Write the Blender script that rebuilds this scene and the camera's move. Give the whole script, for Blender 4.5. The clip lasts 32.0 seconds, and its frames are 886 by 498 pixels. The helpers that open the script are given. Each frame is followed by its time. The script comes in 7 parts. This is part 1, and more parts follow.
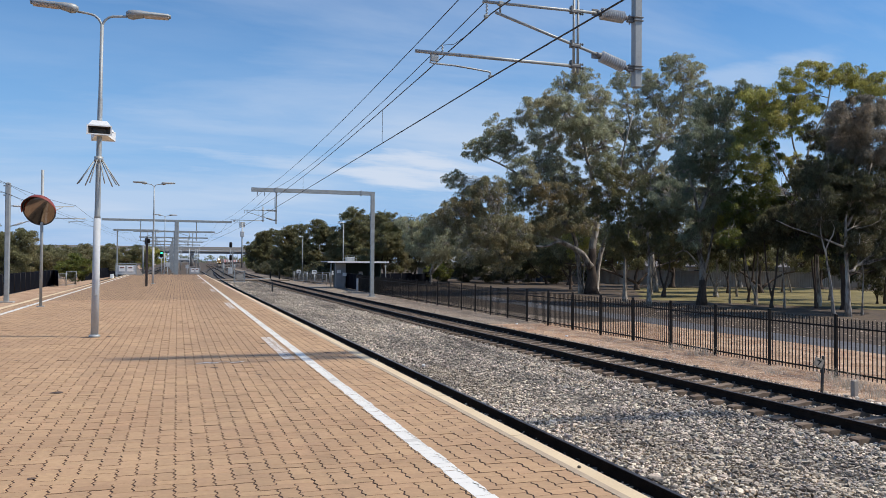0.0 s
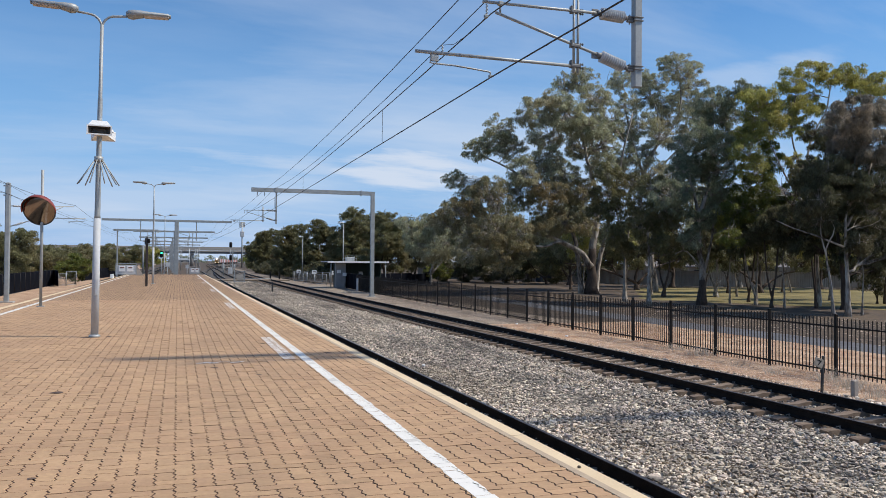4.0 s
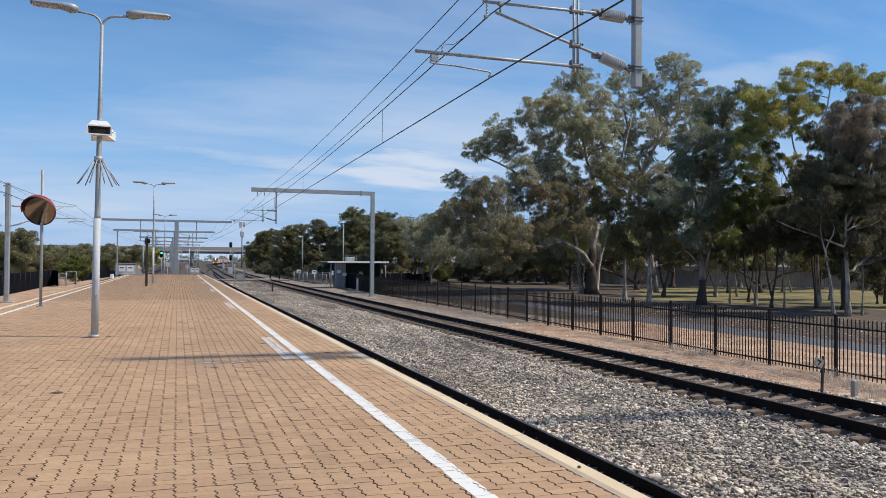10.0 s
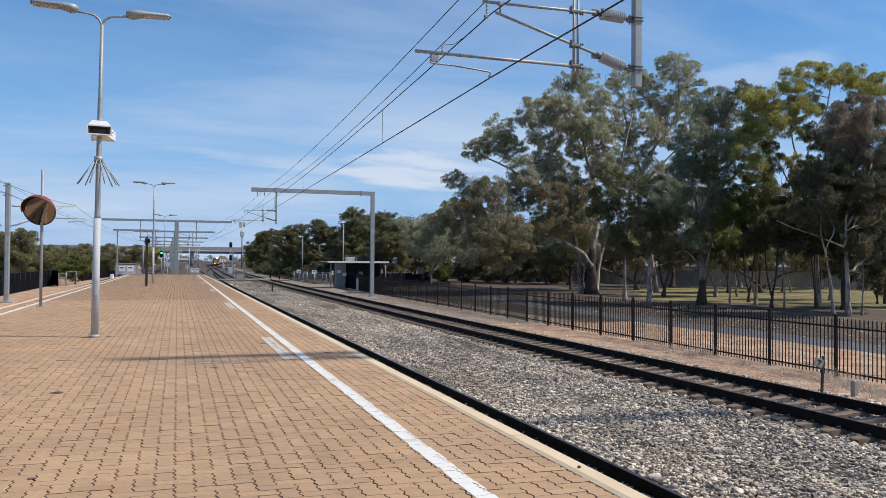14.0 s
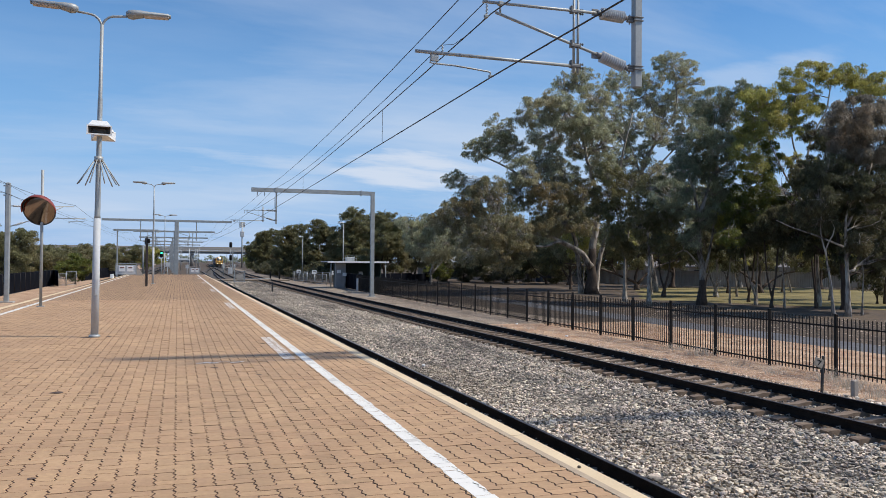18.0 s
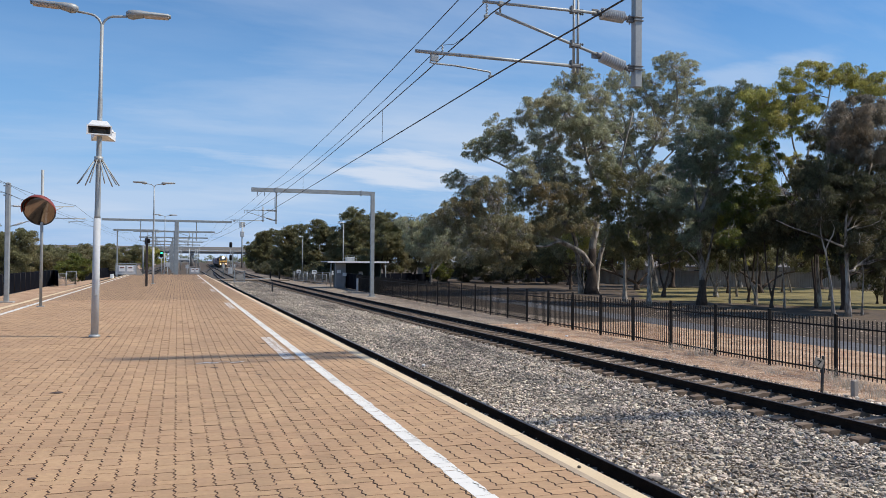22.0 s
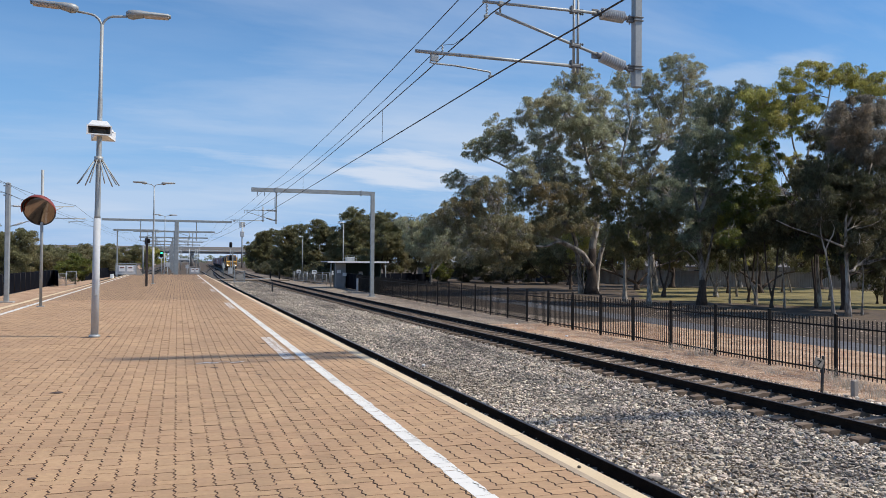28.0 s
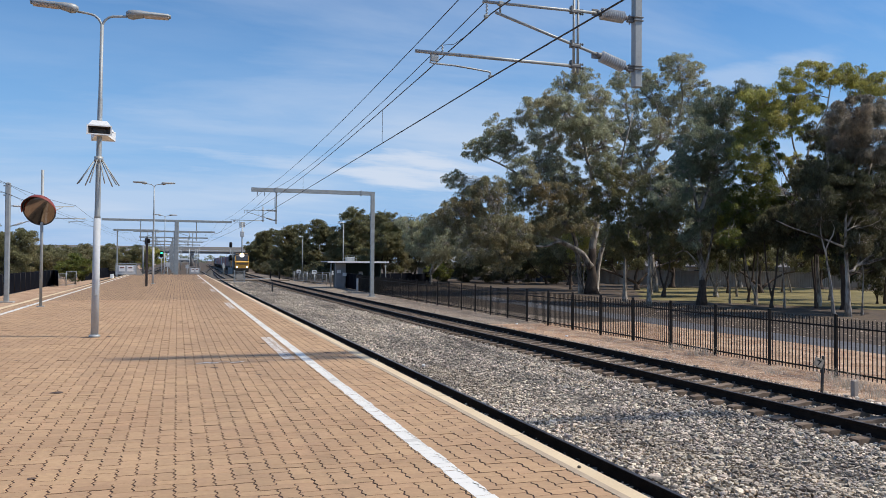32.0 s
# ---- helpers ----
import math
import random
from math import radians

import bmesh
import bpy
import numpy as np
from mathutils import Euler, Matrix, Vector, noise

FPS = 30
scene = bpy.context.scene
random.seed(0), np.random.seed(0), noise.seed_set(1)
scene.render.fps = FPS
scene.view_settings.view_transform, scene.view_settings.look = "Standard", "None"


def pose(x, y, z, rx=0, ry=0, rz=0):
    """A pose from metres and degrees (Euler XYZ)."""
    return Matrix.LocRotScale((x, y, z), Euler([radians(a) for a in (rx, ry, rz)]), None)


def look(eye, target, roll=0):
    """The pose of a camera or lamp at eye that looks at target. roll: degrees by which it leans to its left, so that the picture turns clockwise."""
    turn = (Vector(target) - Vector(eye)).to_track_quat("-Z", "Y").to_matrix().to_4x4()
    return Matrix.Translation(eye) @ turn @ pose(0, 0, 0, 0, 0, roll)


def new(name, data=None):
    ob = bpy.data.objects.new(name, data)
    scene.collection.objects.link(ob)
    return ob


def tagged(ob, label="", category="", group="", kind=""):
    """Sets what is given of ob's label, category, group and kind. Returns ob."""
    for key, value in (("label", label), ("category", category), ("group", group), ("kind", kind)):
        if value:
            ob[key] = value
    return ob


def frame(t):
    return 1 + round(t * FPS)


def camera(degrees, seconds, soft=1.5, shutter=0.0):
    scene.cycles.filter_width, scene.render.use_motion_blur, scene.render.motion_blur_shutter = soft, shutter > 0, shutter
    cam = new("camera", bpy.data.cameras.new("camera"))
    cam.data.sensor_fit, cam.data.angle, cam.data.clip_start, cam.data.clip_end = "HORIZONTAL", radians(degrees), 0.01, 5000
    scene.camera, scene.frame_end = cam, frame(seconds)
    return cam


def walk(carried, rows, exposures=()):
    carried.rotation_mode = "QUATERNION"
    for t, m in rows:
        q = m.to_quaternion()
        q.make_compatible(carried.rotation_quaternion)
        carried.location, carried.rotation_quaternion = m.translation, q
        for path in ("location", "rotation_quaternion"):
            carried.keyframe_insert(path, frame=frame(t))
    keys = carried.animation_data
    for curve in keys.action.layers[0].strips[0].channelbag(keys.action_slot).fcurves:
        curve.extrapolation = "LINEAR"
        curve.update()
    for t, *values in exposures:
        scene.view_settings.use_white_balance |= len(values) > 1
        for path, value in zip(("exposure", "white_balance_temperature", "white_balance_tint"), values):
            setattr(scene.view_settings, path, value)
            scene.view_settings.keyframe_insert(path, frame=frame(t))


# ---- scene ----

# ======== camera ========
YAW, PITCH = radians(18.692), radians(0.9586)
EYE = (0.0, 0.0, 1.4)
AIM = (EYE[0] + math.sin(YAW) * math.cos(PITCH), EYE[1] + math.cos(YAW) * math.cos(PITCH), EYE[2] + math.sin(PITCH))
cam = camera(57.77, 32.0, soft=0.72)
walk(cam, [(0.0, look(EYE, AIM, 0.45)), (32.0, look(EYE, AIM, 0.45))])

# ======== light ========
SUN_TO = Vector((5.1, -1.9, 6.7)).normalized()
SUN_ELEV = math.asin(SUN_TO.z)
SUN_AZ = math.atan2(SUN_TO.x, SUN_TO.y)
scene.view_settings.exposure = 0.0


def build_world():
    w = bpy.data.worlds.new("sky")
    scene.world = w
    w.use_nodes = True
    nt = w.node_tree
    nt.nodes.clear()
    N, L = nt.nodes.new, nt.links.new
    out, bg = N("ShaderNodeOutputWorld"), N("ShaderNodeBackground")
    sky = N("ShaderNodeTexSky")
    sky.sky_type = "NISHITA"
    sky.sun_disc = False
    sky.sun_elevation, sky.sun_rotation = SUN_ELEV, SUN_AZ
    sky.altitude, sky.air_density, sky.dust_density, sky.ozone_density = 50, 1.0, 0.3, 1.6
    # thin streaky clouds: noise over the sky's direction, flattened towards the horizon
    tc, sep = N("ShaderNodeTexCoord"), N("ShaderNodeSeparateXYZ")
    L(tc.outputs["Generated"], sep.inputs[0])
    zz = N("ShaderNodeMath"); zz.operation = "MAXIMUM"; zz.inputs[1].default_value = 0.0
    L(sep.outputs["Z"], zz.inputs[0])
    za = N("ShaderNodeMath"); za.operation = "ADD"; za.inputs[1].default_value = 0.16
    L(zz.outputs[0], za.inputs[0])
    dx, dy = N("ShaderNodeMath"), N("ShaderNodeMath")
    dx.operation = dy.operation = "DIVIDE"
    L(sep.outputs["X"], dx.inputs[0]); L(za.outputs[0], dx.inputs[1])
    L(sep.outputs["Y"], dy.inputs[0]); L(za.outputs[0], dy.inputs[1])
    com = N("ShaderNodeCombineXYZ")
    L(dx.outputs[0], com.inputs[0]); L(dy.outputs[0], com.inputs[1])
    mp = N("ShaderNodeMapping")
    mp.inputs["Rotation"].default_value = (0, 0, radians(12))
    mp.inputs["Scale"].default_value = (0.5, 1.15, 1.0)
    mp.inputs["Location"].default_value = (1.7, 0.3, 0)
    L(com.outputs[0], mp.inputs["Vector"])
    n1 = N("ShaderNodeTexNoise")
    n1.inputs["Scale"].default_value, n1.inputs["Detail"].default_value, n1.inputs["Roughness"].default_value = 0.9, 9, 0.56
    n1.inputs["Distortion"].default_value = 0.5
    L(mp.outputs[0], n1.inputs["Vector"])
    r1 = N("ShaderNodeValToRGB")
    r1.color_ramp.elements[0].position, r1.color_ramp.elements[1].position = 0.47, 0.72
    r1.color_ramp.elements[1].color = (0.46, 0.46, 0.46, 1)
    L(n1.outputs["Fac"], r1.inputs[0])
    # more cloud low down
    low = N("ShaderNodeMapRange")
    low.inputs[1].default_value, low.inputs[2].default_value, low.inputs[3].default_value, low.inputs[4].default_value = 0.0, 0.33, 0.62, 0.0
    L(sep.outputs["Z"], low.inputs[0])
    n2 = N("ShaderNodeTexNoise")
    n2.inputs["Scale"].default_value, n2.inputs["Detail"].default_value, n2.inputs["Roughness"].default_value = 0.55, 8, 0.6
    L(mp.outputs[0], n2.inputs["Vector"])
    r2 = N("ShaderNodeMapRange")
    r2.inputs[1].default_value, r2.inputs[2].default_value, r2.inputs[3].default_value = 0.40, 0.58, 0.0
    L(n2.outputs["Fac"], r2.inputs[0])
    m2 = N("ShaderNodeMath"); m2.operation = "MULTIPLY"
    L(low.outputs[0], m2.inputs[0]); L(r2.outputs[0], m2.inputs[1])
    ad = N("ShaderNodeMath"); ad.operation = "ADD"; ad.use_clamp = True
    L(r1.outputs[0], ad.inputs[0]); L(m2.outputs[0], ad.inputs[1])
    # longer banks: an ellipse on the sky, torn by finer noise
    n3 = N("ShaderNodeTexNoise")
    n3.inputs["Scale"].default_value, n3.inputs["Detail"].default_value, n3.inputs["Roughness"].default_value = 1.5, 9, 0.62
    L(mp.outputs[0], n3.inputs["Vector"])
    cover = ad.outputs[0]

    def math_node(op, a, b):
        q = N("ShaderNodeMath"); q.operation = op
        for i, v in enumerate((a, b)):
            if isinstance(v, (int, float)):
                q.inputs[i].default_value = v
            else:
                L(v, q.inputs[i])
        return q.outputs[0]

    for bearing, height, wide, tall, tilt, much in ((16.2, 0.112, 0.125, 0.040, 0.0, 0.95), (5.0, 0.118, 0.20, 0.034, -0.06, 0.55), (-6.0, 0.055, 0.16, 0.020, 0.0, 0.5), (9.0, 0.062, 0.10, 0.016, 0.0, 0.6), (1.5, 0.160, 0.15, 0.022, -0.16, 0.30), (40.5, 0.222, 0.10, 0.020, 0.12, 0.38)):
        a = radians(bearing)
        along, ahead = N("ShaderNodeVectorMath"), N("ShaderNodeVectorMath")
        along.operation = ahead.operation = "DOT_PRODUCT"
        along.inputs[1].default_value, ahead.inputs[1].default_value = (math.cos(a), -math.sin(a), 0), (math.sin(a), math.cos(a), 0)
        L(tc.outputs["Generated"], along.inputs[0]); L(tc.outputs["Generated"], ahead.inputs[0])
        u = math_node("DIVIDE", along.outputs["Value"], wide)
        rise = math_node("MULTIPLY", along.outputs["Value"], tilt)
        v = math_node("DIVIDE", math_node("SUBTRACT", math_node("SUBTRACT", sep.outputs["Z"], height), rise), tall)
        far = math_node("ADD", math_node("MULTIPLY", u, u), math_node("MULTIPLY", v, v))
        torn = math_node("MULTIPLY_ADD", n3.outputs["Fac"], 5.0)
        torn.node.inputs[2].default_value = -1.55
        r = N("ShaderNodeMapRange"); r.interpolation_type = "SMOOTHSTEP"
        r.inputs[1].default_value, r.inputs[2].default_value, r.inputs[4].default_value = 0.0, 1.1, much
        L(math_node("SUBTRACT", torn, far), r.inputs[0])
        front = N("ShaderNodeMapRange"); front.inputs[2].default_value = 0.2
        L(ahead.outputs["Value"], front.inputs[0])
        cover = math_node("MAXIMUM", cover, math_node("MULTIPLY", r.outputs[0], front.outputs[0]))
    mix = N("ShaderNodeMix"); mix.data_type = "RGBA"
    L(cover, mix.inputs["Factor"])
    hs = N("ShaderNodeHueSaturation")
    hs.inputs["Saturation"].default_value = 1.36
    hs.inputs["Hue"].default_value = 0.504
    L(sky.outputs[0], hs.inputs["Color"])
    hz = N("ShaderNodeMapRange")
    hz.interpolation_type = "SMOOTHSTEP"
    hz.inputs[1].default_value, hz.inputs[2].default_value, hz.inputs[3].default_value, hz.inputs[4].default_value = -0.02, 0.37, 0.92, 0.0
    L(sep.outputs["Z"], hz.inputs[0])
    hm = N("ShaderNodeMix"); hm.data_type = "RGBA"
    L(hz.outputs[0], hm.inputs["Factor"])
    L(hs.outputs[0], hm.inputs["A"])
    hm.inputs["B"].default_value = (1.70, 3.35, 6.2, 1)
    L(hm.outputs["Result"], mix.inputs["A"])
    mix.inputs["B"].default_value = (4.9, 5.55, 6.6, 1)
    L(mix.outputs["Result"], bg.inputs["Color"])
    bg.inputs["Strength"].default_value = 0.131
    L(bg.outputs[0], out.inputs[0])


build_world()
sun = new("sun", bpy.data.lights.new("sun", "SUN"))
sun.data.energy, sun.data.angle, sun.data.color = 4.25, radians(3.0), (1.0, 0.935, 0.845)
sun.matrix_world = look(SUN_TO * 100, (0, 0, 0))


# ======== materials ========
def surface(name, a, b, scale=6.0, fine=60.0, rough=0.8, metal=0.0, bump=0.3, depth=0.01, vary=0.0, spec=0.5, stretch=(1, 1, 1), contrast=(0.35, 0.65), stain=None):
    m = bpy.data.materials.new(name)
    m.use_nodes = True
    nt = m.node_tree
    N, L = nt.nodes.new, nt.links.new
    p = nt.nodes["Principled BSDF"]
    tc, mp = N("ShaderNodeTexCoord"), N("ShaderNodeMapping")
    mp.inputs["Scale"].default_value = stretch
    L(tc.outputs["Object"], mp.inputs[0])
    n1, n2 = N("ShaderNodeTexNoise"), N("ShaderNodeTexNoise")
    n1.inputs["Scale"].default_value, n1.inputs["Detail"].default_value = scale, 5
    n2.inputs["Scale"].default_value, n2.inputs["Detail"].default_value = fine, 4
    L(mp.outputs[0], n1.inputs["Vector"]); L(mp.outputs[0], n2.inputs["Vector"])
    add = N("ShaderNodeMath"); add.operation = "MULTIPLY_ADD"
    add.inputs[1].default_value = 0.6
    L(n1.outputs["Fac"], add.inputs[0])
    sc = N("ShaderNodeMath"); sc.operation = "MULTIPLY"; sc.inputs[1].default_value = 0.4
    L(n2.outputs["Fac"], sc.inputs[0]); L(sc.outputs[0], add.inputs[2])
    mr = N("ShaderNodeMapRange")
    mr.inputs[1].default_value, mr.inputs[2].default_value = contrast
    L(add.outputs[0], mr.inputs[0])
    mix = N("ShaderNodeMix"); mix.data_type = "RGBA"
    mix.inputs["A"].default_value, mix.inputs["B"].default_value = (*a, 1), (*b, 1)
    L(mr.outputs[0], mix.inputs["Factor"])
    col = mix.outputs["Result"]
    if vary:
        oi, ge = N("ShaderNodeObjectInfo"), N("ShaderNodeNewGeometry")
        s = N("ShaderNodeMath"); s.operation = "ADD"
        L(oi.outputs["Random"], s.inputs[0]); L(ge.outputs["Random Per Island"], s.inputs[1])
        fr = N("ShaderNodeMath"); fr.operation = "FRACT"
        L(s.outputs[0], fr.inputs[0])
        v = N("ShaderNodeMapRange")
        v.inputs[3].default_value, v.inputs[4].default_value = 1 - vary, 1 + vary
        L(fr.outputs[0], v.inputs[0])
        hs = N("ShaderNodeHueSaturation")
        L(v.outputs[0], hs.inputs["Value"]); L(col, hs.inputs["Color"])
        h = N("ShaderNodeMapRange")
        h.inputs[3].default_value, h.inputs[4].default_value = 0.5 - vary * 0.022, 0.5 + vary * 0.022
        f2 = N("ShaderNodeMath"); f2.operation = "MULTIPLY"; f2.inputs[1].default_value = 7.31
        f3 = N("ShaderNodeMath"); f3.operation = "FRACT"
        L(fr.outputs[0], f2.inputs[0]); L(f2.outputs[0], f3.inputs[0]); L(f3.outputs[0], h.inputs[0])
        L(h.outputs[0], hs.inputs["Hue"])
        col = hs.outputs["Color"]
    for tint, size, lo, hi, much in stain or ():
        n = N("ShaderNodeTexNoise")
        n.inputs["Scale"].default_value, n.inputs["Detail"].default_value, n.inputs["Roughness"].default_value = size, 6, 0.6
        L(mp.outputs[0], n.inputs["Vector"])
        q = N("ShaderNodeMapRange")
        q.inputs[1].default_value, q.inputs[2].default_value, q.inputs[4].default_value = lo, hi, much
        L(n.outputs["Fac"], q.inputs[0])
        st = N("ShaderNodeMix"); st.data_type = "RGBA"
        L(q.outputs[0], st.inputs["Factor"]); L(col, st.inputs["A"])
        st.inputs["B"].default_value = (*tint, 1)
        col = st.outputs["Result"]
    L(col, p.inputs["Base Color"])
    p.inputs["Roughness"].default_value, p.inputs["Metallic"].default_value = rough, metal
    p.inputs["Specular IOR Level"].default_value = spec
    if bump:
        bp = N("ShaderNodeBump")
        bp.inputs["Strength"].default_value, bp.inputs["Distance"].default_value = bump, depth
        L(add.outputs[0], bp.inputs["Height"]); L(bp.outputs[0], p.inputs["Normal"])
    return m


def glow(name, colour, strength):
    m = bpy.data.materials.new(name)
    m.use_nodes = True
    p = m.node_tree.nodes["Principled BSDF"]
    p.inputs["Base Color"].default_value = (*colour, 1)
    p.inputs["Emission Color"].default_value = (*colour, 1)
    p.inputs["Emission Strength"].default_value = strength
    return m


PAVER = surface("paver_clay", (0.385, 0.235, 0.127), (0.52, 0.333, 0.182), 1.1, 26, 0.9, bump=0.25, depth=0.004, vary=0.09, stain=(((0.31, 0.188, 0.108), 0.55, 0.50, 0.72, 0.65), ((0.48, 0.272, 0.15), 0.23, 0.54, 0.72, 0.45), ((0.22, 0.145, 0.095), 2.3, 0.62, 0.80, 0.5)))
JOINT = surface("joint_sand", (0.09, 0.051, 0.033), (0.155, 0.091, 0.059), 3, 80, 0.95)
PAINT_THIN = surface("thin_white_paint", (0.56, 0.53, 0.47), (0.72, 0.69, 0.62), 4, 60, 0.8)
PAINT = surface("white_paint", (0.64, 0.605, 0.525), (0.80, 0.765, 0.685), 1.4, 50, 0.7, bump=0.2, depth=0.003, contrast=(0.3, 0.5))
PAINT_WORN = surface("worn_white_paint", (0.42, 0.29, 0.20), (0.76, 0.71, 0.64), 14, 60, 0.8, contrast=(0.42, 0.56))
COPE_IN = surface("tan_concrete_edge", (0.38, 0.285, 0.195), (0.50, 0.39, 0.27), 3, 50, 0.9, bump=0.3)
COPE = surface("cream_coping", (0.64, 0.49, 0.30), (0.76, 0.60, 0.38), 1.2, 60, 0.85, bump=0.2, depth=0.004)
CONC = surface("grey_concrete", (0.30, 0.27, 0.235), (0.42, 0.385, 0.335), 3, 60, 0.9, bump=0.4)
SLEEPER = surface("sleeper_concrete", (0.155, 0.108, 0.074), (0.245, 0.178, 0.124), 4, 60, 0.92, bump=0.4, vary=0.1)
RAIL = surface("rail_steel", (0.010, 0.0075, 0.006), (0.024, 0.018, 0.014), 5, 60, 0.75, bump=0.3, depth=0.004, spec=0.12)
RAIL_TOP = surface("rail_running_face", (0.10, 0.075, 0.06), (0.20, 0.17, 0.15), 3, 60, 0.42, metal=0.8, bump=0.1)
# bed darkened: the shade in the gaps between stones is in its colour
BALLAST = surface("gap_shaded_ballast_bed", (0.022, 0.018, 0.014), (0.15, 0.125, 0.095), 2.2, 22, 0.95, bump=1.0, depth=0.05, contrast=(0.40, 0.60))
STONE = surface("ballast_stone", (0.145, 0.118, 0.092), (0.74, 0.62, 0.475), 0.5, 60, 0.55, stretch=(1.8, 0.35, 1), bump=0.3, vary=0.8, contrast=(0.36, 0.66), stain=(((0.56, 0.455, 0.32), 0.42, 0.52, 0.66, 0.55), ((0.10, 0.076, 0.058), 0.9, 0.58, 0.74, 0.5)))
DIRT = surface("red_dirt", (0.28, 0.14, 0.07), (0.63, 0.445, 0.285), 1.1, 16, 0.96, bump=0.8, depth=0.04)
DUST = surface("dusty_verge", (0.13, 0.098, 0.07), (0.36, 0.285, 0.205), 0.9, 14, 0.96, bump=0.8, depth=0.04)
HORN_INSIDE = surface("grey_horn_inside", (0.10, 0.085, 0.075), (0.15, 0.13, 0.115), 3, 30, 0.7, bump=0)
# brown soil darkened further: the shade of the trees is in its colour
SHADED_GROUND = surface("shade_darkened_ground", (0.034, 0.025, 0.016), (0.135, 0.092, 0.056), 0.35, 4.5, 0.97, bump=0.6, depth=0.05)
GRASS = surface("grass", (0.095, 0.08, 0.023), (0.27, 0.21, 0.075), 0.5, 7, 0.97, bump=0.7, depth=0.05)
ASPHALT = surface("asphalt_path", (0.08, 0.08, 0.085), (0.135, 0.135, 0.14), 2, 80, 0.9, bump=0.3)
GALV = surface("galvanised_steel", (0.29, 0.305, 0.30), (0.41, 0.425, 0.415), 3, 40, 0.55, metal=0.3, bump=0.05)
GREY_PAINT = surface("pale_grey_paint", (0.42, 0.435, 0.44), (0.54, 0.555, 0.56), 2, 30, 0.68, bump=0.05)
CLAMP = surface("weathered_clamp_steel", (0.13, 0.132, 0.13), (0.24, 0.24, 0.235), 6, 50, 0.6, metal=0.3, bump=0.1)
DARK_STEEL = surface("dark_steel", (0.03, 0.03, 0.032), (0.06, 0.06, 0.06), 4, 40, 0.55, metal=0.3)
BLACK = surface("black_powder_coat", (0.006, 0.0055, 0.005), (0.013, 0.011, 0.010), 3, 50, 0.55, bump=0.05, spec=0.2)
BLACK_MESH = surface("black_shade_cloth", (0.0035, 0.0042, 0.0075), (0.006, 0.0075, 0.012), 1.5, 30, 0.95, bump=0, spec=0.05)
WIRE = surface("copper_wire", (0.02, 0.02, 0.022), (0.04, 0.04, 0.042), 5, 50, 0.5, metal=0.3, bump=0)
PORCELAIN = surface("grey_insulator", (0.42, 0.44, 0.45), (0.55, 0.57, 0.58), 3, 40, 0.35, bump=0)
WHITE = surface("white_enamel", (0.72, 0.72, 0.70), (0.82, 0.82, 0.80), 3, 40, 0.45, bump=0.05)
BARK = surface("pale_gum_bark", (0.085, 0.066, 0.05), (0.56, 0.49, 0.405), 1.3, 9, 0.9, bump=0.4, depth=0.02, stretch=(1, 1, 0.3), contrast=(0.40, 0.60))
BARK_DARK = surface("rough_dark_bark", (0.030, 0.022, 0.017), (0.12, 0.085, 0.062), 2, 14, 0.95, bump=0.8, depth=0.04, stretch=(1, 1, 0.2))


def leaf_surface(name, a, b, warm, share=0.45, clear=0.48):
    """Waxy leaf: two greens that change from tuft to tuft, a warm tint on whole branches, small differences from leaf to leaf."""
    m = bpy.data.materials.new(name)
    m.use_nodes = True
    nt = m.node_tree
    N, L = nt.nodes.new, nt.links.new
    p = nt.nodes["Principled BSDF"]
    tc, oi, ge = N("ShaderNodeTexCoord"), N("ShaderNodeObjectInfo"), N("ShaderNodeNewGeometry")
    off = N("ShaderNodeVectorMath"); off.operation = "MULTIPLY_ADD"
    off.inputs[1].default_value = (1, 1, 1)
    L(tc.outputs["Object"], off.inputs[0])
    sh = N("ShaderNodeMath"); sh.operation = "MULTIPLY"; sh.inputs[1].default_value = 60.0
    L(oi.outputs["Random"], sh.inputs[0]); L(sh.outputs[0], off.inputs[2])
    col = None
    for scale, lo, hi, one, two in ((1.1, 0.36, 0.64, a, b), (0.33, 0.45, 0.68, None, warm)):
        n = N("ShaderNodeTexNoise")
        n.inputs["Scale"].default_value, n.inputs["Detail"].default_value = scale, 3
        L(off.outputs[0], n.inputs["Vector"])
        r = N("ShaderNodeMapRange")
        r.inputs[1].default_value, r.inputs[2].default_value, r.inputs[4].default_value = lo, hi, 1.0 if one else share
        L(n.outputs["Fac"], r.inputs[0])
        mx = N("ShaderNodeMix"); mx.data_type = "RGBA"
        L(r.outputs[0], mx.inputs["Factor"])
        if one:
            mx.inputs["A"].default_value = (*one, 1)
        else:
            L(col, mx.inputs["A"])
        mx.inputs["B"].default_value = (*two, 1)
        col = mx.outputs["Result"]
    v = N("ShaderNodeMapRange")
    v.inputs[3].default_value, v.inputs[4].default_value = 0.60, 1.45
    L(ge.outputs["Random Per Island"], v.inputs[0])
    hs = N("ShaderNodeHueSaturation")
    L(v.outputs[0], hs.inputs["Value"]); L(col, hs.inputs["Color"])
    L(hs.outputs["Color"], p.inputs["Base Color"])
    p.inputs["Roughness"].default_value, p.inputs["Specular IOR Level"].default_value = 0.5, 0.4
    tr, ms = N("ShaderNodeBsdfTranslucent"), N("ShaderNodeMixShader")
    ms.inputs[0].default_value = clear
    L(hs.outputs["Color"], tr.inputs["Color"])
    L(p.outputs[0], ms.inputs[1]); L(tr.outputs[0], ms.inputs[2]); L(ms.outputs[0], nt.nodes["Material Output"].inputs["Surface"])
    return m


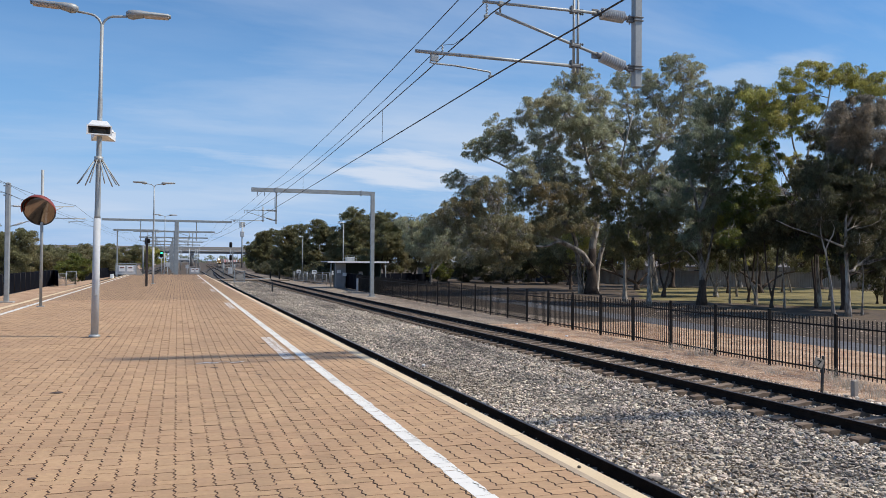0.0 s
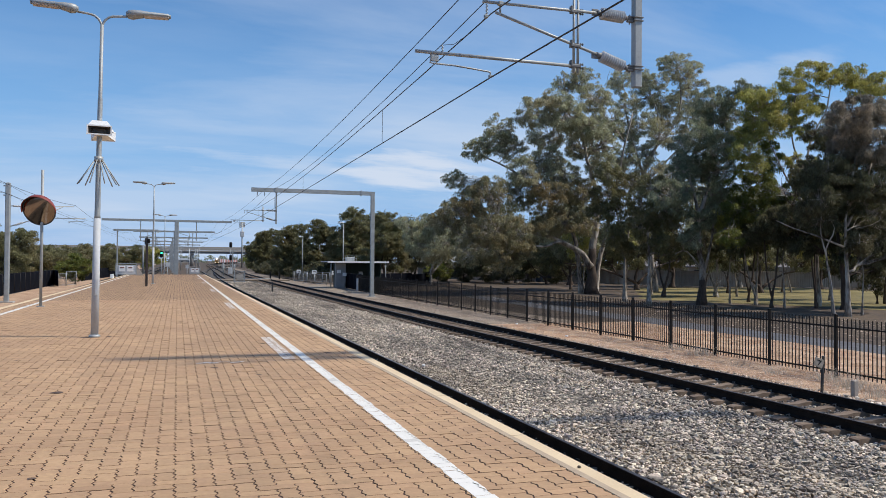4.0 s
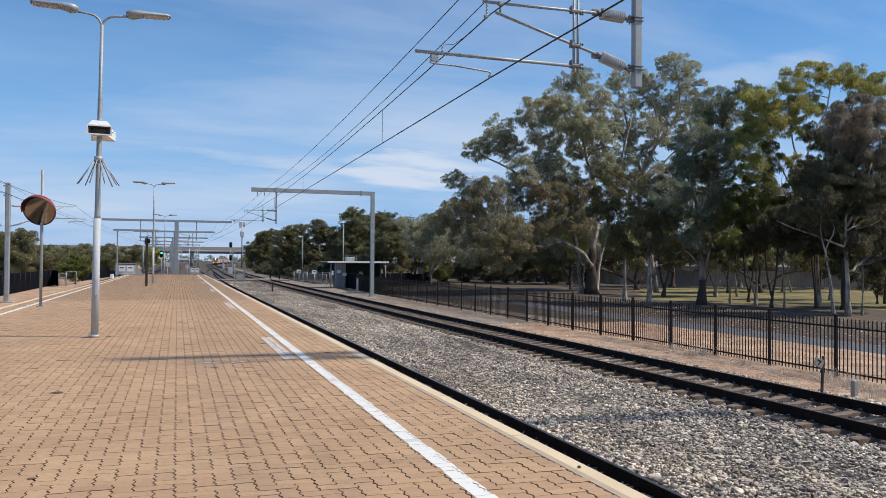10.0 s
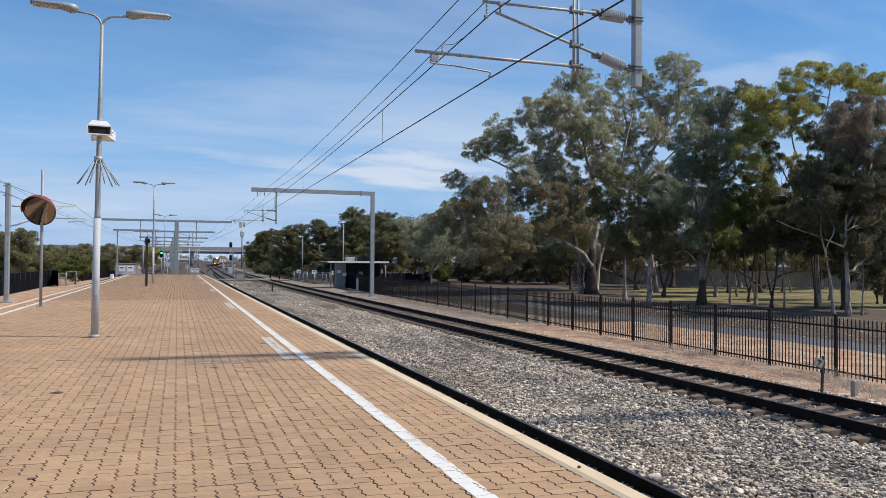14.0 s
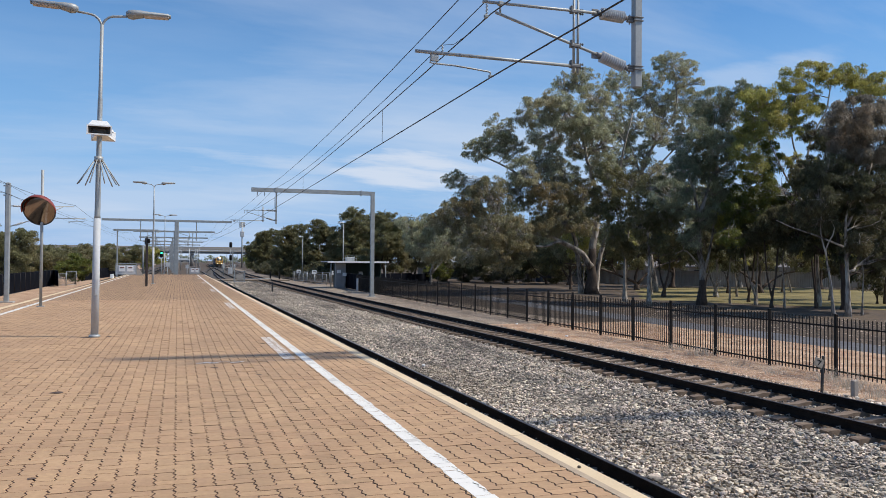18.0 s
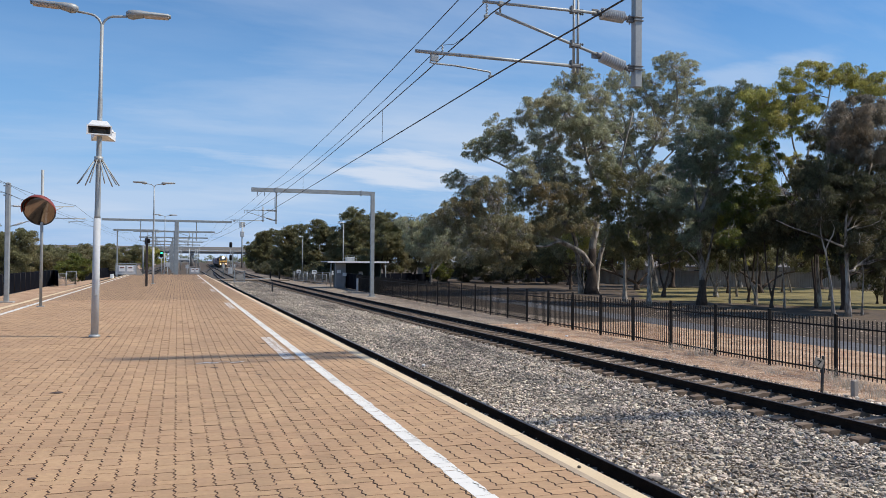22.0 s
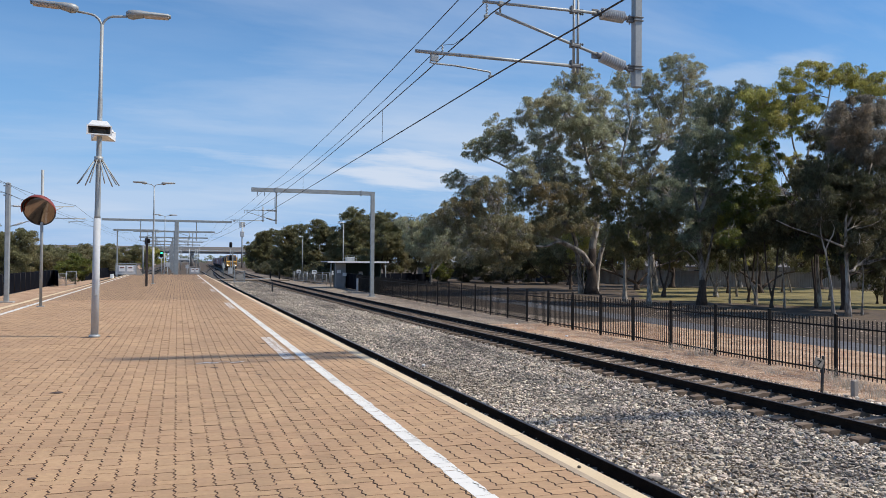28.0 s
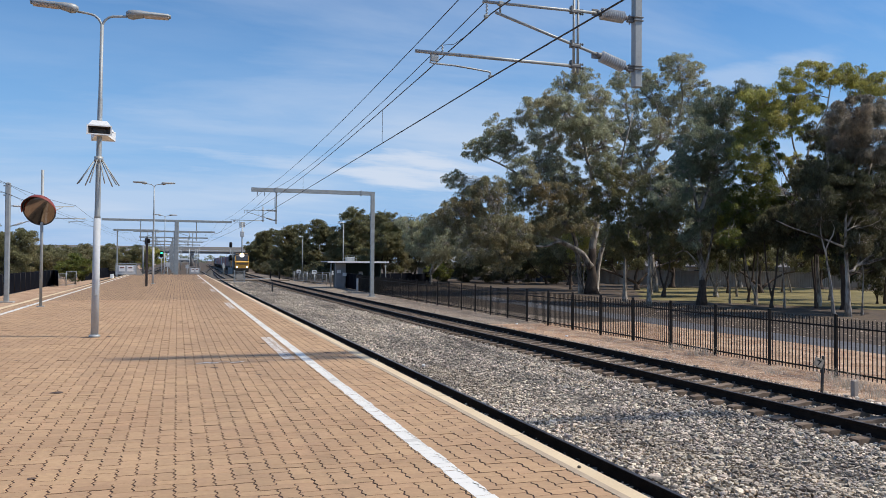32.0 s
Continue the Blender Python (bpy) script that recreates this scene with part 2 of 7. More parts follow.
LEAF = {
    "grey": leaf_surface("grey_green_gum_leaf", (0.30, 0.31, 0.185), (0.52, 0.515, 0.345), (0.50, 0.385, 0.21), 0.5),
    "warm": leaf_surface("warm_green_gum_leaf", (0.22, 0.205, 0.105), (0.38, 0.35, 0.205), (0.38, 0.265, 0.13), 0.6),
    "blue": leaf_surface("blue_green_gum_leaf", (0.185, 0.215, 0.13), (0.35, 0.375, 0.25), (0.31, 0.28, 0.145), 0.35),
    "olive": leaf_surface("olive_gum_leaf", (0.25, 0.255, 0.068), (0.50, 0.475, 0.145), (0.52, 0.41, 0.105), 0.5),
    # darkened leaf: shade low in the crowns and on shrubs put into colour
    "dark": leaf_surface("shade_dark_gum_leaf", (0.075, 0.08, 0.04), (0.17, 0.165, 0.088), (0.17, 0.13, 0.065), 0.5),
    "row": leaf_surface("dull_green_leaf", (0.135, 0.13, 0.058), (0.255, 0.24, 0.112), (0.245, 0.19, 0.088), 0.5),
    "scrub": leaf_surface("dusty_olive_leaf", (0.145, 0.145, 0.064), (0.28, 0.265, 0.128), (0.27, 0.205, 0.105), 0.5),
    "green": leaf_surface("fresh_green_leaf", (0.11, 0.135, 0.03), (0.24, 0.255, 0.065), (0.26, 0.215, 0.06), 0.4),
    "brown": leaf_surface("brownish_leaf", (0.19, 0.165, 0.118), (0.36, 0.315, 0.24), (0.35, 0.25, 0.175), 0.5),
}


# ======== mesh helpers ========
class Shape:
    """Collects vertices and faces of one mesh."""

    def __init__(self):
        self.v, self.f, self.m, self.smooth = [], [], [], []

    def add(self, verts, faces, mat=0, smooth=False):
        o = len(self.v)
        self.v += [tuple(q) for q in verts]
        self.f += [tuple(i + o for i in q) for q in faces]
        self.m += [mat] * len(faces)
        self.smooth += [smooth] * len(faces)
        return self

    def box(self, c, s, rz=0.0, bev=0.0, mat=0, tilt=None):
        """A box with centre c and size s; bev chamfers its upper and lower rims."""
        x, y, z = s[0] / 2, s[1] / 2, s[2] / 2
        if bev:
            b = min(bev, x * 0.6, y * 0.6, z * 0.6)
            lev = [(-z, b), (-z + b, 0), (z - b, 0), (z, b)]
        else:
            lev = [(-z, 0), (z, 0)]
        vs, fs = [], []
        for h, i in lev:
            if bev:
                b = min(bev, x * 0.6, y * 0.6)
                ring = [(-x + i + b, -y + i), (x - i - b, -y + i), (x - i, -y + i + b), (x - i, y - i - b), (x - i - b, y - i), (-x + i + b, y - i), (-x + i, y - i - b), (-x + i, -y + i + b)]
            else:
                ring = [(-x, -y), (x, -y), (x, y), (-x, y)]
            vs += [Vector((p, q, h)) for p, q in ring]
        n = len(ring)
        for k in range(len(lev) - 1):
            fs += [(k * n + j, k * n + (j + 1) % n, (k + 1) * n + (j + 1) % n, (k + 1) * n + j) for j in range(n)]
        fs.append(tuple(range(n - 1, -1, -1)))
        fs.append(tuple((len(lev) - 1) * n + j for j in range(n)))
        M = Matrix.Translation(c) @ (tilt if tilt is not None else Matrix.Rotation(rz, 4, "Z"))
        return self.add([M @ q for q in vs], fs, mat)

    def tube(self, pts, radii, n=8, mat=0, caps=True, smooth=True):
        """A round rod through pts; radii is a number or one a point."""
        pts = [Vector(p) for p in pts]
        if isinstance(radii, (int, float)):
            radii = [radii] * len(pts)
        vs, fs = [], []
        ref = None
        for i, p in enumerate(pts):
            d = (pts[min(i + 1, len(pts) - 1)] - pts[max(i - 1, 0)]).normalized()
            if ref is None:
                ref = Vector((0, 0, 1)) if abs(d.z) < 0.9 else Vector((1, 0, 0))
            a = (ref - d * ref.dot(d)).normalized()
            ref = a
            b = d.cross(a)
            for j in range(n):
                w = 2 * math.pi * j / n
                vs.append(p + (a * math.cos(w) + b * math.sin(w)) * radii[i])
        for i in range(len(pts) - 1):
            fs += [(i * n + j, i * n + (j + 1) % n, (i + 1) * n + (j + 1) % n, (i + 1) * n + j) for j in range(n)]
        self.add(vs, fs, mat, smooth)
        if caps:
            o = len(self.v) - len(vs)
            self.f += [tuple(o + j for j in range(n - 1, -1, -1)), tuple(o + (len(pts) - 1) * n + j for j in range(n))]
            self.m += [mat, mat]
            self.smooth += [False, False]
        return self

    def sweep(self, profile, path, mat=0, smooth=False, caps=True):
        """A closed profile of (x, z) carried along (x, y, z) points in the ground plane."""
        vs, fs = [], []
        n = len(profile)
        path = [Vector(p) for p in path]
        for i, p in enumerate(path):
            d = path[min(i + 1, len(path) - 1)] - path[max(i - 1, 0)]
            d.z = 0
            d.normalize()
            r = Vector((d.y, -d.x, 0))
            vs += [p + r * a + Vector((0, 0, h)) for a, h in profile]
        for i in range(len(path) - 1):
            fs += [(i * n + j, (i + 1) * n + j, (i + 1) * n + (j + 1) % n, i * n + (j + 1) % n) for j in range(n)]
        if caps:
            fs += [tuple(range(n)), tuple((len(path) - 1) * n + j for j in range(n - 1, -1, -1))]
        return self.add(vs, fs, mat, smooth)

    def mesh(self, name, mats):
        me = bpy.data.meshes.new(name)
        me.from_pydata(self.v, [], self.f)
        for m in mats if isinstance(mats, (list, tuple)) else [mats]:
            me.materials.append(m)
        me.polygons.foreach_set("material_index", self.m)
        me.polygons.foreach_set("use_smooth", self.smooth)
        me.update()
        return me


def part(name, shape, mats, parent=None, label="", at=None):
    me = shape if isinstance(shape, bpy.types.Mesh) else shape.mesh(name, mats)
    ob = new(name, me)
    if parent is not None:
        ob.parent = parent
    if at is not None:
        ob.matrix_basis = at
    if label:
        ob["label"] = label
    return ob


def thing(name, label, category, m=None, group="", kind=""):
    ob = new(name)
    ob.empty_display_size = 0.2
    if m is not None:
        ob.matrix_basis = m
    return tagged(ob, label, category, group, kind)


def solo(name, shape, mats, label, category, group="", kind="", at=None):
    return tagged(part(name, shape, mats, at=at), label, category, group, kind)


def plane_sheet(xs, ys, height):
    """A grid sheet over xs and ys; height(x, y) gives z."""
    s = Shape()
    vs = [(x, y, height(x, y)) for y in ys for x in xs]
    n = len(xs)
    fs = [(j * n + i, j * n + i + 1, (j + 1) * n + i + 1, (j + 1) * n + i) for j in range(len(ys) - 1) for i in range(n - 1)]
    return s.add(vs, fs, 0, True)


def interp(knots, y):
    ys, xs = zip(*knots)
    return float(np.interp(y, ys, xs))


# ======== plan ========
RZ = -1.17                      # top of the rails
PLAT_END = 84.0


def cope_x(y):                  # outer edge of the platform
    return 2.72 + 0.0062 * y


def line_x(y):                  # painted safety line
    return 1.76 + 0.0082 * y


def left_cope_x(y):
    return -4.95 + 0.0115 * y


def left_line_x(y):
    return -4.22 + 0.0072 * y


def ptrack_x(y):                # centre of the platform track
    return cope_x(y) + 1.80 + max(0, y - 60) ** 2 * 0.00016


FREIGHT = [(-60, 11.55), (20, 11.62), (45, 11.72), (70, 11.95), (104, 12.35), (144, 13.1), (173, 14.0), (233, 16.1), (353, 20.1), (443, 23.0), (532, 26.4), (637, 33.9), (700, 40.5), (760, 47.5), (900, 67.0), (1000, 83.7)]


def freight_x(y):               # smoothed centre of the freight track
    return sum(interp(FREIGHT, y + d) for d in (-24, -12, 0, 12, 24)) / 5


# ======== ground ========
def bed_z(x, y):
    """Ballast level: lower at the freight track so that its sleepers stand proud."""
    d = abs(x - freight_x(y))
    k = max(0.0, min(1.0, (d - 1.35) / 0.8))
    return -1.455 + 0.075 * k * k * (3 - 2 * k)


def build_ground():
    far = [-2500, -600, -200, -80, -40, -25, -14, -5, 0, 6, 14, 20, 30, 45, 70, 110, 200, 500, 1200, 2500]
    deep = [-400, -100, -40, -10, 0, 10, 20, 30, 40, 55, 75, 100, 140, 200, 300, 500, 900, 2000, 4500]
    solo("ground", plane_sheet(far, deep, lambda x, y: -1.52), SHADED_GROUND, "dry brown open ground of the rail corridor", "ground", kind="structure")
    ys = [-40 + i * 2.0 for i in range(70)] + [100 + i * 10 for i in range(50)]

    def strip(name, x0, x1, z, mat, label, nx=4, y0=-40, y1=600, wob=0.0, step=None):
        s = Shape()
        use = [y for y in ys if y0 <= y <= y1]
        vs, n = [], nx + 1
        for y in use:
            a, b = x0(y), x1(y)
            for i in range(n):
                x = a + (b - a) * i / nx
                vs.append((x + wob * noise.noise((x * 0.3, y * 0.3, z)) * (1 if i in (0, nx) else 0.3), y, (z if step is None else step(x, y)) + 0.02 * noise.noise((x * 0.9, y * 0.6, 3))))
        s.add(vs, [(j * n + i, j * n + i + 1, (j + 1) * n + i + 1, (j + 1) * n + i) for j in range(len(use) - 1) for i in range(nx)], 0, True)
        return solo(name, s, mat, label, "ground", kind="structure")

    lawn_edge = lambda y: max(34.0, 42.5 - 0.55 * max(0.0, y - 42), 0.6 * y + 2)
    strip("ballast", lambda y: cope_x(min(y, 84)) - 0.1 if y < 86 else ptrack_x(y) - 2.3, lambda y: freight_x(y) + 1.75, -1.375, BALLAST, "crushed-stone ballast bed between the two tracks, dark with painted gap shade", 28, step=bed_z)
    strip("verge", lambda y: freight_x(y) + 1.4, lambda y: 21.6, -1.40, DIRT, "reddish dirt verge with leaf litter beside the track", 6, y1=34, wob=0.25)
    strip("verge_beyond", lambda y: freight_x(y) + 1.4, lambda y: 18.6 if y < 100 else freight_x(y) + 4.2, -1.40, DUST, "dusty grey-brown verge beside the track", 6, y0=34, wob=0.25)
    strip("park_path", lambda y: 21.0 + 0.4 * math.sin(y * 0.05) + 0.009 * max(0, y - 34) ** 1.6, lambda y: 23.2 + 0.4 * math.sin(y * 0.05) + 0.009 * max(0, y - 34) ** 1.6, -1.395, ASPHALT, "grey asphalt footpath behind the picket fence", 4, y1=62)
    # soil under the gums, tree shade painted in by the dark colour
    strip("litter", lambda y: 22.6 if y < 34 else 18.2, lambda y: lawn_edge(y) + 1.0, -1.41, SHADED_GROUND, "bare soil with fallen leaves under the gums, tree shade put into its dark colour", 6, y1=150, wob=0.6)
    strip("lawn", lawn_edge, lambda y: 74.0, -1.40, GRASS, "sunlit dry-green lawn of the park", 10, y1=82, wob=1.2)
    strip("left_verge", lambda y: -16.0, lambda y: -9.0, -1.40, DIRT, "bare brown dirt beside the far track", 5, wob=0.3)
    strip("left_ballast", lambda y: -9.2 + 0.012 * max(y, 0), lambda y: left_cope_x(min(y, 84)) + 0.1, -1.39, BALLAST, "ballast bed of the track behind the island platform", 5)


build_ground()


# ======== platform ========
def build_platform():
    ys = [-14 + 2 * i for i in range(50)]
    ys = [y for y in ys if y <= PLAT_END]
    base = Shape()
    vs, fs = [], []
    for y in ys:
        a, b = left_cope_x(y) + 0.06, cope_x(y) - 0.06
        vs += [(a, y, -1.5), (a, y, -0.0058), (b, y, -0.0058), (b, y, -1.5)]
    for i in range(len(ys) - 1):
        fs += [(i * 4 + j, i * 4 + j + 1, i * 4 + j + 5, i * 4 + j + 4) for j in range(3)]
    e = (len(ys) - 1) * 4
    fs += [(0, 3, 2, 1), (e, e + 1, e + 2, e + 3)]
    base.add(vs, fs)
    plat = solo("platform", base, [JOINT], "island platform paved with interlocking clay-coloured pavers", "platform", kind="structure")
    # copings in two-metre lengths
    for name, cx, side in (("coping", cope_x, -1), ("coping", left_cope_x, 1)):
        for i in range(len(ys) - 1):
            s = Shape()
            y0, y1 = ys[i] + 0.006, ys[i + 1] - 0.006
            w = 0.18 * side
            prof = [(0, -0.14), (0, -0.012), (0.014 * side, 0.003), (0.125 * side, 0.003), (w, 0.003), (w, -0.14)]
            vs = [(cx(y) + px_, y, pz) for y in (y0, y1) for px_, pz in prof]
            n = len(prof)
            fs = [(j, (j + 1) % n, n + (j + 1) % n, n + j) for j in range(n)] + [tuple(range(n)), tuple(2 * n - 1 - j for j in range(n))]
            if side > 0:
                fs = [tuple(reversed(q)) for q in fs]
            s.add(vs, fs)
            s.m[3] = 1 if side < 0 else 0
            part(name, s, [COPE, COPE_IN] if side < 0 else [COPE, COPE], plat)
    s = Shape()
    for k in range(9):
        x, y, r = 0.62 + 0.045 * k * (1 if k % 2 else -0.6), 11.45 + 0.05 * math.sin(k * 2.3), 0.03 + 0.02 * (k % 3)
        s.add([(x + r * math.cos(a * 0.9), y + r * 0.8 * math.sin(a * 0.9), 0.0045) for a in range(7)], [tuple(range(7))])
    part("paint_spill", s, [PAINT_WORN], plat, "small splash of white paint")
    dark = surface("dark_stain", (0.05, 0.032, 0.022), (0.16, 0.10, 0.066), 20, 90, 0.9, bump=0)
    rs = np.random.RandomState(44)
    for x, y, r in ((-1.12, 9.3, 0.06), (0.55, 10.9, 0.05), (1.5, 13.9, 0.05), (-0.83, 5.7, 0.03), (1.05, 10.1, 0.04), (-1.45, 15.7, 0.09), (-1.05, 15.85, 0.07), (0.1, 7.4, 0.02), (2.3, 12.3, 0.05), (-2.0, 12.4, 0.04)):
        b = Shape()
        pts = [(x + r * rs.uniform(0.5, 1.3) * math.cos(a * 0.7), y + r * rs.uniform(0.6, 1.5) * math.sin(a * 0.7), 0.005) for a in range(9)]
        b.add(pts, [tuple(range(9))])
        part("stain", b, [dark], plat, "small dark stain of leaf litter")
    return plat


PLATFORM = build_platform()


def clip(poly, a, b, c):
    """The part of a polygon where a x + b y <= c."""
    out = []
    for p, q in zip(poly, poly[1:] + poly[:1]):
        dp, dq = a * p[0] + b * p[1] - c, a * q[0] + b * q[1] - c
        if dp <= 0:
            out.append(p)
        if dp * dq < 0:
            k = dp / (dp - dq)
            out.append((p[0] + (q[0] - p[0]) * k, p[1] + (q[1] - p[1]) * k))
    return out


def build_pavers():
    """Zigzag-edged interlocking pavers in herringbone: every cell edge has one tooth, so neighbours interlock."""
    A, AY, DX, DY = 0.1205, 0.1005, 0.0105, 0.006
    GAP = np.array([0.0100, 0.0072])

    def outline(upright, i0, j0):
        nx, ny = (1, 2) if upright else (2, 1)
        pts = []
        for i in range(nx):
            pts += [(i * A, 0), ((i + 0.5) * A, DY if (i + i0) % 2 else -DY)]
        for j in range(ny):
            pts += [(nx * A, j * AY), (nx * A + DX, (j + 0.28) * AY), (nx * A - DX, (j + 0.72) * AY)]
        for i in reversed(range(nx)):
            pts += [((i + 1) * A, ny * AY), ((i + 0.5) * A, ny * AY + (DY if (i + i0) % 2 else -DY))]
        for j in reversed(range(ny)):
            pts += [(0, (j + 1) * AY), (-DX, (j + 0.72) * AY), (DX, (j + 0.28) * AY)]
        c = np.array([nx * A / 2, ny * AY / 2])
        q = np.array(pts)
        sz = np.array([nx * A, ny * AY])
        return c + (q - c) * (1 - GAP / sz), c + (q - c) * (1 - (GAP + 0.004) / sz), c

    shapes, single_me = {}, {}
    for key in ((u, a, b) for u in (False, True) for a in (0, 1) for b in (0, 1)):
        o, inn, c = outline(*key)
        n = len(o)
        v = np.vstack([np.c_[o, np.full(n, -0.012)], np.c_[o, np.full(n, -0.002)], np.c_[inn, np.zeros(n)]])
        f = [(k * n + j, k * n + (j + 1) % n, (k + 1) * n + (j + 1) % n, (k + 1) * n + j) for k in range(2) for j in range(n)] + [tuple(2 * n + j for j in range(n))]
        edge = [1] * n + [0] * (n + 1)
        shapes[key] = (v, f, n, o, c, edge)
        me = bpy.data.meshes.new("paver")
        me.from_pydata((v - np.array([*c, 0])).tolist(), [], f)
        me.materials.append(PAVER)
        me.materials.append(JOINT)
        me.polygons.foreach_set("material_index", edge)
        single_me[key] = me
    rs = np.random.RandomState(5)
    nv, nfaces, nedge, fv, ff, single, slope, n_near, n_far = [], [], [], [], [], 0, 0.0070, 0, 0
    bands = [[line_x, 0.064, -99, PLAT_END - 2, [], [], PAINT, "safety_line", "thick white painted safety line"], [left_line_x, 0.068, -99, PLAT_END - 4, [], [], PAINT, "safety_line", "thin white painted safety line"]]
    for y in (13.35, 26.0, 39.5, 53.0, 66.0):
        bands.append([lambda q: line_x(q) - 0.225, 0.088, y - 1.72, y + 1.72, [], [], PAINT_WORN, "painted_patch", "worn white paint patch"])
    under = Shape()
    for fx, hw, y1 in ((line_x, 0.060, PLAT_END - 2), (left_line_x, 0.064, PLAT_END - 4)):
        under.add([(fx(y) + s, y, 0.0006) for y in (-8.5, y1) for s in (-hw, hw)], [(0, 1, 3, 2)])
    part("paint_in_joints", under, [PAINT_THIN], PLATFORM, "thin white paint run into the joints")
    y_lo, y_hi = 2.2, PLAT_END - 0.3
    cut = Shape()
    for j in range(-110, int((y_hi - y_lo) / AY)):
        yj = y_lo + j * AY
        for i in range(-80, 30):
            k = (i - j) % 4
            if k not in (0, 3):
                continue
            up = k == 3
            x, y = i * A + slope * yj, yj
            w_, h_ = (A, 2 * AY) if up else (2 * A, AY)
            if x < left_cope_x(y) + 0.02 or x > cope_x(y) - 0.15 or y + h_ > y_hi:
                continue
            key = (up, i % 2, j % 2)
            v, f, n, o, c, edge = shapes[key]
            dz = rs.normal(0, 0.0011)
            for b in bands:
                if b[2] < y + h_ and y < b[3] and abs(x + w_ / 2 - b[0](y)) < b[1] + w_:
                    xc = b[0](y) - slope * 0
                    pl = [(px_ + x, py_ + y) for px_, py_ in o]
                    jit = rs.normal(0, 0.004)
                    pl = clip(pl, 1, 0, xc + b[1] + jit)
                    pl = clip(pl, -1, 0, -(xc - b[1] + jit)) if len(pl) > 2 else pl
                    if len(pl) > 2 and b[2] > -50:
                        pl = clip(pl, 0, 1, b[3])
                        pl = clip(pl, 0, -1, -b[2]) if len(pl) > 2 else pl
                    if len(pl) > 2:
                        q0 = len(b[4])
                        b[4].extend((*p, dz + 0.0022) for p in pl)
                        b[5].append(tuple(range(q0, q0 + len(pl))))
            if x + w_ > cope_x(y) - 0.02:
                pl = clip([(px_ + x, py_ + y) for px_, py_ in o], 1, 0, cope_x(y) - 0.12)
                if len(pl) > 2:
                    cut.add([(*p, dz) for p in pl], [tuple(range(len(pl)))])
                continue
            if 4.0 < y < 5.2 and -0.9 < x < 2.4 and single < 300:
                ob = new("paver", single_me[key])
                ob.parent = PLATFORM
                ob.matrix_basis = pose(x + c[0], y + c[1], dz, rs.normal(0, 0.2), rs.normal(0, 0.2), 0)
                single += 1
            elif y < 30:
                mid, wide = np.array([*c, 0]), min(1.0, max(0.0, (y - 9) / 21))
                q = mid + (v - mid) * np.array([1 - wide * (0.06 if up else 0.035), 1 - wide * 0.025, 1]) + np.array([x, y, dz])
                q[:, 2] += (v[:, 0] - c[0]) * rs.normal(0, 0.005) + (v[:, 1] - c[1]) * rs.normal(0, 0.005)
                o_ = n_near
                n_near += 3 * n
                nv.append(q)
                nedge += edge
                nfaces += [tuple(m + o_ for m in g) for g in f]
            else:
                o_ = n_far
                n_far += n
                mid = np.array([*c, 0])
                fv.append(mid + (v[2 * n:] - mid) * np.array([0.965 if not up else 0.94, 0.975, 1]) + np.array([x, y, dz]))
                ff.append(tuple(range(o_, o_ + n)))
    for vs, fs in ((nv, nfaces), (fv, ff)):
        me = bpy.data.meshes.new("paving")
        me.from_pydata(np.vstack(vs).tolist(), [], fs)
        me.materials.append(PAVER)
        me.materials.append(JOINT)
        if fs is nfaces:
            me.polygons.foreach_set("material_index", nedge)
        ob = new("paving", me)
        ob.parent = PLATFORM
        tagged(ob, kind="stuff")
    tagged(part("cut_pavers", cut, [PAVER], PLATFORM), kind="stuff")
    for b in bands:
        if b[4]:
            sh = Shape()
            sh.v, sh.f, sh.m, sh.smooth = b[4], b[5], [0] * len(b[5]), [False] * len(b[5])
            part(b[7], sh, [b[6]], PLATFORM, b[8])


# ======== tracks ========
RAIL_PROFILE = [(-0.075, -0.185), (0.075, -0.185), (0.075, -0.17), (0.014, -0.148), (0.010, -0.05), (0.036, -0.036), (0.036, -0.006), (0.028, 0), (-0.028, 0), (-0.036, -0.006), (-0.036, -0.036), (-0.010, -0.05), (-0.014, -0.148), (-0.075, -0.17)]


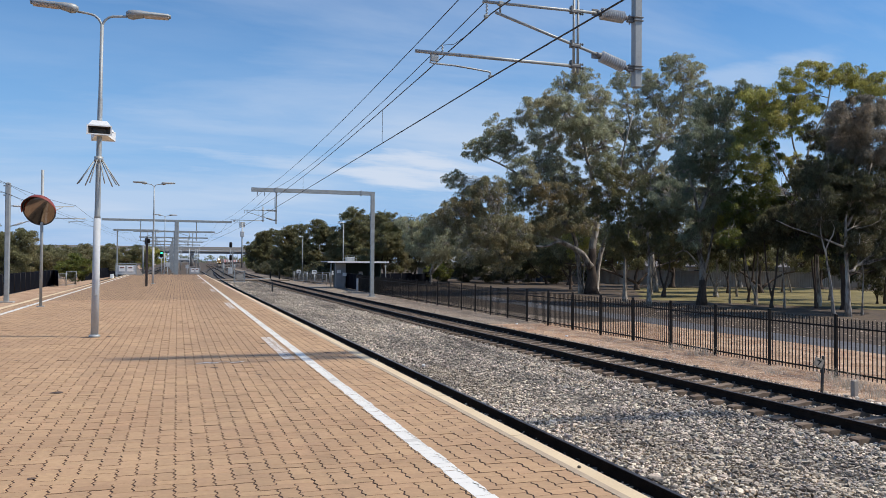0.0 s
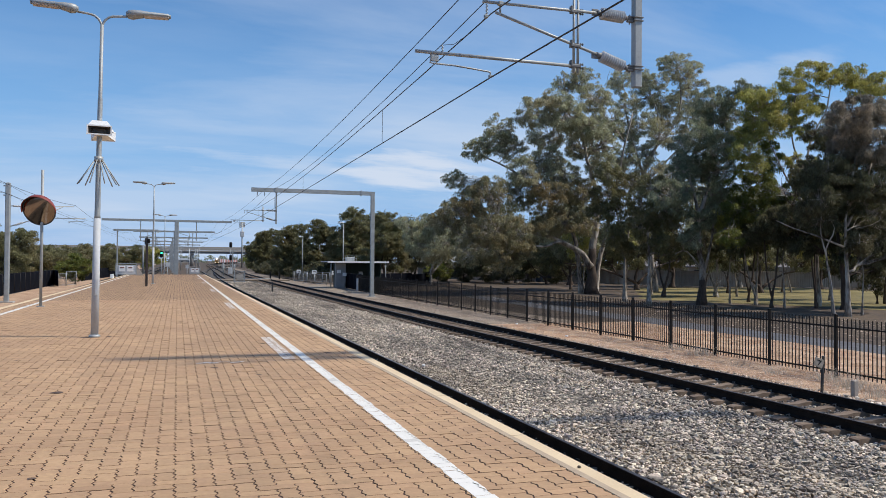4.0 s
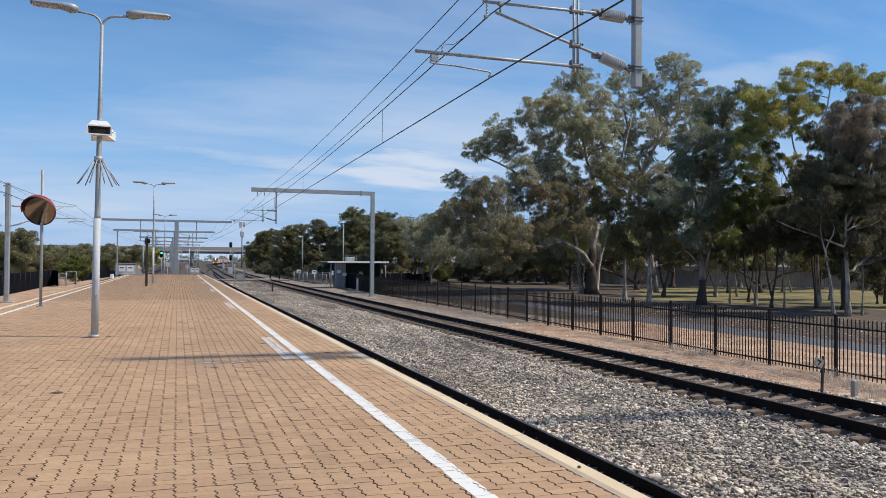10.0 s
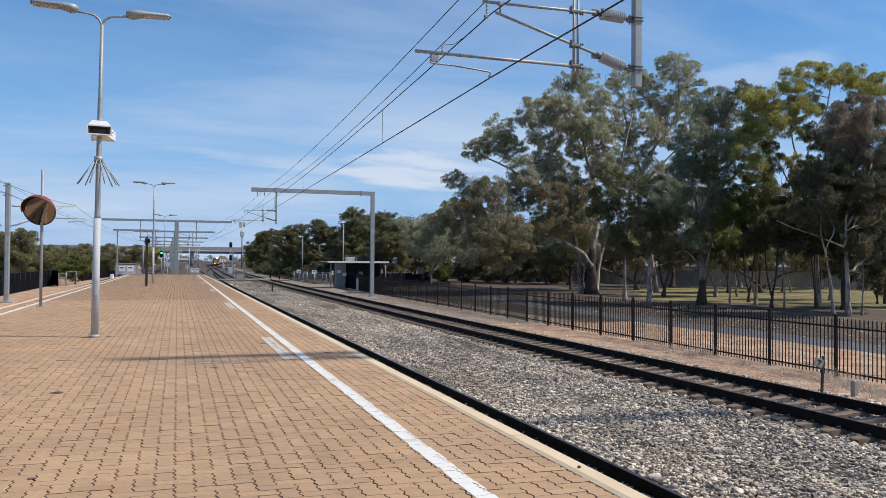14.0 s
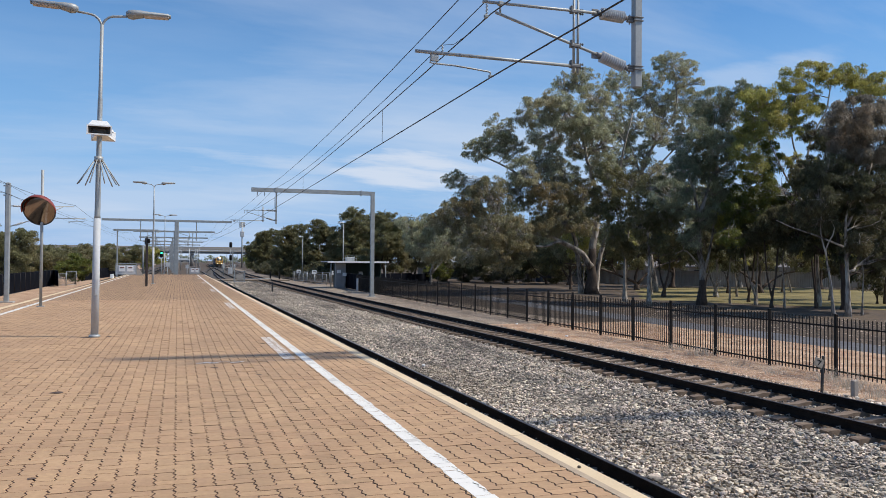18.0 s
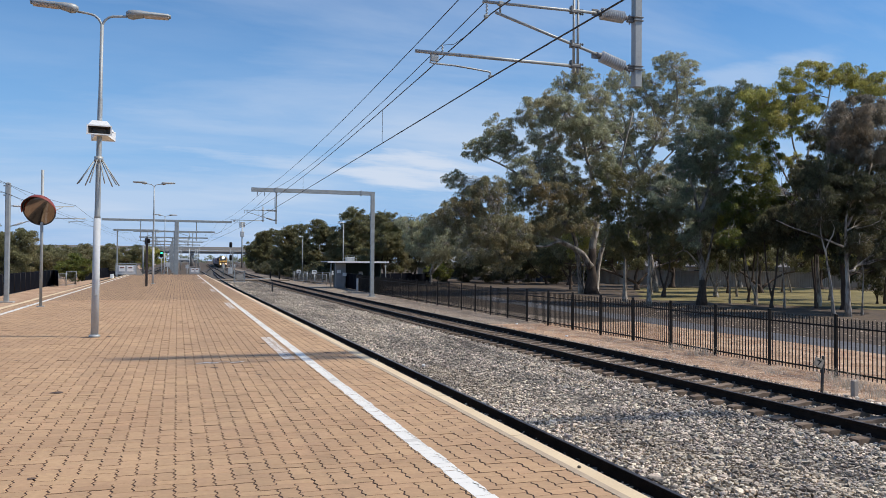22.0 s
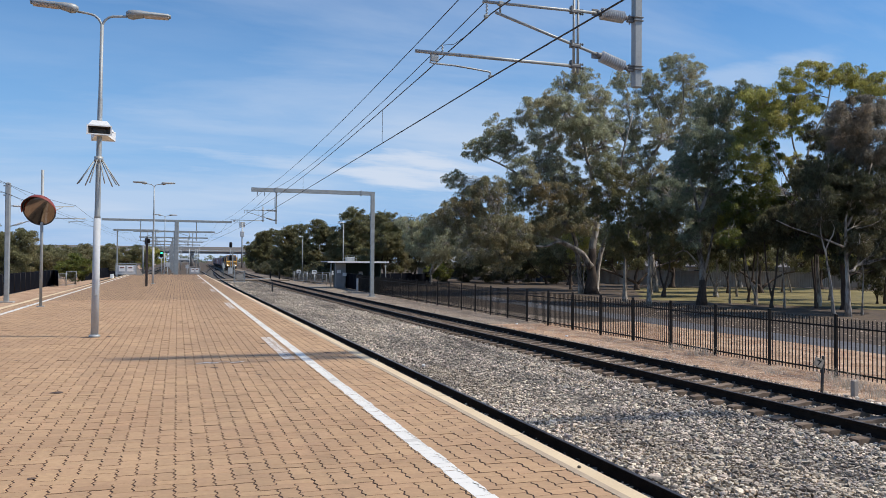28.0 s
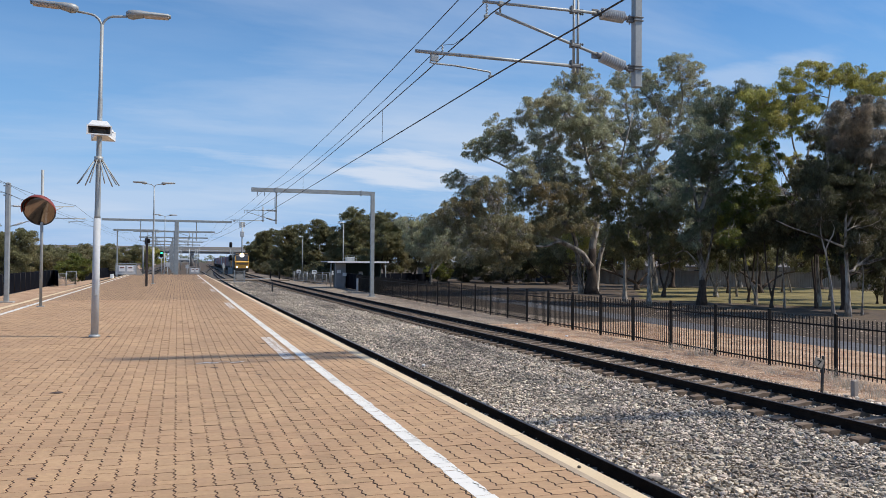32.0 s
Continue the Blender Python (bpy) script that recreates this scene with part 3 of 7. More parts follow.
def build_track(name, label, centre, gauge, y0, y1, sleepers=(0, 0), spacing=0.6):
    tr = thing(name, label, "railway track", kind="structure")
    ys = list(np.arange(y0, min(y1, 120), 4.0)) + list(np.arange(120, y1 + 1, 12.0))
    for sgn in (-1, 1):
        s = Shape()
        path = [(centre(y) + sgn * (gauge / 2 + 0.036), y, RZ) for y in ys]
        s.sweep(RAIL_PROFILE, path)
        n = len(RAIL_PROFILE)
        top = [i for i in range(len(s.f)) if i < (len(path) - 1) * n and i % n in (7,)]
        for i in top:
            s.m[i] = 1
        part("rail", s, [RAIL, RAIL_TOP], tr, "dark rusty steel rail with a worn running face")
    sl = Shape()
    prof = [(-0.125, -0.2), (-0.105, 0), (0.105, 0), (0.125, -0.2)]
    hl = 1.25
    vs = [(x, a * k, h + dz) for x, k, dz in ((-hl, 0.92, -0.02), (-hl + 0.06, 1, 0), (-0.5, 1, 0), (-0.3, 0.9, -0.03), (0.3, 0.9, -0.03), (0.5, 1, 0), (hl - 0.06, 1, 0), (hl, 0.92, -0.02)) for a, h in prof]
    fs = [(i * 4 + j, i * 4 + (j + 1) % 4, (i + 1) * 4 + (j + 1) % 4, (i + 1) * 4 + j) for i in range(7) for j in range(4)] + [(3, 2, 1, 0), (28, 29, 30, 31)]
    sl.add(vs, [tuple(reversed(q)) for q in fs])
    me = sl.mesh("sleeper", [SLEEPER])
    clip = Shape()
    for sgn in (-1, 1):
        for d in (-0.095, 0.095):
            x = sgn * (gauge / 2 + 0.036) + d
            clip.tube([(x, -0.05, -0.005), (x + d * 0.2, -0.03, 0.035), (x - d * 0.35, 0.0, 0.04), (x + d * 0.2, 0.03, 0.03), (x, 0.05, -0.005)], 0.011, 5)
    cme = clip.mesh("rail_clips", [surface("clip_steel", (0.20, 0.18, 0.16), (0.34, 0.31, 0.28), 8, 50, 0.5, metal=0.6, bump=0)]) if sleepers[1] > sleepers[0] else None
    rs = np.random.RandomState(3)
    if sleepers[1] > sleepers[0]:
        for y in np.arange(sleepers[0], sleepers[1], spacing):
            rz = math.degrees(-math.atan2(centre(y + 1) - centre(y - 1), 2)) + rs.normal(0, 0.4)
            m = pose(centre(y) + rs.normal(0, 0.012), y + rs.normal(0, 0.012), RZ - 0.183, 0, rs.normal(0, 0.3), rz)
            ob = part("sleeper", me, None, tr, at=m)
            part("rail_clips", cme, None, ob)
        s = Shape()
        for y in np.arange(sleepers[1], 260, spacing):
            s.box((centre(y), y, RZ - 0.28), (2.5, 0.24, 0.2))
        tagged(part("sleepers_beyond", s, [SLEEPER], tr), kind="stuff")
    return tr


build_track("freight_track", "ballasted track with dark rails on concrete sleepers", freight_x, 1.60, -20, 1000, (-8.5, 60), 0.6)
build_track("platform_track", "dark-railed track running along the platform edge", ptrack_x, 1.60, -20, 500)
build_track("far_track", "track behind the island platform", lambda y: left_cope_x(min(y, 90)) - 1.8 + max(0, y - 90) * 0.012, 1.60, -20, 500)
build_track("siding_track", "second track joining the freight line in the distance", lambda y: freight_x(y) - 4.3, 1.60, 150, 600)


def build_stones():
    rs = np.random.RandomState(11)
    lump = np.array([(1, 0, 0), (0, 1, 0), (-1, 0, 0), (0, -1, 0), (0, 0, 1), (0, 0, -1)], float) * 1.25
    lump_f = np.array([(0, 1, 4, 4), (1, 2, 4, 4), (2, 3, 4, 4), (3, 0, 4, 4), (1, 0, 5, 5), (2, 1, 5, 5), (3, 2, 5, 5), (0, 3, 5, 5)])
    spots = []
    for y0, y1, dens, size in ((-9, 5.5, 60, 0.030), (5.5, 14, 720, 0.0215), (14, 24, 560, 0.0238), (24, 42, 310, 0.0235), (42, 66, 170, 0.0235), (66, 112, 80, 0.026)):
        k = int((y1 - y0) * 8.8 * dens)
        y = rs.uniform(y0, y1, k)
        x = rs.uniform(5.15, 13.6, k)
        ok = x < y * 1.28 + 1.5 if y0 > 5 else x > 5
        spots.append(np.c_[x[ok], y[ok], rs.lognormal(math.log(size), 0.36, ok.sum())])
    P = np.vstack(spots)
    k = len(P)
    t = np.abs(P[:, 0] - 11.63)
    g = np.clip((t - 1.35) / 0.8, 0, 1)
    z = -1.452 + 0.075 * g * g * (3 - 2 * g) + 0.025 * np.sin(P[:, 0] * 2.1 + 0.6 * np.sin(P[:, 1] * 0.5)) * (np.abs(P[:, 0] - 8.0) < 2)
    on_sleeper = (t < 1.3) & (((P[:, 1] - 6.5) / 0.6 + 0.5) % 1.0 > 0.22) & (((P[:, 1] - 6.5) / 0.6 + 0.5) % 1.0 < 0.78)
    keep = ~on_sleeper
    P, z = P[keep], z[keep]
    k = len(P)
    # near the camera each stone is a rough fourteen-sided lump, farther off a rough eight-sided one
    octo = np.array([(x, y, z) for z in (-1, 0, 1) for x, y in (((1, 0), (0, 1), (-1, 0), (0, -1)) if z else ((1, 1), (-1, 1), (-1, -1), (1, -1)))], float)
    octo_f = np.array([(0, 3, 2, 1), (8, 9, 10, 11), (0, 4, 8, 7), (1, 5, 9, 4), (2, 6, 10, 5), (3, 7, 11, 6), (0, 1, 4, 4), (1, 2, 5, 5), (2, 3, 6, 6), (3, 0, 7, 7), (8, 4, 9, 9), (9, 5, 10, 10), (10, 6, 11, 11), (11, 7, 8, 8)])
    for base, faces, sel in ((octo, octo_f, (P[:, 1] < 14) & (P[:, 1] > 5.5)), (lump, lump_f, (P[:, 1] >= 14) | (P[:, 1] <= 5.5))):
        Q, zq = P[sel], z[sel]
        k, nv = len(Q), len(base)
        v = base[None] * rs.uniform(0.62, 1.0, (k, nv, 3)) * rs.uniform((0.95, 0.48, 0.45), (1.7, 0.85, 0.85), (k, 3))[:, None, :] * Q[:, 2][:, None, None]
        a, b = rs.uniform(0, 6.28, k), rs.normal(0, 0.6, k)
        ca, sa, cb, sb = np.cos(a)[:, None], np.sin(a)[:, None], np.cos(b)[:, None], np.sin(b)[:, None]
        y, zz = v[..., 1] * cb - v[..., 2] * sb, v[..., 1] * sb + v[..., 2] * cb
        x, y = v[..., 0] * ca - y * sa, v[..., 0] * sa + y * ca
        lift = rs.uniform(-0.026, 0.05, k)
        V = np.stack([x + Q[:, 0, None], y + Q[:, 1, None], zz + (zq + lift)[:, None]], -1).reshape(-1, 3)
        me = bpy.data.meshes.new("ballast_stones")
        sizes = np.array([4 if f[2] != f[3] else 3 for f in faces])
        loops = np.concatenate([f[:s] for f, s in zip(faces, sizes)])
        allf = (loops[None] + (np.arange(k) * nv)[:, None]).ravel().astype(np.int32)
        starts = np.concatenate([[0], np.cumsum(np.tile(sizes, k))[:-1]]).astype(np.int32)
        me.vertices.add(len(V))
        me.vertices.foreach_set("co", V.ravel())
        me.loops.add(len(allf))
        me.loops.foreach_set("vertex_index", allf)
        me.polygons.add(len(starts))
        me.polygons.foreach_set("loop_start", starts)
        me.update(calc_edges=True)
        me.validate()
        me.shade_flat()
        me.materials.append(STONE)
        tagged(new("ballast_stones", me), "loose grey and tan crushed ballast stones", "gravel", kind="stuff")


build_stones()


def build_litter():
    """Pale chips, twigs and fallen leaves on the verge and under the trees."""
    rs = np.random.RandomState(17)
    chip = surface("leaf_and_stone_litter", (0.20, 0.11, 0.06), (0.78, 0.66, 0.54), 3.0, 40, 0.95, bump=0, vary=0.6)
    V, Fq = [], []
    k = 0
    for x0, x1, y0, y1, n, sz in ((13.2, 16.6, 8, 26, 34000, 0.024), (13.1, 17.5, 26, 60, 12000, 0.038), (16.4, 20.9, 12, 34, 9000, 0.04), (23.2, 34, 18, 60, 3000, 0.07)):
        x, y = rs.uniform(x0, x1, n), rs.uniform(y0, y1, n)
        a, L, B = rs.uniform(0, 6.28, n), sz * rs.uniform(0.4, 1.6, n), sz * rs.uniform(0.2, 0.7, n)
        z = -1.374 + rs.uniform(0, 0.016, n)
        for sx, sy, dz in ((-1, -0.2, 0), (0.1, -1, 0.3), (1, 0.2, 0), (-0.1, 1, 0.25)):
            V.append(np.c_[x + sx * L * np.cos(a) - sy * B * np.sin(a), y + sx * L * np.sin(a) + sy * B * np.cos(a), z + dz * B])
        q = np.arange(n)
        Fq.append(np.c_[k + q, k + n + q, k + 2 * n + q, k + 3 * n + q])
        k += 4 * n
    me = bpy.data.meshes.new("litter")
    me.from_pydata(np.vstack(V).tolist(), [], np.vstack(Fq).tolist())
    me.materials.append(chip)
    tagged(new("ground_litter", me), "pale chips and fallen gum leaves on the ground", "litter", kind="stuff")


build_litter()


# ======== picket fence ========
def build_fence():
    PITCH_F, H = 2.40, 1.52
    post, rail, picket = Shape(), Shape(), Shape()
    post.box((0, 0, H / 2 + 0.02), (0.075, 0.075, H + 0.04), bev=0.006)
    post.box((0, 0, H + 0.05), (0.085, 0.085, 0.03), bev=0.008)
    rail.box((0, PITCH_F / 2, 0), (0.04, PITCH_F - 0.09, 0.04))
    picket.box((0, 0, 0.72), (0.026, 0.022, 1.44), bev=0.005)
    pm, rm, km = post.mesh("post", [BLACK]), rail.mesh("fence_rail", [BLACK]), picket.mesh("picket", [BLACK])
    y = 15.92 - 2 * PITCH_F
    while y < 74:
        x = 15.5 + 0.018 * y
        f = thing("picket_fence", "black steel picket fence panel between the track and the park", "fence", pose(x, y, -1.40, 0, 0, -1.03), group="picket fence panels")
        part("post", pm, None, f)
        for z in (0.16, 1.27):
            part("fence_rail", rm, None, f, at=pose(0, 0, z))
        n = 18
        for k in range(n):
            part("picket", km, None, f, at=pose(0, (k + 1) * PITCH_F / (n + 1), 0.05))
        y += PITCH_F


build_fence()


# ======== overhead line ========
def insulator(s, a, b, r=0.09, n=11, mat=1):
    """Ribbed rod insulator from a to b."""
    a, b = Vector(a), Vector(b)
    pts, rad = [], []
    for i in range(n):
        for t, q in ((0.0, 0.6), (0.42, 0.66), (0.50, 1.0), (0.66, 0.97), (0.74, 0.62)):
            pts.append(a.lerp(b, (i + t) / n))
            rad.append(r * q)
    s.tube(pts, rad, 10, mat)


def cantilever(parent, zc):
    """Registration assembly hanging from a drop post at the local origin; arms go towards -x; zc: contact wire height."""
    d = lambda q: (q[0] - 6.44, 0, q[2] - 3.95 + zc)
    arms = [("top_tube", (4.01, 0, 4.99), (5.83, 0, 5.02), 0.022), ("brace_tube", (4.20, 0, 4.86), (5.82, 0, 4.41), 0.022), ("registration_tube", (3.05, 0, 4.22), (5.40, 0, 4.22), 0.024)]
    for nm, a, b, r in arms:
        part(nm, Shape().tube([d(a), d(b)], r, 8), [GALV], parent)
    v = Shape()
    for dx in (-0.03, 0.035):
        v.tube([d((5.44 + dx, 0, 4.12)), d((5.44 + dx, 0, 5.30))], 0.02, 8)
    tube = part("drop_tube", v, [GALV], parent)
    for z in (4.22, 4.51, 5.0):
        c = Shape()
        c.box(d((5.44, -0.012, z)), (0.155, 0.06, 0.05), bev=0.012)
        for zz in (z - 0.022, z + 0.03):
            c.tube([d((5.34, -0.03, zz)), d((5.55, -0.03, zz))], 0.010, 6)
            for xx in (5.345, 5.375, 5.515, 5.545):
                c.tube([d((xx, -0.03, zz)), d((xx + 0.012, -0.03, zz))], 0.019, 6)
        c.box(d((5.37, -0.02, z + 0.03)), (0.035, 0.07, 0.10), bev=0.008)
        part("tube_clamp", c, [CLAMP], tube, "dark bolted tube clamp")
    for a, b in (((5.84, 0, 5.02), (6.22, 0, 5.0)), ((5.84, 0, 4.40), (6.22, 0, 4.28))):
        s = Shape()
        insulator(s, d(a), d(b))
        ins = part("insulator", s, [GALV, PORCELAIN], parent, "ribbed grey insulator")
        drop = (b[2] - a[2]) / (b[0] - a[0])
        f = Shape()
        f.tube([d((a[0] - 0.07, 0, a[2] - drop * 0.07)), d(a)], [0.030, 0.052], 8)
        f.box(d((a[0] - 0.09, -0.03, a[2] + 0.03)), (0.11, 0.018, 0.05), bev=0.006)
        f.box(d((a[0] - 0.09, 0.03, a[2] - 0.02)), (0.11, 0.018, 0.05), bev=0.006)
        f.tube([d((a[0] - 0.10, -0.06, a[2] + 0.01)), d((a[0] - 0.10, 0.06, a[2] + 0.01))], 0.015, 6)
        f.tube([d((a[0] - 0.06, -0.06, a[2] + 0.02)), d((a[0] - 0.06, 0.06, a[2] + 0.02))], 0.013, 6)
        part("fork", f, [CLAMP], ins, "dark forged fork")
        g = Shape()
        g.tube([d(b), d((b[0] + 0.06, 0, b[2] + drop * 0.06))], [0.052, 0.030], 8)
        g.tube([d((b[0] + 0.05, 0, b[2])), d((6.40, 0, b[2] - 0.02))], 0.024, 6)
        g.box(d((6.34, 0, b[2] - 0.045)), (0.13, 0.05, 0.03), bev=0.006)
        g.box(d((6.34, 0, b[2] + 0.02)), (0.10, 0.05, 0.025), bev=0.006)
        g.tube([d((6.32, 0, b[2] - 0.09)), d((6.32, 0, b[2] + 0.05))], 0.014, 6)
        part("hinge", g, [CLAMP], ins, "dark hinge bracket")
        band = Shape()
        for zz in (b[2] - 0.035, b[2] + 0.012):
            band.box(d((6.44, 0, zz)), (0.15, 0.15, 0.018), bev=0.004)
        for xx in (6.355, 6.525):
            band.tube([d((xx, -0.07, b[2] - 0.01)), d((xx, 0.09, b[2] - 0.01))], 0.013, 6)
        part("post_band", band, [CLAMP], ins, "dark steel band round the post")
    s = Shape().tube([d((3.27, 0, 4.20)), d((3.26, 0, 4.08)), d((3.34, 0, 4.075)), d((3.62, 0, 4.07)), d((4.10, 0, 4.03)), d((4.13, 0, 4.02)), d((4.13, 0, 3.96))], 0.013, 6)
    s.box(d((3.32, 0, 4.15)), (0.11, 0.03, 0.10), bev=0.01)
    s.box(d((4.13, 0, 3.965)), (0.05, 0.05, 0.04), bev=0.008)
    part("steady_arm", s, [GALV], parent)
    s = Shape()
    for k in range(4):
        s.tube([d((4.06, 0, 4.96 - 0.045 * k)), d((4.08, 0.012, 4.935 - 0.045 * k)), d((4.06, 0, 4.915 - 0.045 * k))], 0.012, 5)
    s.box(d((4.06, 0, 4.79)), (0.06, 0.05, 0.05), bev=0.01)
    s.tube([d((4.27, 0, 4.99)), d((4.27, 0, 4.86))], 0.016, 6)
    s.box(d((4.27, 0, 4.99)), (0.07, 0.07, 0.06), bev=0.01)
    for k in range(2):
        s.tube([d((3.42, 0, 4.24 + 0.04 * k)), d((3.44, 0.012, 4.26 + 0.04 * k)), d((3.42, 0, 4.29 + 0.04 * k))], 0.012, 5)
    part("wire_clamps", s, [GALV], parent)


def portal(y, col_x, left_x, drop_x, zc, zb=6.87):
    """Cantilever portal: a square column by the fence, a beam over both tracks, a drop post with its arms."""
    p = thing("overhead_portal", "galvanised steel cantilever portal carrying the overhead wires", "gantry", pose(col_x, y, -1.40), group="overhead line portals")
    h = zb + 1.40
    w = 0.30
    part("column", Shape().box((0, 0, h / 2 - w / 4), (w, 0.26, h - w / 2), bev=0.02), [GALV], p)
    b = Shape()
    L = col_x - left_x
    b.add([(-L, -0.13, h - 0.17), (-L, 0.13, h - 0.17), (-L, 0.13, h + 0.13), (-L, -0.13, h + 0.13), (w / 2, -0.13, h - 0.17 + 0.0), (w / 2, 0.13, h - 0.17), (w / 2, 0.13, h + 0.13), (w / 2, -0.13, h + 0.13)],
          [(0, 3, 2, 1), (4, 5, 6, 7), (0, 1, 5, 4), (1, 2, 6, 5), (2, 3, 7, 6), (3, 0, 4, 7)])
    part("beam", b, [GALV], p)
    part("base_plate", Shape().box((0, 0, 0.02), (0.62, 0.62, 0.04), bev=0.006).box((0, 0, -0.03), (0.95, 0.95, 0.10), bev=0.02), [CONC], p)
    g = Shape()
    for sx in (-1, 1):
        g.add([(sx * 0.15, -0.01, 0.04), (sx * 0.15, -0.01, 0.34), (sx * 0.30, -0.01, 0.04), (sx * 0.15, 0.01, 0.04), (sx * 0.15, 0.01, 0.34), (sx * 0.30, 0.01, 0.04)], [(0, 1, 2), (5, 4, 3), (0, 3, 4, 1), (1, 4, 5, 2), (2, 5, 3, 0)])
    part("stiffener", g, [GALV], p)
    for x in (-0.95,):
        c = Shape().box((x, 0, h - 0.02), (0.06, 0.32, 0.44), bev=0.01)
        part("clamp", c, [GALV], p)
    dx = drop_x - col_x
    part("drop_post", Shape().box((dx, 0, (h - 0.17 + zc + 1.40 + 0.04) / 2), (0.115, 0.115, h - 0.17 - zc - 1.44), bev=0.008), [GALV], p)
    part("drop_clamp", Shape().box((dx, 0, h - 0.02), (0.22, 0.34, 0.38), bev=0.01), [GALV], p)
    e = new("cantilever")
    e.parent = p
    e.matrix_basis = pose(dx, 0, 1.40)
    cantilever(e, zc)
    for k, x in enumerate((-L + 0.45, -L + 1.0)):
        s = Shape().box((x, 0, h - 0.26), (0.05, 0.12, 0.12), bev=0.01)
        insulator(s, (x, 0, h - 0.28), (x, 0, h - 0.48), 0.05, 4)
        part("wire_hanger", s, [GALV, PORCELAIN], p)
    return p


PORTALS = [(10.23, 13.15 + 2.0, 4.55, 6.44, 3.95), (62.58, 15.2, 5.72, 7.60, 4.22)]
for q in PORTALS:
    portal(*q)


def t_portal(y, x, l, r, zb=6.75, drops=(), w=0.55):
    p = thing("overhead_mast", "galvanised T-shaped overhead line mast between distant tracks", "gantry", pose(x, y, -1.40), group="distant overhead masts")
    h = zb + 1.40
    part("column", Shape().box((0, 0, h / 2), (w, w, h), bev=0.03), [GALV], p)
    part("beam", Shape().box(((l + r) / 2 - x, 0, h), (r - l, 0.24, 0.30), bev=0.02), [GALV], p)
    for dx in drops:
        d = Shape().box((dx - x, 0, h - 1.35), (0.12, 0.12, 2.6), bev=0.01)
        sg = -1 if dx > x else 1
        part("drop_post", d, [GALV], p)
        a = Shape()
        a.tube([(dx - x, 0, h - 1.6), (dx - x + sg * 2.6, 0, h - 1.55)], 0.03, 6)
        a.tube([(dx - x, 0, h - 2.4), (dx - x + sg * 2.3, 0, h - 1.6)], 0.03, 6)
        a.tube([(dx - x + sg * 0.9, 0, h - 2.4), (dx - x + sg * 3.3, 0, h - 2.35)], 0.03, 6)
        a.tube([(dx - x + sg * 0.9, 0, h - 1.3), (dx - x + sg * 0.9, 0, h - 2.5)], 0.03, 6)
        part("arm", a, [GALV], p)
    return p


t_portal(114, 0.65, -8.7, 7.85, 6.72, (-3.9, 3.2))
for k, y in enumerate((150, 190, 232, 276, 322)):
    t_portal(y, 0.5 - 0.006 * (y - 150), -6.4 - 0.01 * (y - 150), 7.4 + 0.012 * (y - 150), 6.5, (-3.2, 3.6), 0.3)
t_portal(114.0 + 21, -8.0, -8.6, -2.0, 6.1, (-2.4,), 0.2)


def wire(name, pts, r, label, mat=None):
    return solo(name, Shape().tube(pts, r, 5), mat or WIRE, label, "overhead wire", "overhead wires")


def build_wires():
    def run(knots, sag, steps=14):
        pts = []
        for (y0, x0, z0), (y1, x1, z1) in zip(knots, knots[1:]):
            for i in range(steps):
                t = i / steps
                pts.append((x0 + (x1 - x0) * t, y0 + (y1 - y0) * t, z0 + (z1 - z0) * t - sag * 4 * t * (1 - t)))
        return pts
    contact = [(-45, 3.6, 3.95), (10.23, 4.13, 3.95), (62.58, 5.50, 4.22), (114, 5.2, 4.1), (150, 5.5, 4.0), (232, 6.0, 4.0), (322, 6.8, 4.0)]
    wire("contact_wire", run(contact, 0.02), 0.0105, "dark contact wire above the platform track")
    mess = [(y, x, z + 0.88) for y, x, z in contact]
    wire("messenger_wire", run(mess, 0.37), 0.0095, "dark messenger wire above the contact wire")
    for y in (16.9, 30.2, 41.5, 52.0, 70, 82, 94, 104, -4, -14, -26):
        y0, x0, z0, y1, x1, z1 = next((*a, *b) for a, b in zip(contact, contact[1:]) if a[0] <= y <= b[0])
        t = (y - y0) / (y1 - y0)
        x, z = x0 + (x1 - x0) * t, z0 + (z1 - z0) * t
        wire("dropper", [(x, y, z + 0.88 - 1.48 * t * (1 - t)), (x, y, z + 0.01)], 0.0055, "thin vertical dropper between the overhead wires")
    wire("jumper", [(3.42, 10.23, 4.33), (3.62, 10.3, 4.38), (3.86, 10.3, 4.56), (4.06, 10.23, 4.78)], 0.004, "thin slack jumper cable at the cantilever")
    for x1, x2, z2, x3, sg in ((5.444, 6.75, 6.91, 5.9, 0.383), (5.93, 7.41, 6.94, 7.2, 0.573)):
        k = [(-45, x1 - 1.3, 7.0), (10.23, x1, 7.0), (62.58, x2, z2), (114, x3, 6.6), (150, x3 + 0.2, 6.4), (232, x3 + 0.8, 6.4), (322, x3 + 1.6, 6.4)]
        wire("feeder_wire", run(k, sg), 0.0105, "dark feeder wire along the overhead line")
    # wires of the track behind the platform
    for x, z, a in ((-6.0, 4.0, 0.02), (-6.0, 4.95, 0.6), (-9.9, 6.15, 0.5), (-9.85, 5.55, 0.5)):
        k = [(6, x - 0.4, z), (57.8, x, z), (110, x + 1.0, z), (150, x + 1.6, z), (190, x + 2.2, z), (232, x + 2.6, z), (280, x + 3, z)]
        wire("far_track_wire", run(k, a, 8), 0.009, "overhead wire of the track behind the platform")


build_wires()


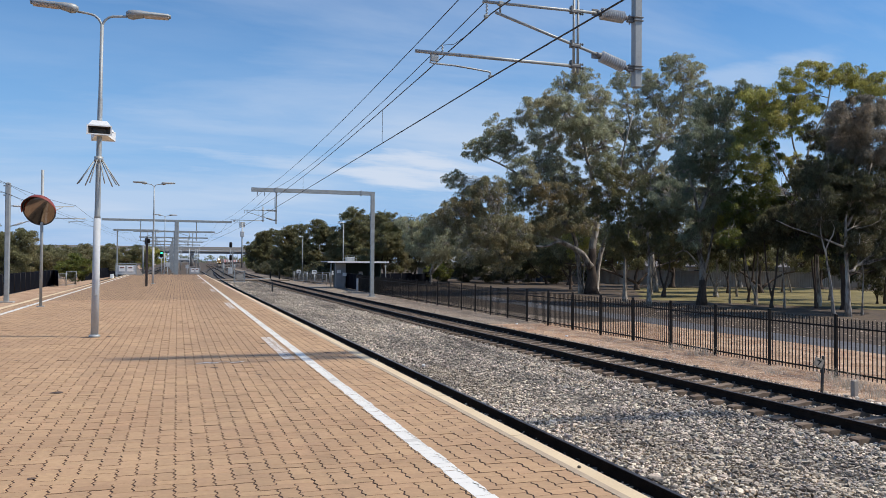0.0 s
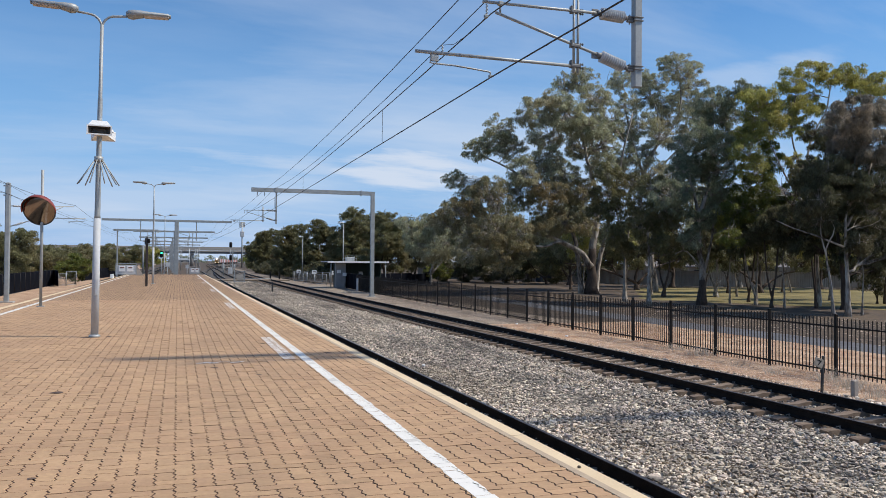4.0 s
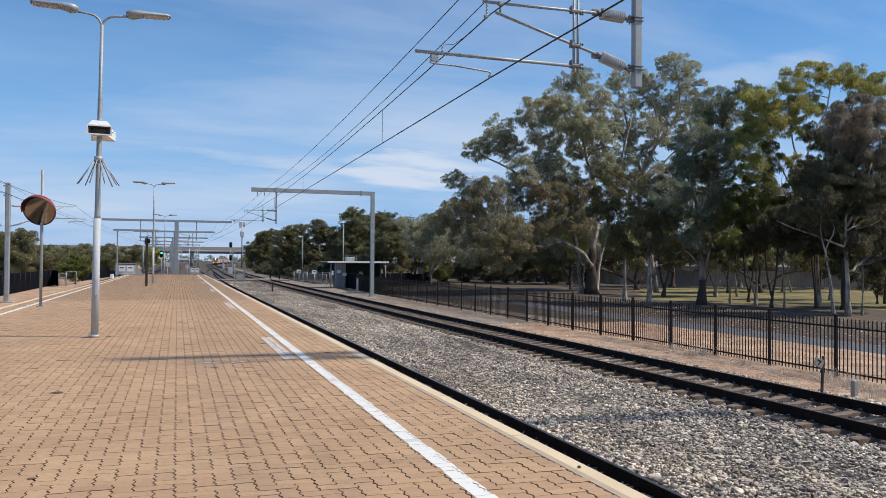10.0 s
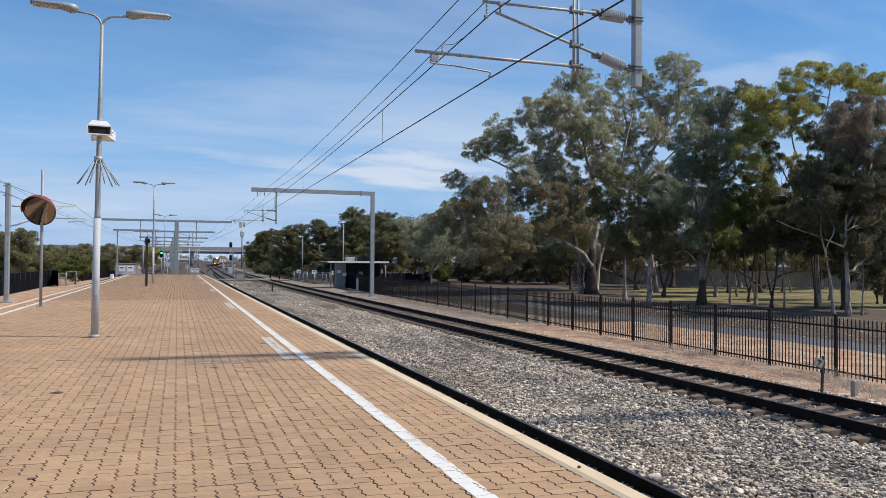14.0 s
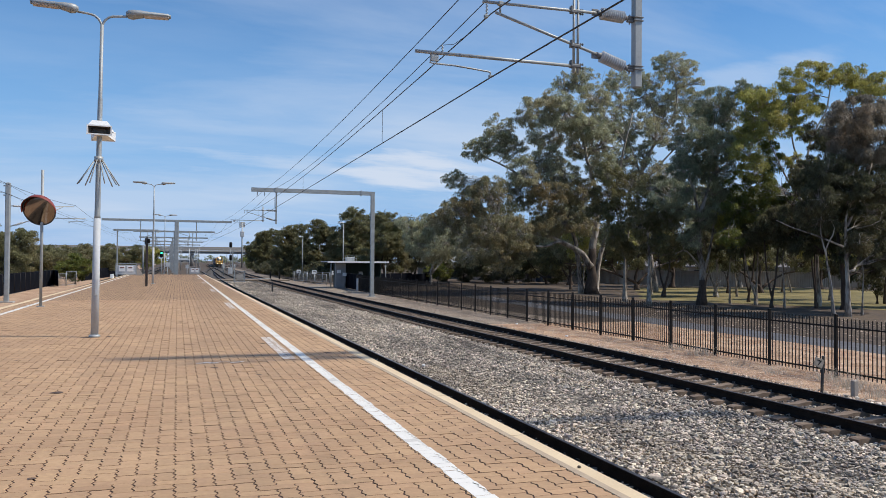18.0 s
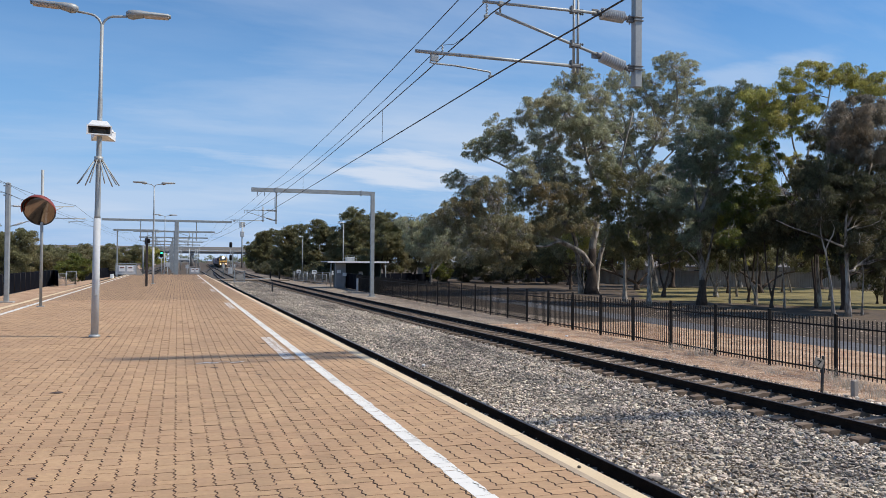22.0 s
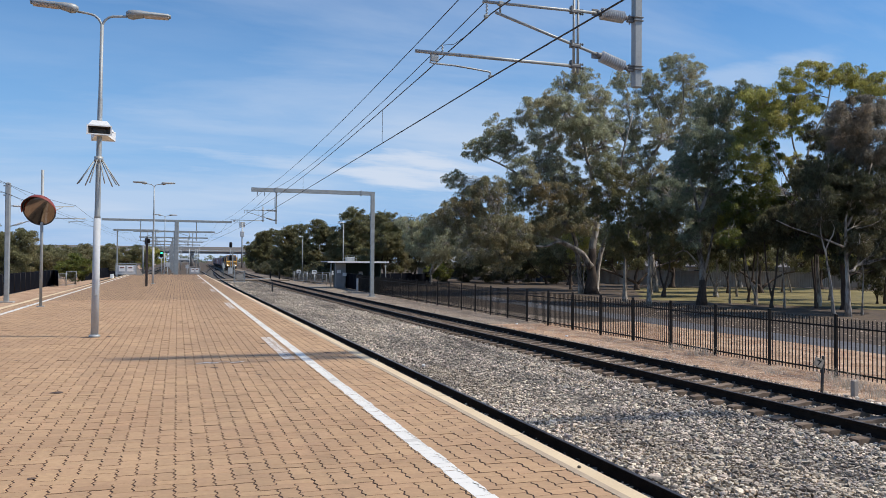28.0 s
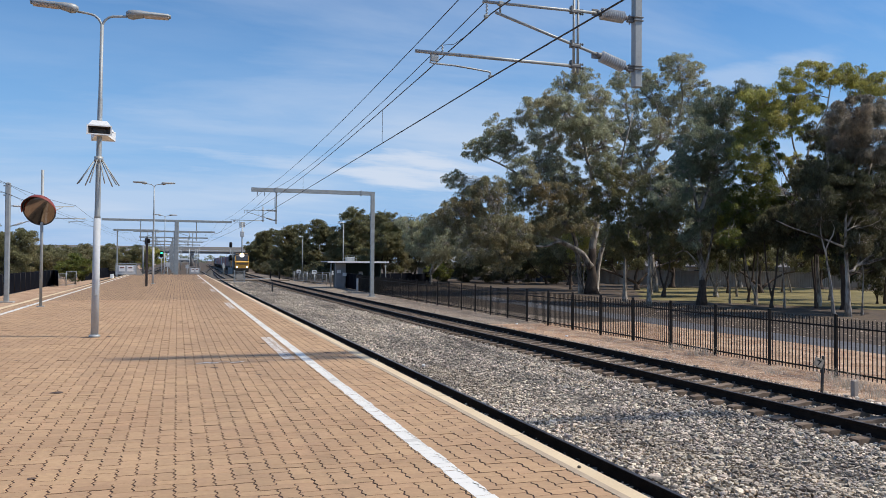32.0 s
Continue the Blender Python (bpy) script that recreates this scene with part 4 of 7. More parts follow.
# ======== lamps and posts on the platform ========
def lamp_post(x, y, lean=0.0):
    p = thing("lamp_post", "tall pale grey platform lamp post with two lantern heads", "lamp post", pose(x, y, 0, 0, lean), group="platform lamp posts")
    s = Shape()
    s.tube([(0, 0, 0), (0, 0, 2.15)], [0.066, 0.062], 14)
    part("lower_pole", s, [GREY_PAINT], p)
    part("upper_pole", Shape().tube([(0, 0, 2.15), (0, 0, 2.2), (0, 0, 4.3), (0, 0, 4.35), (0, 0, 5.68)], [0.056, 0.050, 0.042, 0.035, 0.030], 12), [GALV], p)
    part("base_collar", Shape().tube([(0, 0, 0.0), (0, 0, 0.03), (0, 0, 0.05)], [0.10, 0.10, 0.075], 14), [GALV], p)
    part("hatch", Shape().box((0.02, -0.058, 0.9), (0.05, 0.02, 0.30), bev=0.006), [GREY_PAINT], p)
    for sg in (-1, 1):
        a = Shape().tube([(0, 0, 5.62)] + [(sg * (0.22 - 0.22 * math.cos(t)), 0, 5.62 + 0.235 * math.sin(t)) for t in (0.3, 0.7, 1.1, 1.4)] + [(sg * 0.30, 0, 5.865), (sg * 0.52, 0, 5.89)], 0.022, 8)
        part("arm", a, [GALV], p)
        h = Shape()
        zs = 5.925
        sec = [(0.40, 0.05, 0.04, -0.02), (0.45, 0.11, 0.075, -0.09), (0.52, 0.13, 0.085, -0.10), (0.66, 0.13, 0.085, -0.06), (0.72, 0.12, 0.075, -0.035), (1.12, 0.10, 0.06, -0.03), (1.18, 0.07, 0.035, -0.02)]
        vs, n = [], 8
        for x_, w_, up, dn in sec:
            for k in range(n):
                t = 2 * math.pi * k / n
                c_, s_ = math.cos(t), math.sin(t)
                vs.append((sg * x_, w_ * c_, zs + 0.03 * (x_ - 0.4) + (up * s_ if s_ > 0 else -dn * s_)))
        fs = [(i * n + j, i * n + (j + 1) % n, (i + 1) * n + (j + 1) % n, (i + 1) * n + j) for i in range(len(sec) - 1) for j in range(n)] + [tuple(range(n - 1, -1, -1)), tuple((len(sec) - 1) * n + j for j in range(n))]
        if sg < 0:
            fs = [tuple(reversed(q)) for q in fs]
        h.add(vs, fs, 0, True)
        hd = part("lantern", h, [GALV], p)
        part("diffuser", Shape().box((sg * 0.93, 0, zs - 0.006), (0.44, 0.17, 0.036), bev=0.012, tilt=Matrix.Rotation(-0.03 * sg, 4, "Y")), [surface("lamp_diffuser", (0.45, 0.40, 0.36), (0.55, 0.50, 0.45), 3, 30, 0.3, bump=0)], hd)
    return p


lamp_post(-1.297, 15.79, lean=0.5)
lamp_post(-1.0, 50.08)
lamp_post(-0.63, 85.0)


def post_fittings():
    lean = pose(-1.297, 15.79, 0, 0, 0.5)
    sp = thing("loudspeaker", "white horn loudspeaker clamped to the lamp post", "loudspeaker", lean @ pose(0, 0, 3.74))
    S_ = 0.84
    for k, (a, dx, dz) in enumerate(((4, 0.0, -0.02), (176, 0.03, -0.06))):
        h = new("horn")
        h.parent = sp
        h.matrix_basis = pose(dx, 0, dz, 0, 0, a) @ Matrix.Scale(S_, 4)
        mouth = Shape()
        ring = lambda hw, hh, y_, zc: [(-hw, y_, zc - hh), (hw, y_, zc - hh), (hw, y_, zc + hh), (-hw, y_, zc + hh)]
        vs = ring(0.14, 0.05, -0.06, 0.02) + ring(0.235, 0.09, -0.27, 0) + ring(0.25, 0.105, -0.29, 0) + ring(0.25, 0.105, -0.31, 0) + ring(0.22, 0.078, -0.31, 0) + ring(0.13, 0.04, -0.12, 0.01)
        fs = [(r * 4 + c, r * 4 + (c + 1) % 4, r * 4 + 4 + (c + 1) % 4, r * 4 + 4 + c) for r in range(5) for c in range(4)] + [(3, 2, 1, 0), (20, 21, 22, 23)]
        mouth.add(vs, fs)
        mouth.m[16:20] = [1] * 4
        mouth.m[21] = 1
        part("mouth", mouth, [WHITE, HORN_INSIDE], h)
        cover = Shape()
        vs = ring(0.23, 0.0, -0.25, 0.10) + ring(0.15, 0.0, -0.20, 0.22)
        vs = [(-0.24, -0.28, 0.085), (0.24, -0.28, 0.085), (0.17, 0.0, 0.085), (-0.17, 0.0, 0.085), (-0.15, -0.20, 0.215), (0.15, -0.20, 0.215), (0.13, -0.03, 0.20), (-0.13, -0.03, 0.20)]
        cover.add(vs, [(3, 2, 1, 0), (4, 5, 6, 7), (0, 1, 5, 4), (1, 2, 6, 5), (2, 3, 7, 6), (3, 0, 4, 7)])
        part("cover", cover, [WHITE], h)
    part("bracket", Shape().tube([(0, 0, -0.10), (0, 0, 0.16)], 0.075, 12), [WHITE], sp)
    bs = thing("bird_spikes", "ring of thin steel anti-climb rods splayed round the post", "spikes", lean @ pose(0, 0, 3.22))
    for k in range(9):
        a = 2 * math.pi * (k + 0.3) / 9
        part("rod", Shape().tube([(0.06 * math.cos(a), 0.06 * math.sin(a), 0.0), (0.36 * math.cos(a), 0.36 * math.sin(a), -0.46)], 0.011, 6), [GALV], bs)
    part("clamp_ring", Shape().tube([(0, 0, -0.03), (0, 0, 0.05)], 0.078, 12), [GALV], bs)


post_fittings()


def mirror_post():
    x, y = -3.64, 26.32
    p = thing("mirror_post", "galvanised post with a round convex platform mirror under a red hood", "mirror", pose(x, y, 0))
    part("pole", Shape().tube([(0, 0, 0), (0, 0, 4.05)], 0.042, 10), [GALV], p)
    part("base_plate", Shape().box((0, 0, 0.012), (0.2, 0.2, 0.024), bev=0.004), [GALV], p)
    m = new("mirror_head")
    m.parent = p
    m.matrix_basis = pose(-0.06, -0.13, 2.84, 23, 0, -14)
    mm = bpy.data.materials.new("mirror_glass")
    mm.use_nodes = True
    b = mm.node_tree.nodes["Principled BSDF"]
    b.inputs["Base Color"].default_value, b.inputs["Metallic"].default_value, b.inputs["Roughness"].default_value = (0.27, 0.235, 0.205, 1), 1.0, 0.15
    s = Shape()
    R, n, k = 0.455, 40, 7
    vs, fs = [(0, -0.10, 0)], []
    for i in range(1, k + 1):
        t = i / k
        vs += [(R * t * math.cos(2 * math.pi * j / n), -0.10 * (1 - t * t), R * t * math.sin(2 * math.pi * j / n)) for j in range(n)]
    fs += [(0, 1 + j, 1 + (j + 1) % n) for j in range(n)]
    for i in range(k - 1):
        o = 1 + i * n
        fs += [(o + j, o + n + j, o + n + (j + 1) % n, o + (j + 1) % n) for j in range(n)]
    s.add(vs, fs, 0, True)
    part("mirror", s, [mm], m, "round convex mirror")
    red = surface("faded_red_paint", (0.20, 0.035, 0.025), (0.32, 0.07, 0.05), 4, 30, 0.5, bump=0)
    rim = Shape().tube([(R * math.cos(2 * math.pi * j / 40), 0.0, R * math.sin(2 * math.pi * j / 40)) for j in range(41)], 0.02, 6)
    part("rim", rim, [DARK_STEEL], m)
    hood = Shape()
    vs = []
    arc = [math.radians(-5 + 190 * j / 28) for j in range(29)]
    for yy, rr in ((0.03, R + 0.022), (-0.19, R + 0.034), (-0.19, R + 0.024), (0.03, R + 0.012)):
        vs += [(rr * math.cos(a), yy * (0.35 + 0.65 * max(0, math.sin(a))), rr * math.sin(a)) for a in arc]
    q = len(arc)
    fs = [(r * q + j, r * q + j + 1, ((r + 1) % 4) * q + j + 1, ((r + 1) % 4) * q + j) for r in range(4) for j in range(q - 1)]
    hood.add(vs, fs, 0, True)
    part("hood", hood, [red], m, "faded red hood")
    back = Shape().tube([(0, 0.02, 0), (0, 0.06, 0), (0, 0.10, 0)], [R, R * 0.9, R * 0.4], 32)
    part("backing", back, [red], m)
    part("bracket", Shape().tube([(0.06, 0.13, 0), (0, 0.06, 0)], 0.03, 8), [GALV], m)


mirror_post()


def station_building():
    """Plain added station building with a canopy, unseen, closing the platform behind the viewpoint."""
    b = thing("station_building", "added brown building with a dark canopy, out of view but for the mirror", "building", pose(-1.0, -26, 0))
    brown = surface("brown_render", (0.10, 0.075, 0.055), (0.16, 0.12, 0.09), 1, 14, 0.85)
    # out of view; added to give the platform mirror something dark to reflect
    part("wall", Shape().box((0, -4, 1.7), (4.2, 18, 3.4), bev=0.03), [brown], b)
    part("canopy", Shape().box((0, -1, 3.6), (6.4, 28, 0.35), bev=0.05), [LOCO_ROOF], b)
    for x in (-2.6, 2.6):
        for y in (-12, -6, 0, 6, 12):
            part("post", Shape().tube([(x, y, 0), (x, y, 3.5)], 0.08, 8), [DARK_STEEL], b)


LOCO_ROOF = surface("dark_canopy", (0.05, 0.045, 0.042), (0.08, 0.074, 0.07), 1, 10, 0.8)
station_building()


def dark_signal_post():
    p = thing("signal_post", "dark brown platform post with a boxed signal head", "signal", pose(-1.24, 45.77, 0))
    part("post", Shape().box((0, 0, 1.15), (0.13, 0.13, 2.3), bev=0.015), [surface("dark_brown_steel", (0.02, 0.013, 0.011), (0.04, 0.028, 0.024), 3, 40, 0.6)], p)
    part("signal_box", Shape().box((-0.02, 0, 2.40), (0.19, 0.2, 0.34), bev=0.02), [DARK_STEEL], p)
    part("hood", Shape().box((0.09, -0.05, 2.42), (0.14, 0.24, 0.24), bev=0.03), [BLACK], p)
    part("cable_box", Shape().box((0.0, 0, 2.59), (0.12, 0.12, 0.06), bev=0.02), [DARK_STEEL], p)


dark_signal_post()


# ======== trees ========
def leaves_mesh(spots, size, rs, mat, droop=0.75, cover=1.9, limit=None):
    """Small hanging leaf blades in a tuft round each spot (x, y, z, radius): a dome above, a ragged skirt below."""
    S = np.array(spots)
    n = np.maximum(12, cover * 2 / (0.19 * size * size) * math.pi * S[:, 3] ** 2 * rs.uniform(0.6, 1.25, len(S)))
    if limit and n.sum() > limit:
        n *= limit / n.sum()
    k = np.repeat(np.arange(len(S)), n.astype(int))
    count = len(k)
    d = rs.normal(0, 1, (count, 3))
    d /= np.linalg.norm(d, axis=1)[:, None]
    d *= (rs.uniform(0, 1, count) ** 0.42 * rs.uniform(0.82, 1.16, count))[:, None]
    lop = rs.uniform(0.75, 1.3, (len(S), 3))[k]
    d[:, 0] *= lop[:, 0]
    d[:, 1] *= lop[:, 1]
    rho = d[:, 0] ** 2 + d[:, 1] ** 2
    d[:, 2] = np.where(d[:, 2] > 0, d[:, 2] * 0.5, d[:, 2] * (0.5 + 0.55 * droop * lop[:, 2])) - 0.42 * droop * rho
    r = S[k, 3][:, None]
    c = S[k, :3] + d * r
    down = rs.normal(0, 0.5, (count, 3)) + d * 0.45
    down[:, 2] -= droop * 1.2
    down /= np.linalg.norm(down, axis=1)[:, None]
    side = np.cross(down, rs.normal(0, 1, (count, 3)))
    side /= np.linalg.norm(side, axis=1)[:, None]
    L = size * rs.uniform(0.6, 1.4, count)[:, None]
    B = L * rs.uniform(0.13, 0.25, count)[:, None]
    V = np.stack([c - down * L * 0.5, c + side * B, c + down * L * 0.5 - side * B * 0.6], 1).reshape(-1, 3)
    me = bpy.data.meshes.new("leaves")
    me.vertices.add(count * 3)
    me.vertices.foreach_set("co", V.ravel())
    me.loops.add(count * 3)
    me.loops.foreach_set("vertex_index", np.arange(count * 3, dtype=np.int32))
    me.polygons.add(count)
    me.polygons.foreach_set("loop_start", np.arange(0, count * 3, 3, dtype=np.int32))
    me.update(calc_edges=True)
    me.materials.append(mat)
    return me


def smooth_run(pts, rs, wobble):
    """A crooked, rounded run through pts."""
    P = [Vector(p) for p in pts]
    out = []
    for i in range(len(P) - 1):
        p0, p1, p2, p3 = P[max(i - 1, 0)], P[i], P[i + 1], P[min(i + 2, len(P) - 1)]
        for f in (0.0, 0.34, 0.67):
            q = 0.5 * ((2 * p1) + (p2 - p0) * f + (2 * p0 - 5 * p1 + 4 * p2 - p3) * f * f + (3 * p1 - p0 - 3 * p2 + p3) * f ** 3)
            if f:
                q = q + Vector(rs.normal(0, wobble, 3))
            out.append(q)
    return out + [P[-1]]


def gum(name, label, x, y, masses, leaf="grey", size=0.22, trunk=0.38, lean=(0, 0), fork=0.35, bark=None, seed=1, tuft=0.31, droop=0.75, group="park gum trees", stems=None, stocking=0, cover=1.05, many=1.0, limit=None, second=None):
    """A gum tree: trunk and stems, limbs that branch off one another out to each mass of foliage, twigs, tufts of hanging leaves.
    masses: (dx, dy, height, radius) from the trunk's foot; stems: (points, foot radius, tip radius); second: (leaf, masses) of another tint."""
    rs = np.random.RandomState(seed)
    t = thing(name, label, "tree", pose(x, y, -1.42), group=group)
    bark = bark or BARK
    every = list(masses) + (list(second[1]) if second else [])
    top = max(m[2] for m in every)
    if stems is None:
        cx, cy = sum(m[0] for m in every) / len(every), sum(m[1] for m in every) / len(every)
        hf = fork * top * 0.62
        fk = Vector((lean[0] * hf, lean[1] * hf, hf))
        foot = trunk * (0.86 if trunk > 0.6 else 0.72)
        tip = Vector((cx * 0.6 + fk.x * 0.4, cy * 0.6 + fk.y * 0.4, top * 0.82))
        stems = [([(0, 0, 0), (fk.x * 0.35, fk.y * 0.35, hf * 0.45), fk, fk.lerp(tip, 0.5) + Vector((rs.normal(0, 0.3), rs.normal(0, 0.3), 0)), tip], foot, foot * 0.12)]
        if 0.08 < foot < 0.5:
            for k in range(1 if foot < 0.16 else 2):
                aim = Vector(every[rs.randint(len(every))][:3])
                low = Vector((0, 0, 0.3)).lerp(fk, rs.uniform(0.2, 0.9))
                stems.append(([low, low.lerp(aim, 0.4) + Vector((rs.normal(0, 0.2), rs.normal(0, 0.2), 0.3)), low.lerp(aim, 0.75), aim], foot * 0.55, foot * 0.1))
    nodes, s, first = [], Shape(), None
    for i, (pl, r0, r1) in enumerate(stems):
        run = smooth_run(pl, rs, r0 * 0.12)
        rad = [r0 + (r1 - r0) * (j / (len(run) - 1)) ** 0.62 for j in range(len(run))]
        if i == 0:
            run[0].z = -0.15
            rad[0], rad[1] = r0 * 1.45, r0 * 1.08
            first = (run, rad)
        s.tube(run, rad, 12 if i == 0 else 8)
        nodes += [(p, r) for p, r in zip(run, rad) if p.z > top * 0.12]
    part("trunk", s, [bark], t)
    tw = Shape()
    spots = {leaf: []}
    jobs = [(leaf, m) for m in masses] + ([(second[0], m) for m in second[1]] if second else [])
    jobs.sort(key=lambda q: min((Vector(q[1][:3]) - p).length for p, _ in nodes))
    for tint, m in jobs:
        c, r = Vector(m[:3]), m[3]
        start, sr = min(nodes, key=lambda q: (c - q[0]).length + 1.6 * max(0.0, q[0].z - c.z + 0.25 * (c - q[0]).length))
        gap = (c - start).length
        e = min(sr * 0.75, 0.036 + 0.018 * gap)
        bend = start.lerp(c, 0.5) + Vector((rs.normal(0, 0.1), rs.normal(0, 0.1), 0.06)) * gap
        run = smooth_run([start, bend, c], rs, 0.035 * gap)
        rad = [e * (1 - 0.72 * j / (len(run) - 1)) for j in range(len(run))]
        part("limb", Shape().tube(run, rad, 6), [bark], t)
        nodes += [(p, q) for p, q in list(zip(run, rad))[2:]]
        # boughs that show on the outside of the mass
        for j in range(0 if trunk < 0.21 else 2 if r > 0.8 else 1):
            w = rs.uniform(0, 2 * math.pi)
            out = Vector((math.cos(w), math.sin(w), 0)) * r
            bough = smooth_run([start.lerp(c, 0.35), start.lerp(c, 0.6) + out * 0.55, c + out * 0.95 + Vector((0, 0, r * 0.1)), c + out * 0.8 + Vector((0, 0, r * 0.7))], rs, 0.04 * r)
            b0 = max(0.024, e * 0.55)
            tw.tube(bough, [b0 * (1 - 0.7 * q / (len(bough) - 1)) for q in range(len(bough))], 4, caps=False)
        rt = tuft * r ** 0.55
        k = max(5, int(many * 5.2 * (r / rt) ** 2 * 0.62))
        for i in range(k):
            d = Vector(rs.normal(0, 1, 3))
            d.normalize()
            d = Vector((d.x, d.y, d.z * 0.85 + 0.1)) * r * rs.uniform(0.25, 1.0) ** 0.45
            q = rt * rs.uniform(0.45, 1.4)
            spots.setdefault(tint, []).append((*(c + d), q))
            b0 = run[2 + rs.randint(len(run) - 2)]
            end = c + d
            mdl = b0.lerp(end, 0.5) + Vector((rs.normal(0, 0.12), rs.normal(0, 0.12), 0.1)) * r * 0.6
            w = max(0.014, e * 0.36)
            tw.tube([b0, mdl, end], [w, w * 0.75, w * 0.35], 3, caps=False)
            for j in range(2):
                tw.tube([mdl, end + Vector(rs.normal(0, 0.6, 3)) * q], [w * 0.6, w * 0.3], 3, caps=False)
    tagged(part("fine_branchwork", tw, [bark], t), kind="stuff")
    if stocking:
        b = Shape()
        b.tube(first[0][:stocking], [r * 1.06 for r in first[1][:stocking - 1]] + [first[1][stocking - 1] * 0.96], 12)
        part("rough_bark", b, [BARK_DARK], t, "dark rough bark at the foot")
    for tint, sp in spots.items():
        part("crown", leaves_mesh(sp, size, rs, LEAF[tint], droop, cover, limit), None, t)
    return t


A_UPPER = [(-12.5, 2.1, 10.3, 1.1), (-8.9, 0.2, 14.9, 1.5), (-10.4, 2.1, 13.1, 1.4), (-7.5, 0.9, 13.2, 1.5), (-9.2, 0.9, 13.8, 1.5), (-6.0, -1.2, 16.1, 1.9), (-3.1, 2.1, 15.1, 2.0), (-3.6, -2.2, 16.1, 1.9), (-1.0, -1.1, 15.4, 1.9), (-0.6, -0.3, 19.8, 1.5), (-1.8, 1.2, 19.8, 1.2), (-4.1, -1.3, 17.2, 1.7), (1.6, 1.6, 18.6, 1.8), (3.1, 2.1, 16.3, 1.8), (-2.1, -1.5, 15.4, 1.5), (-4.1, 0.4, 12.3, 1.9), (-7.7, -2.2, 10.8, 1.6), (-3.1, -0.5, 11.2, 2.0), (0.3, -2.0, 13.7, 1.7), (0.3, 2.0, 14.0, 1.7), (1.3, -0.3, 11.8, 1.7)]
A_LOWER = [(-10.8, 1.1, 8.3, 2.1), (-13.1, 0.3, 7.3, 1.7), (-14.1, 0.7, 6.2, 1.4), (-11.1, -2.7, 8.7, 1.8), (-10.8, -3.1, 5.7, 2.1), (-12.2, -0.6, 5.1, 1.8), (-8.7, -2.7, 5.4, 1.8), (-1.9, 0.0, 9.5, 1.9), (-4.9, -1.5, 9.1, 1.8), (-5.4, -1.0, 8.1, 1.7), (-6.6, 1.0, 9.5, 1.9), (-7.5, -1.0, 4.0, 1.6), (-10.9, -3.0, 3.9, 1.8), (-13.0, -2.7, 3.5, 1.5), (-5.1, -0.9, 5.9, 1.7), (-2.9, -1.0, 6.8, 1.7), (-8.3, -0.4, 2.8, 1.3), (-1.2, -1.6, 9.1, 1.6), (-0.8, -0.4, 6.6, 1.6)]
gum("gum_tree", "large spreading gum tree with pale limbs and grey-green leaves", 36.8, 66.6, A_UPPER, "grey", 0.18, 0.75, seed=2, stocking=6, second=("warm", A_LOWER), tuft=0.25, cover=1.0, many=0.8, stems=[
    ([(0.4, 0, 0), (0.3, 0, 2.7), (0.7, 0, 5.3), (1.0, 0, 8.0), (0.7, 0, 10.1), (0.2, 0, 11.6), (-0.7, 0, 14.8), (-2.2, 0, 16.8)], 0.52, 0.07),
    ([(0.1, -0.4, 2.5), (-0.9, -0.6, 3.7), (-2.4, -0.6, 4.5), (-4.1, -0.6, 5.2), (-5.8, -0.6, 5.5)], 0.36, 0.14), ([(-2.1, -0.6, 4.4), (-3.5, -0.8, 4.8), (-5.0, -1.0, 4.3), (-7.0, -1.2, 4.6)], 0.18, 0.07),
    ([(1.0, 0.3, -0.1), (1.2, 0.3, 2.4), (2.3, 0.4, 6.4), (3.2, 0.4, 9.7), (3.8, 0.4, 12.9), (5.0, 0.4, 17.3)], 0.34, 0.06), ([(-0.5, 0.3, -0.1), (-0.7, 0.4, 2.6), (-1.4, 0.6, 6.0), (-4.0, 0.8, 9.0), (-7.6, 0.8, 11.4), (-10.2, 1.2, 12.6)], 0.32, 0.06)])
T_MORE = [(-3.9, 1.4, 16.1, 1.4), (-2.8, 1.1, 15.4, 1.3), (-4.3, 0.4, 12.3, 1.4), (-2.0, 0.8, 11.1, 1.4)]
T_MASS = [(2.0, -0.4, 22.9, 1.8), (1.2, 0.5, 23.3, 1.0), (5.0, 1.1, 23.3, 1.1), (4.3, -1.3, 21.1, 0.8), (2.8, -0.5, 21.7, 1.2), (-4.3, 0.0, 20.9, 1.5), (-1.5, 0.7, 21.3, 1.4), (-0.6, -1.0, 21.0, 1.2), (-1.3, 0.2, 19.7, 1.7), (1.1, 0.5, 19.4, 1.8), (4.2, 1.6, 20.0, 1.9), (-2.0, -0.5, 16.7, 1.8), (1.1, 0.6, 17.7, 1.6), (3.5, -1.2, 17.6, 1.8), (5.4, 0.0, 19.4, 1.7), (-0.5, -1.3, 15.5, 1.4), (4.0, 1.7, 16.3, 1.6), (-3.8, -0.3, 13.2, 1.5), (-0.6, 1.3, 14.0, 1.6), (-4.0, -0.3, 18.4, 1.5), (2.9, 1.6, 11.6, 2.0), (-0.8, -0.4, 11.8, 1.8)] + T_MORE
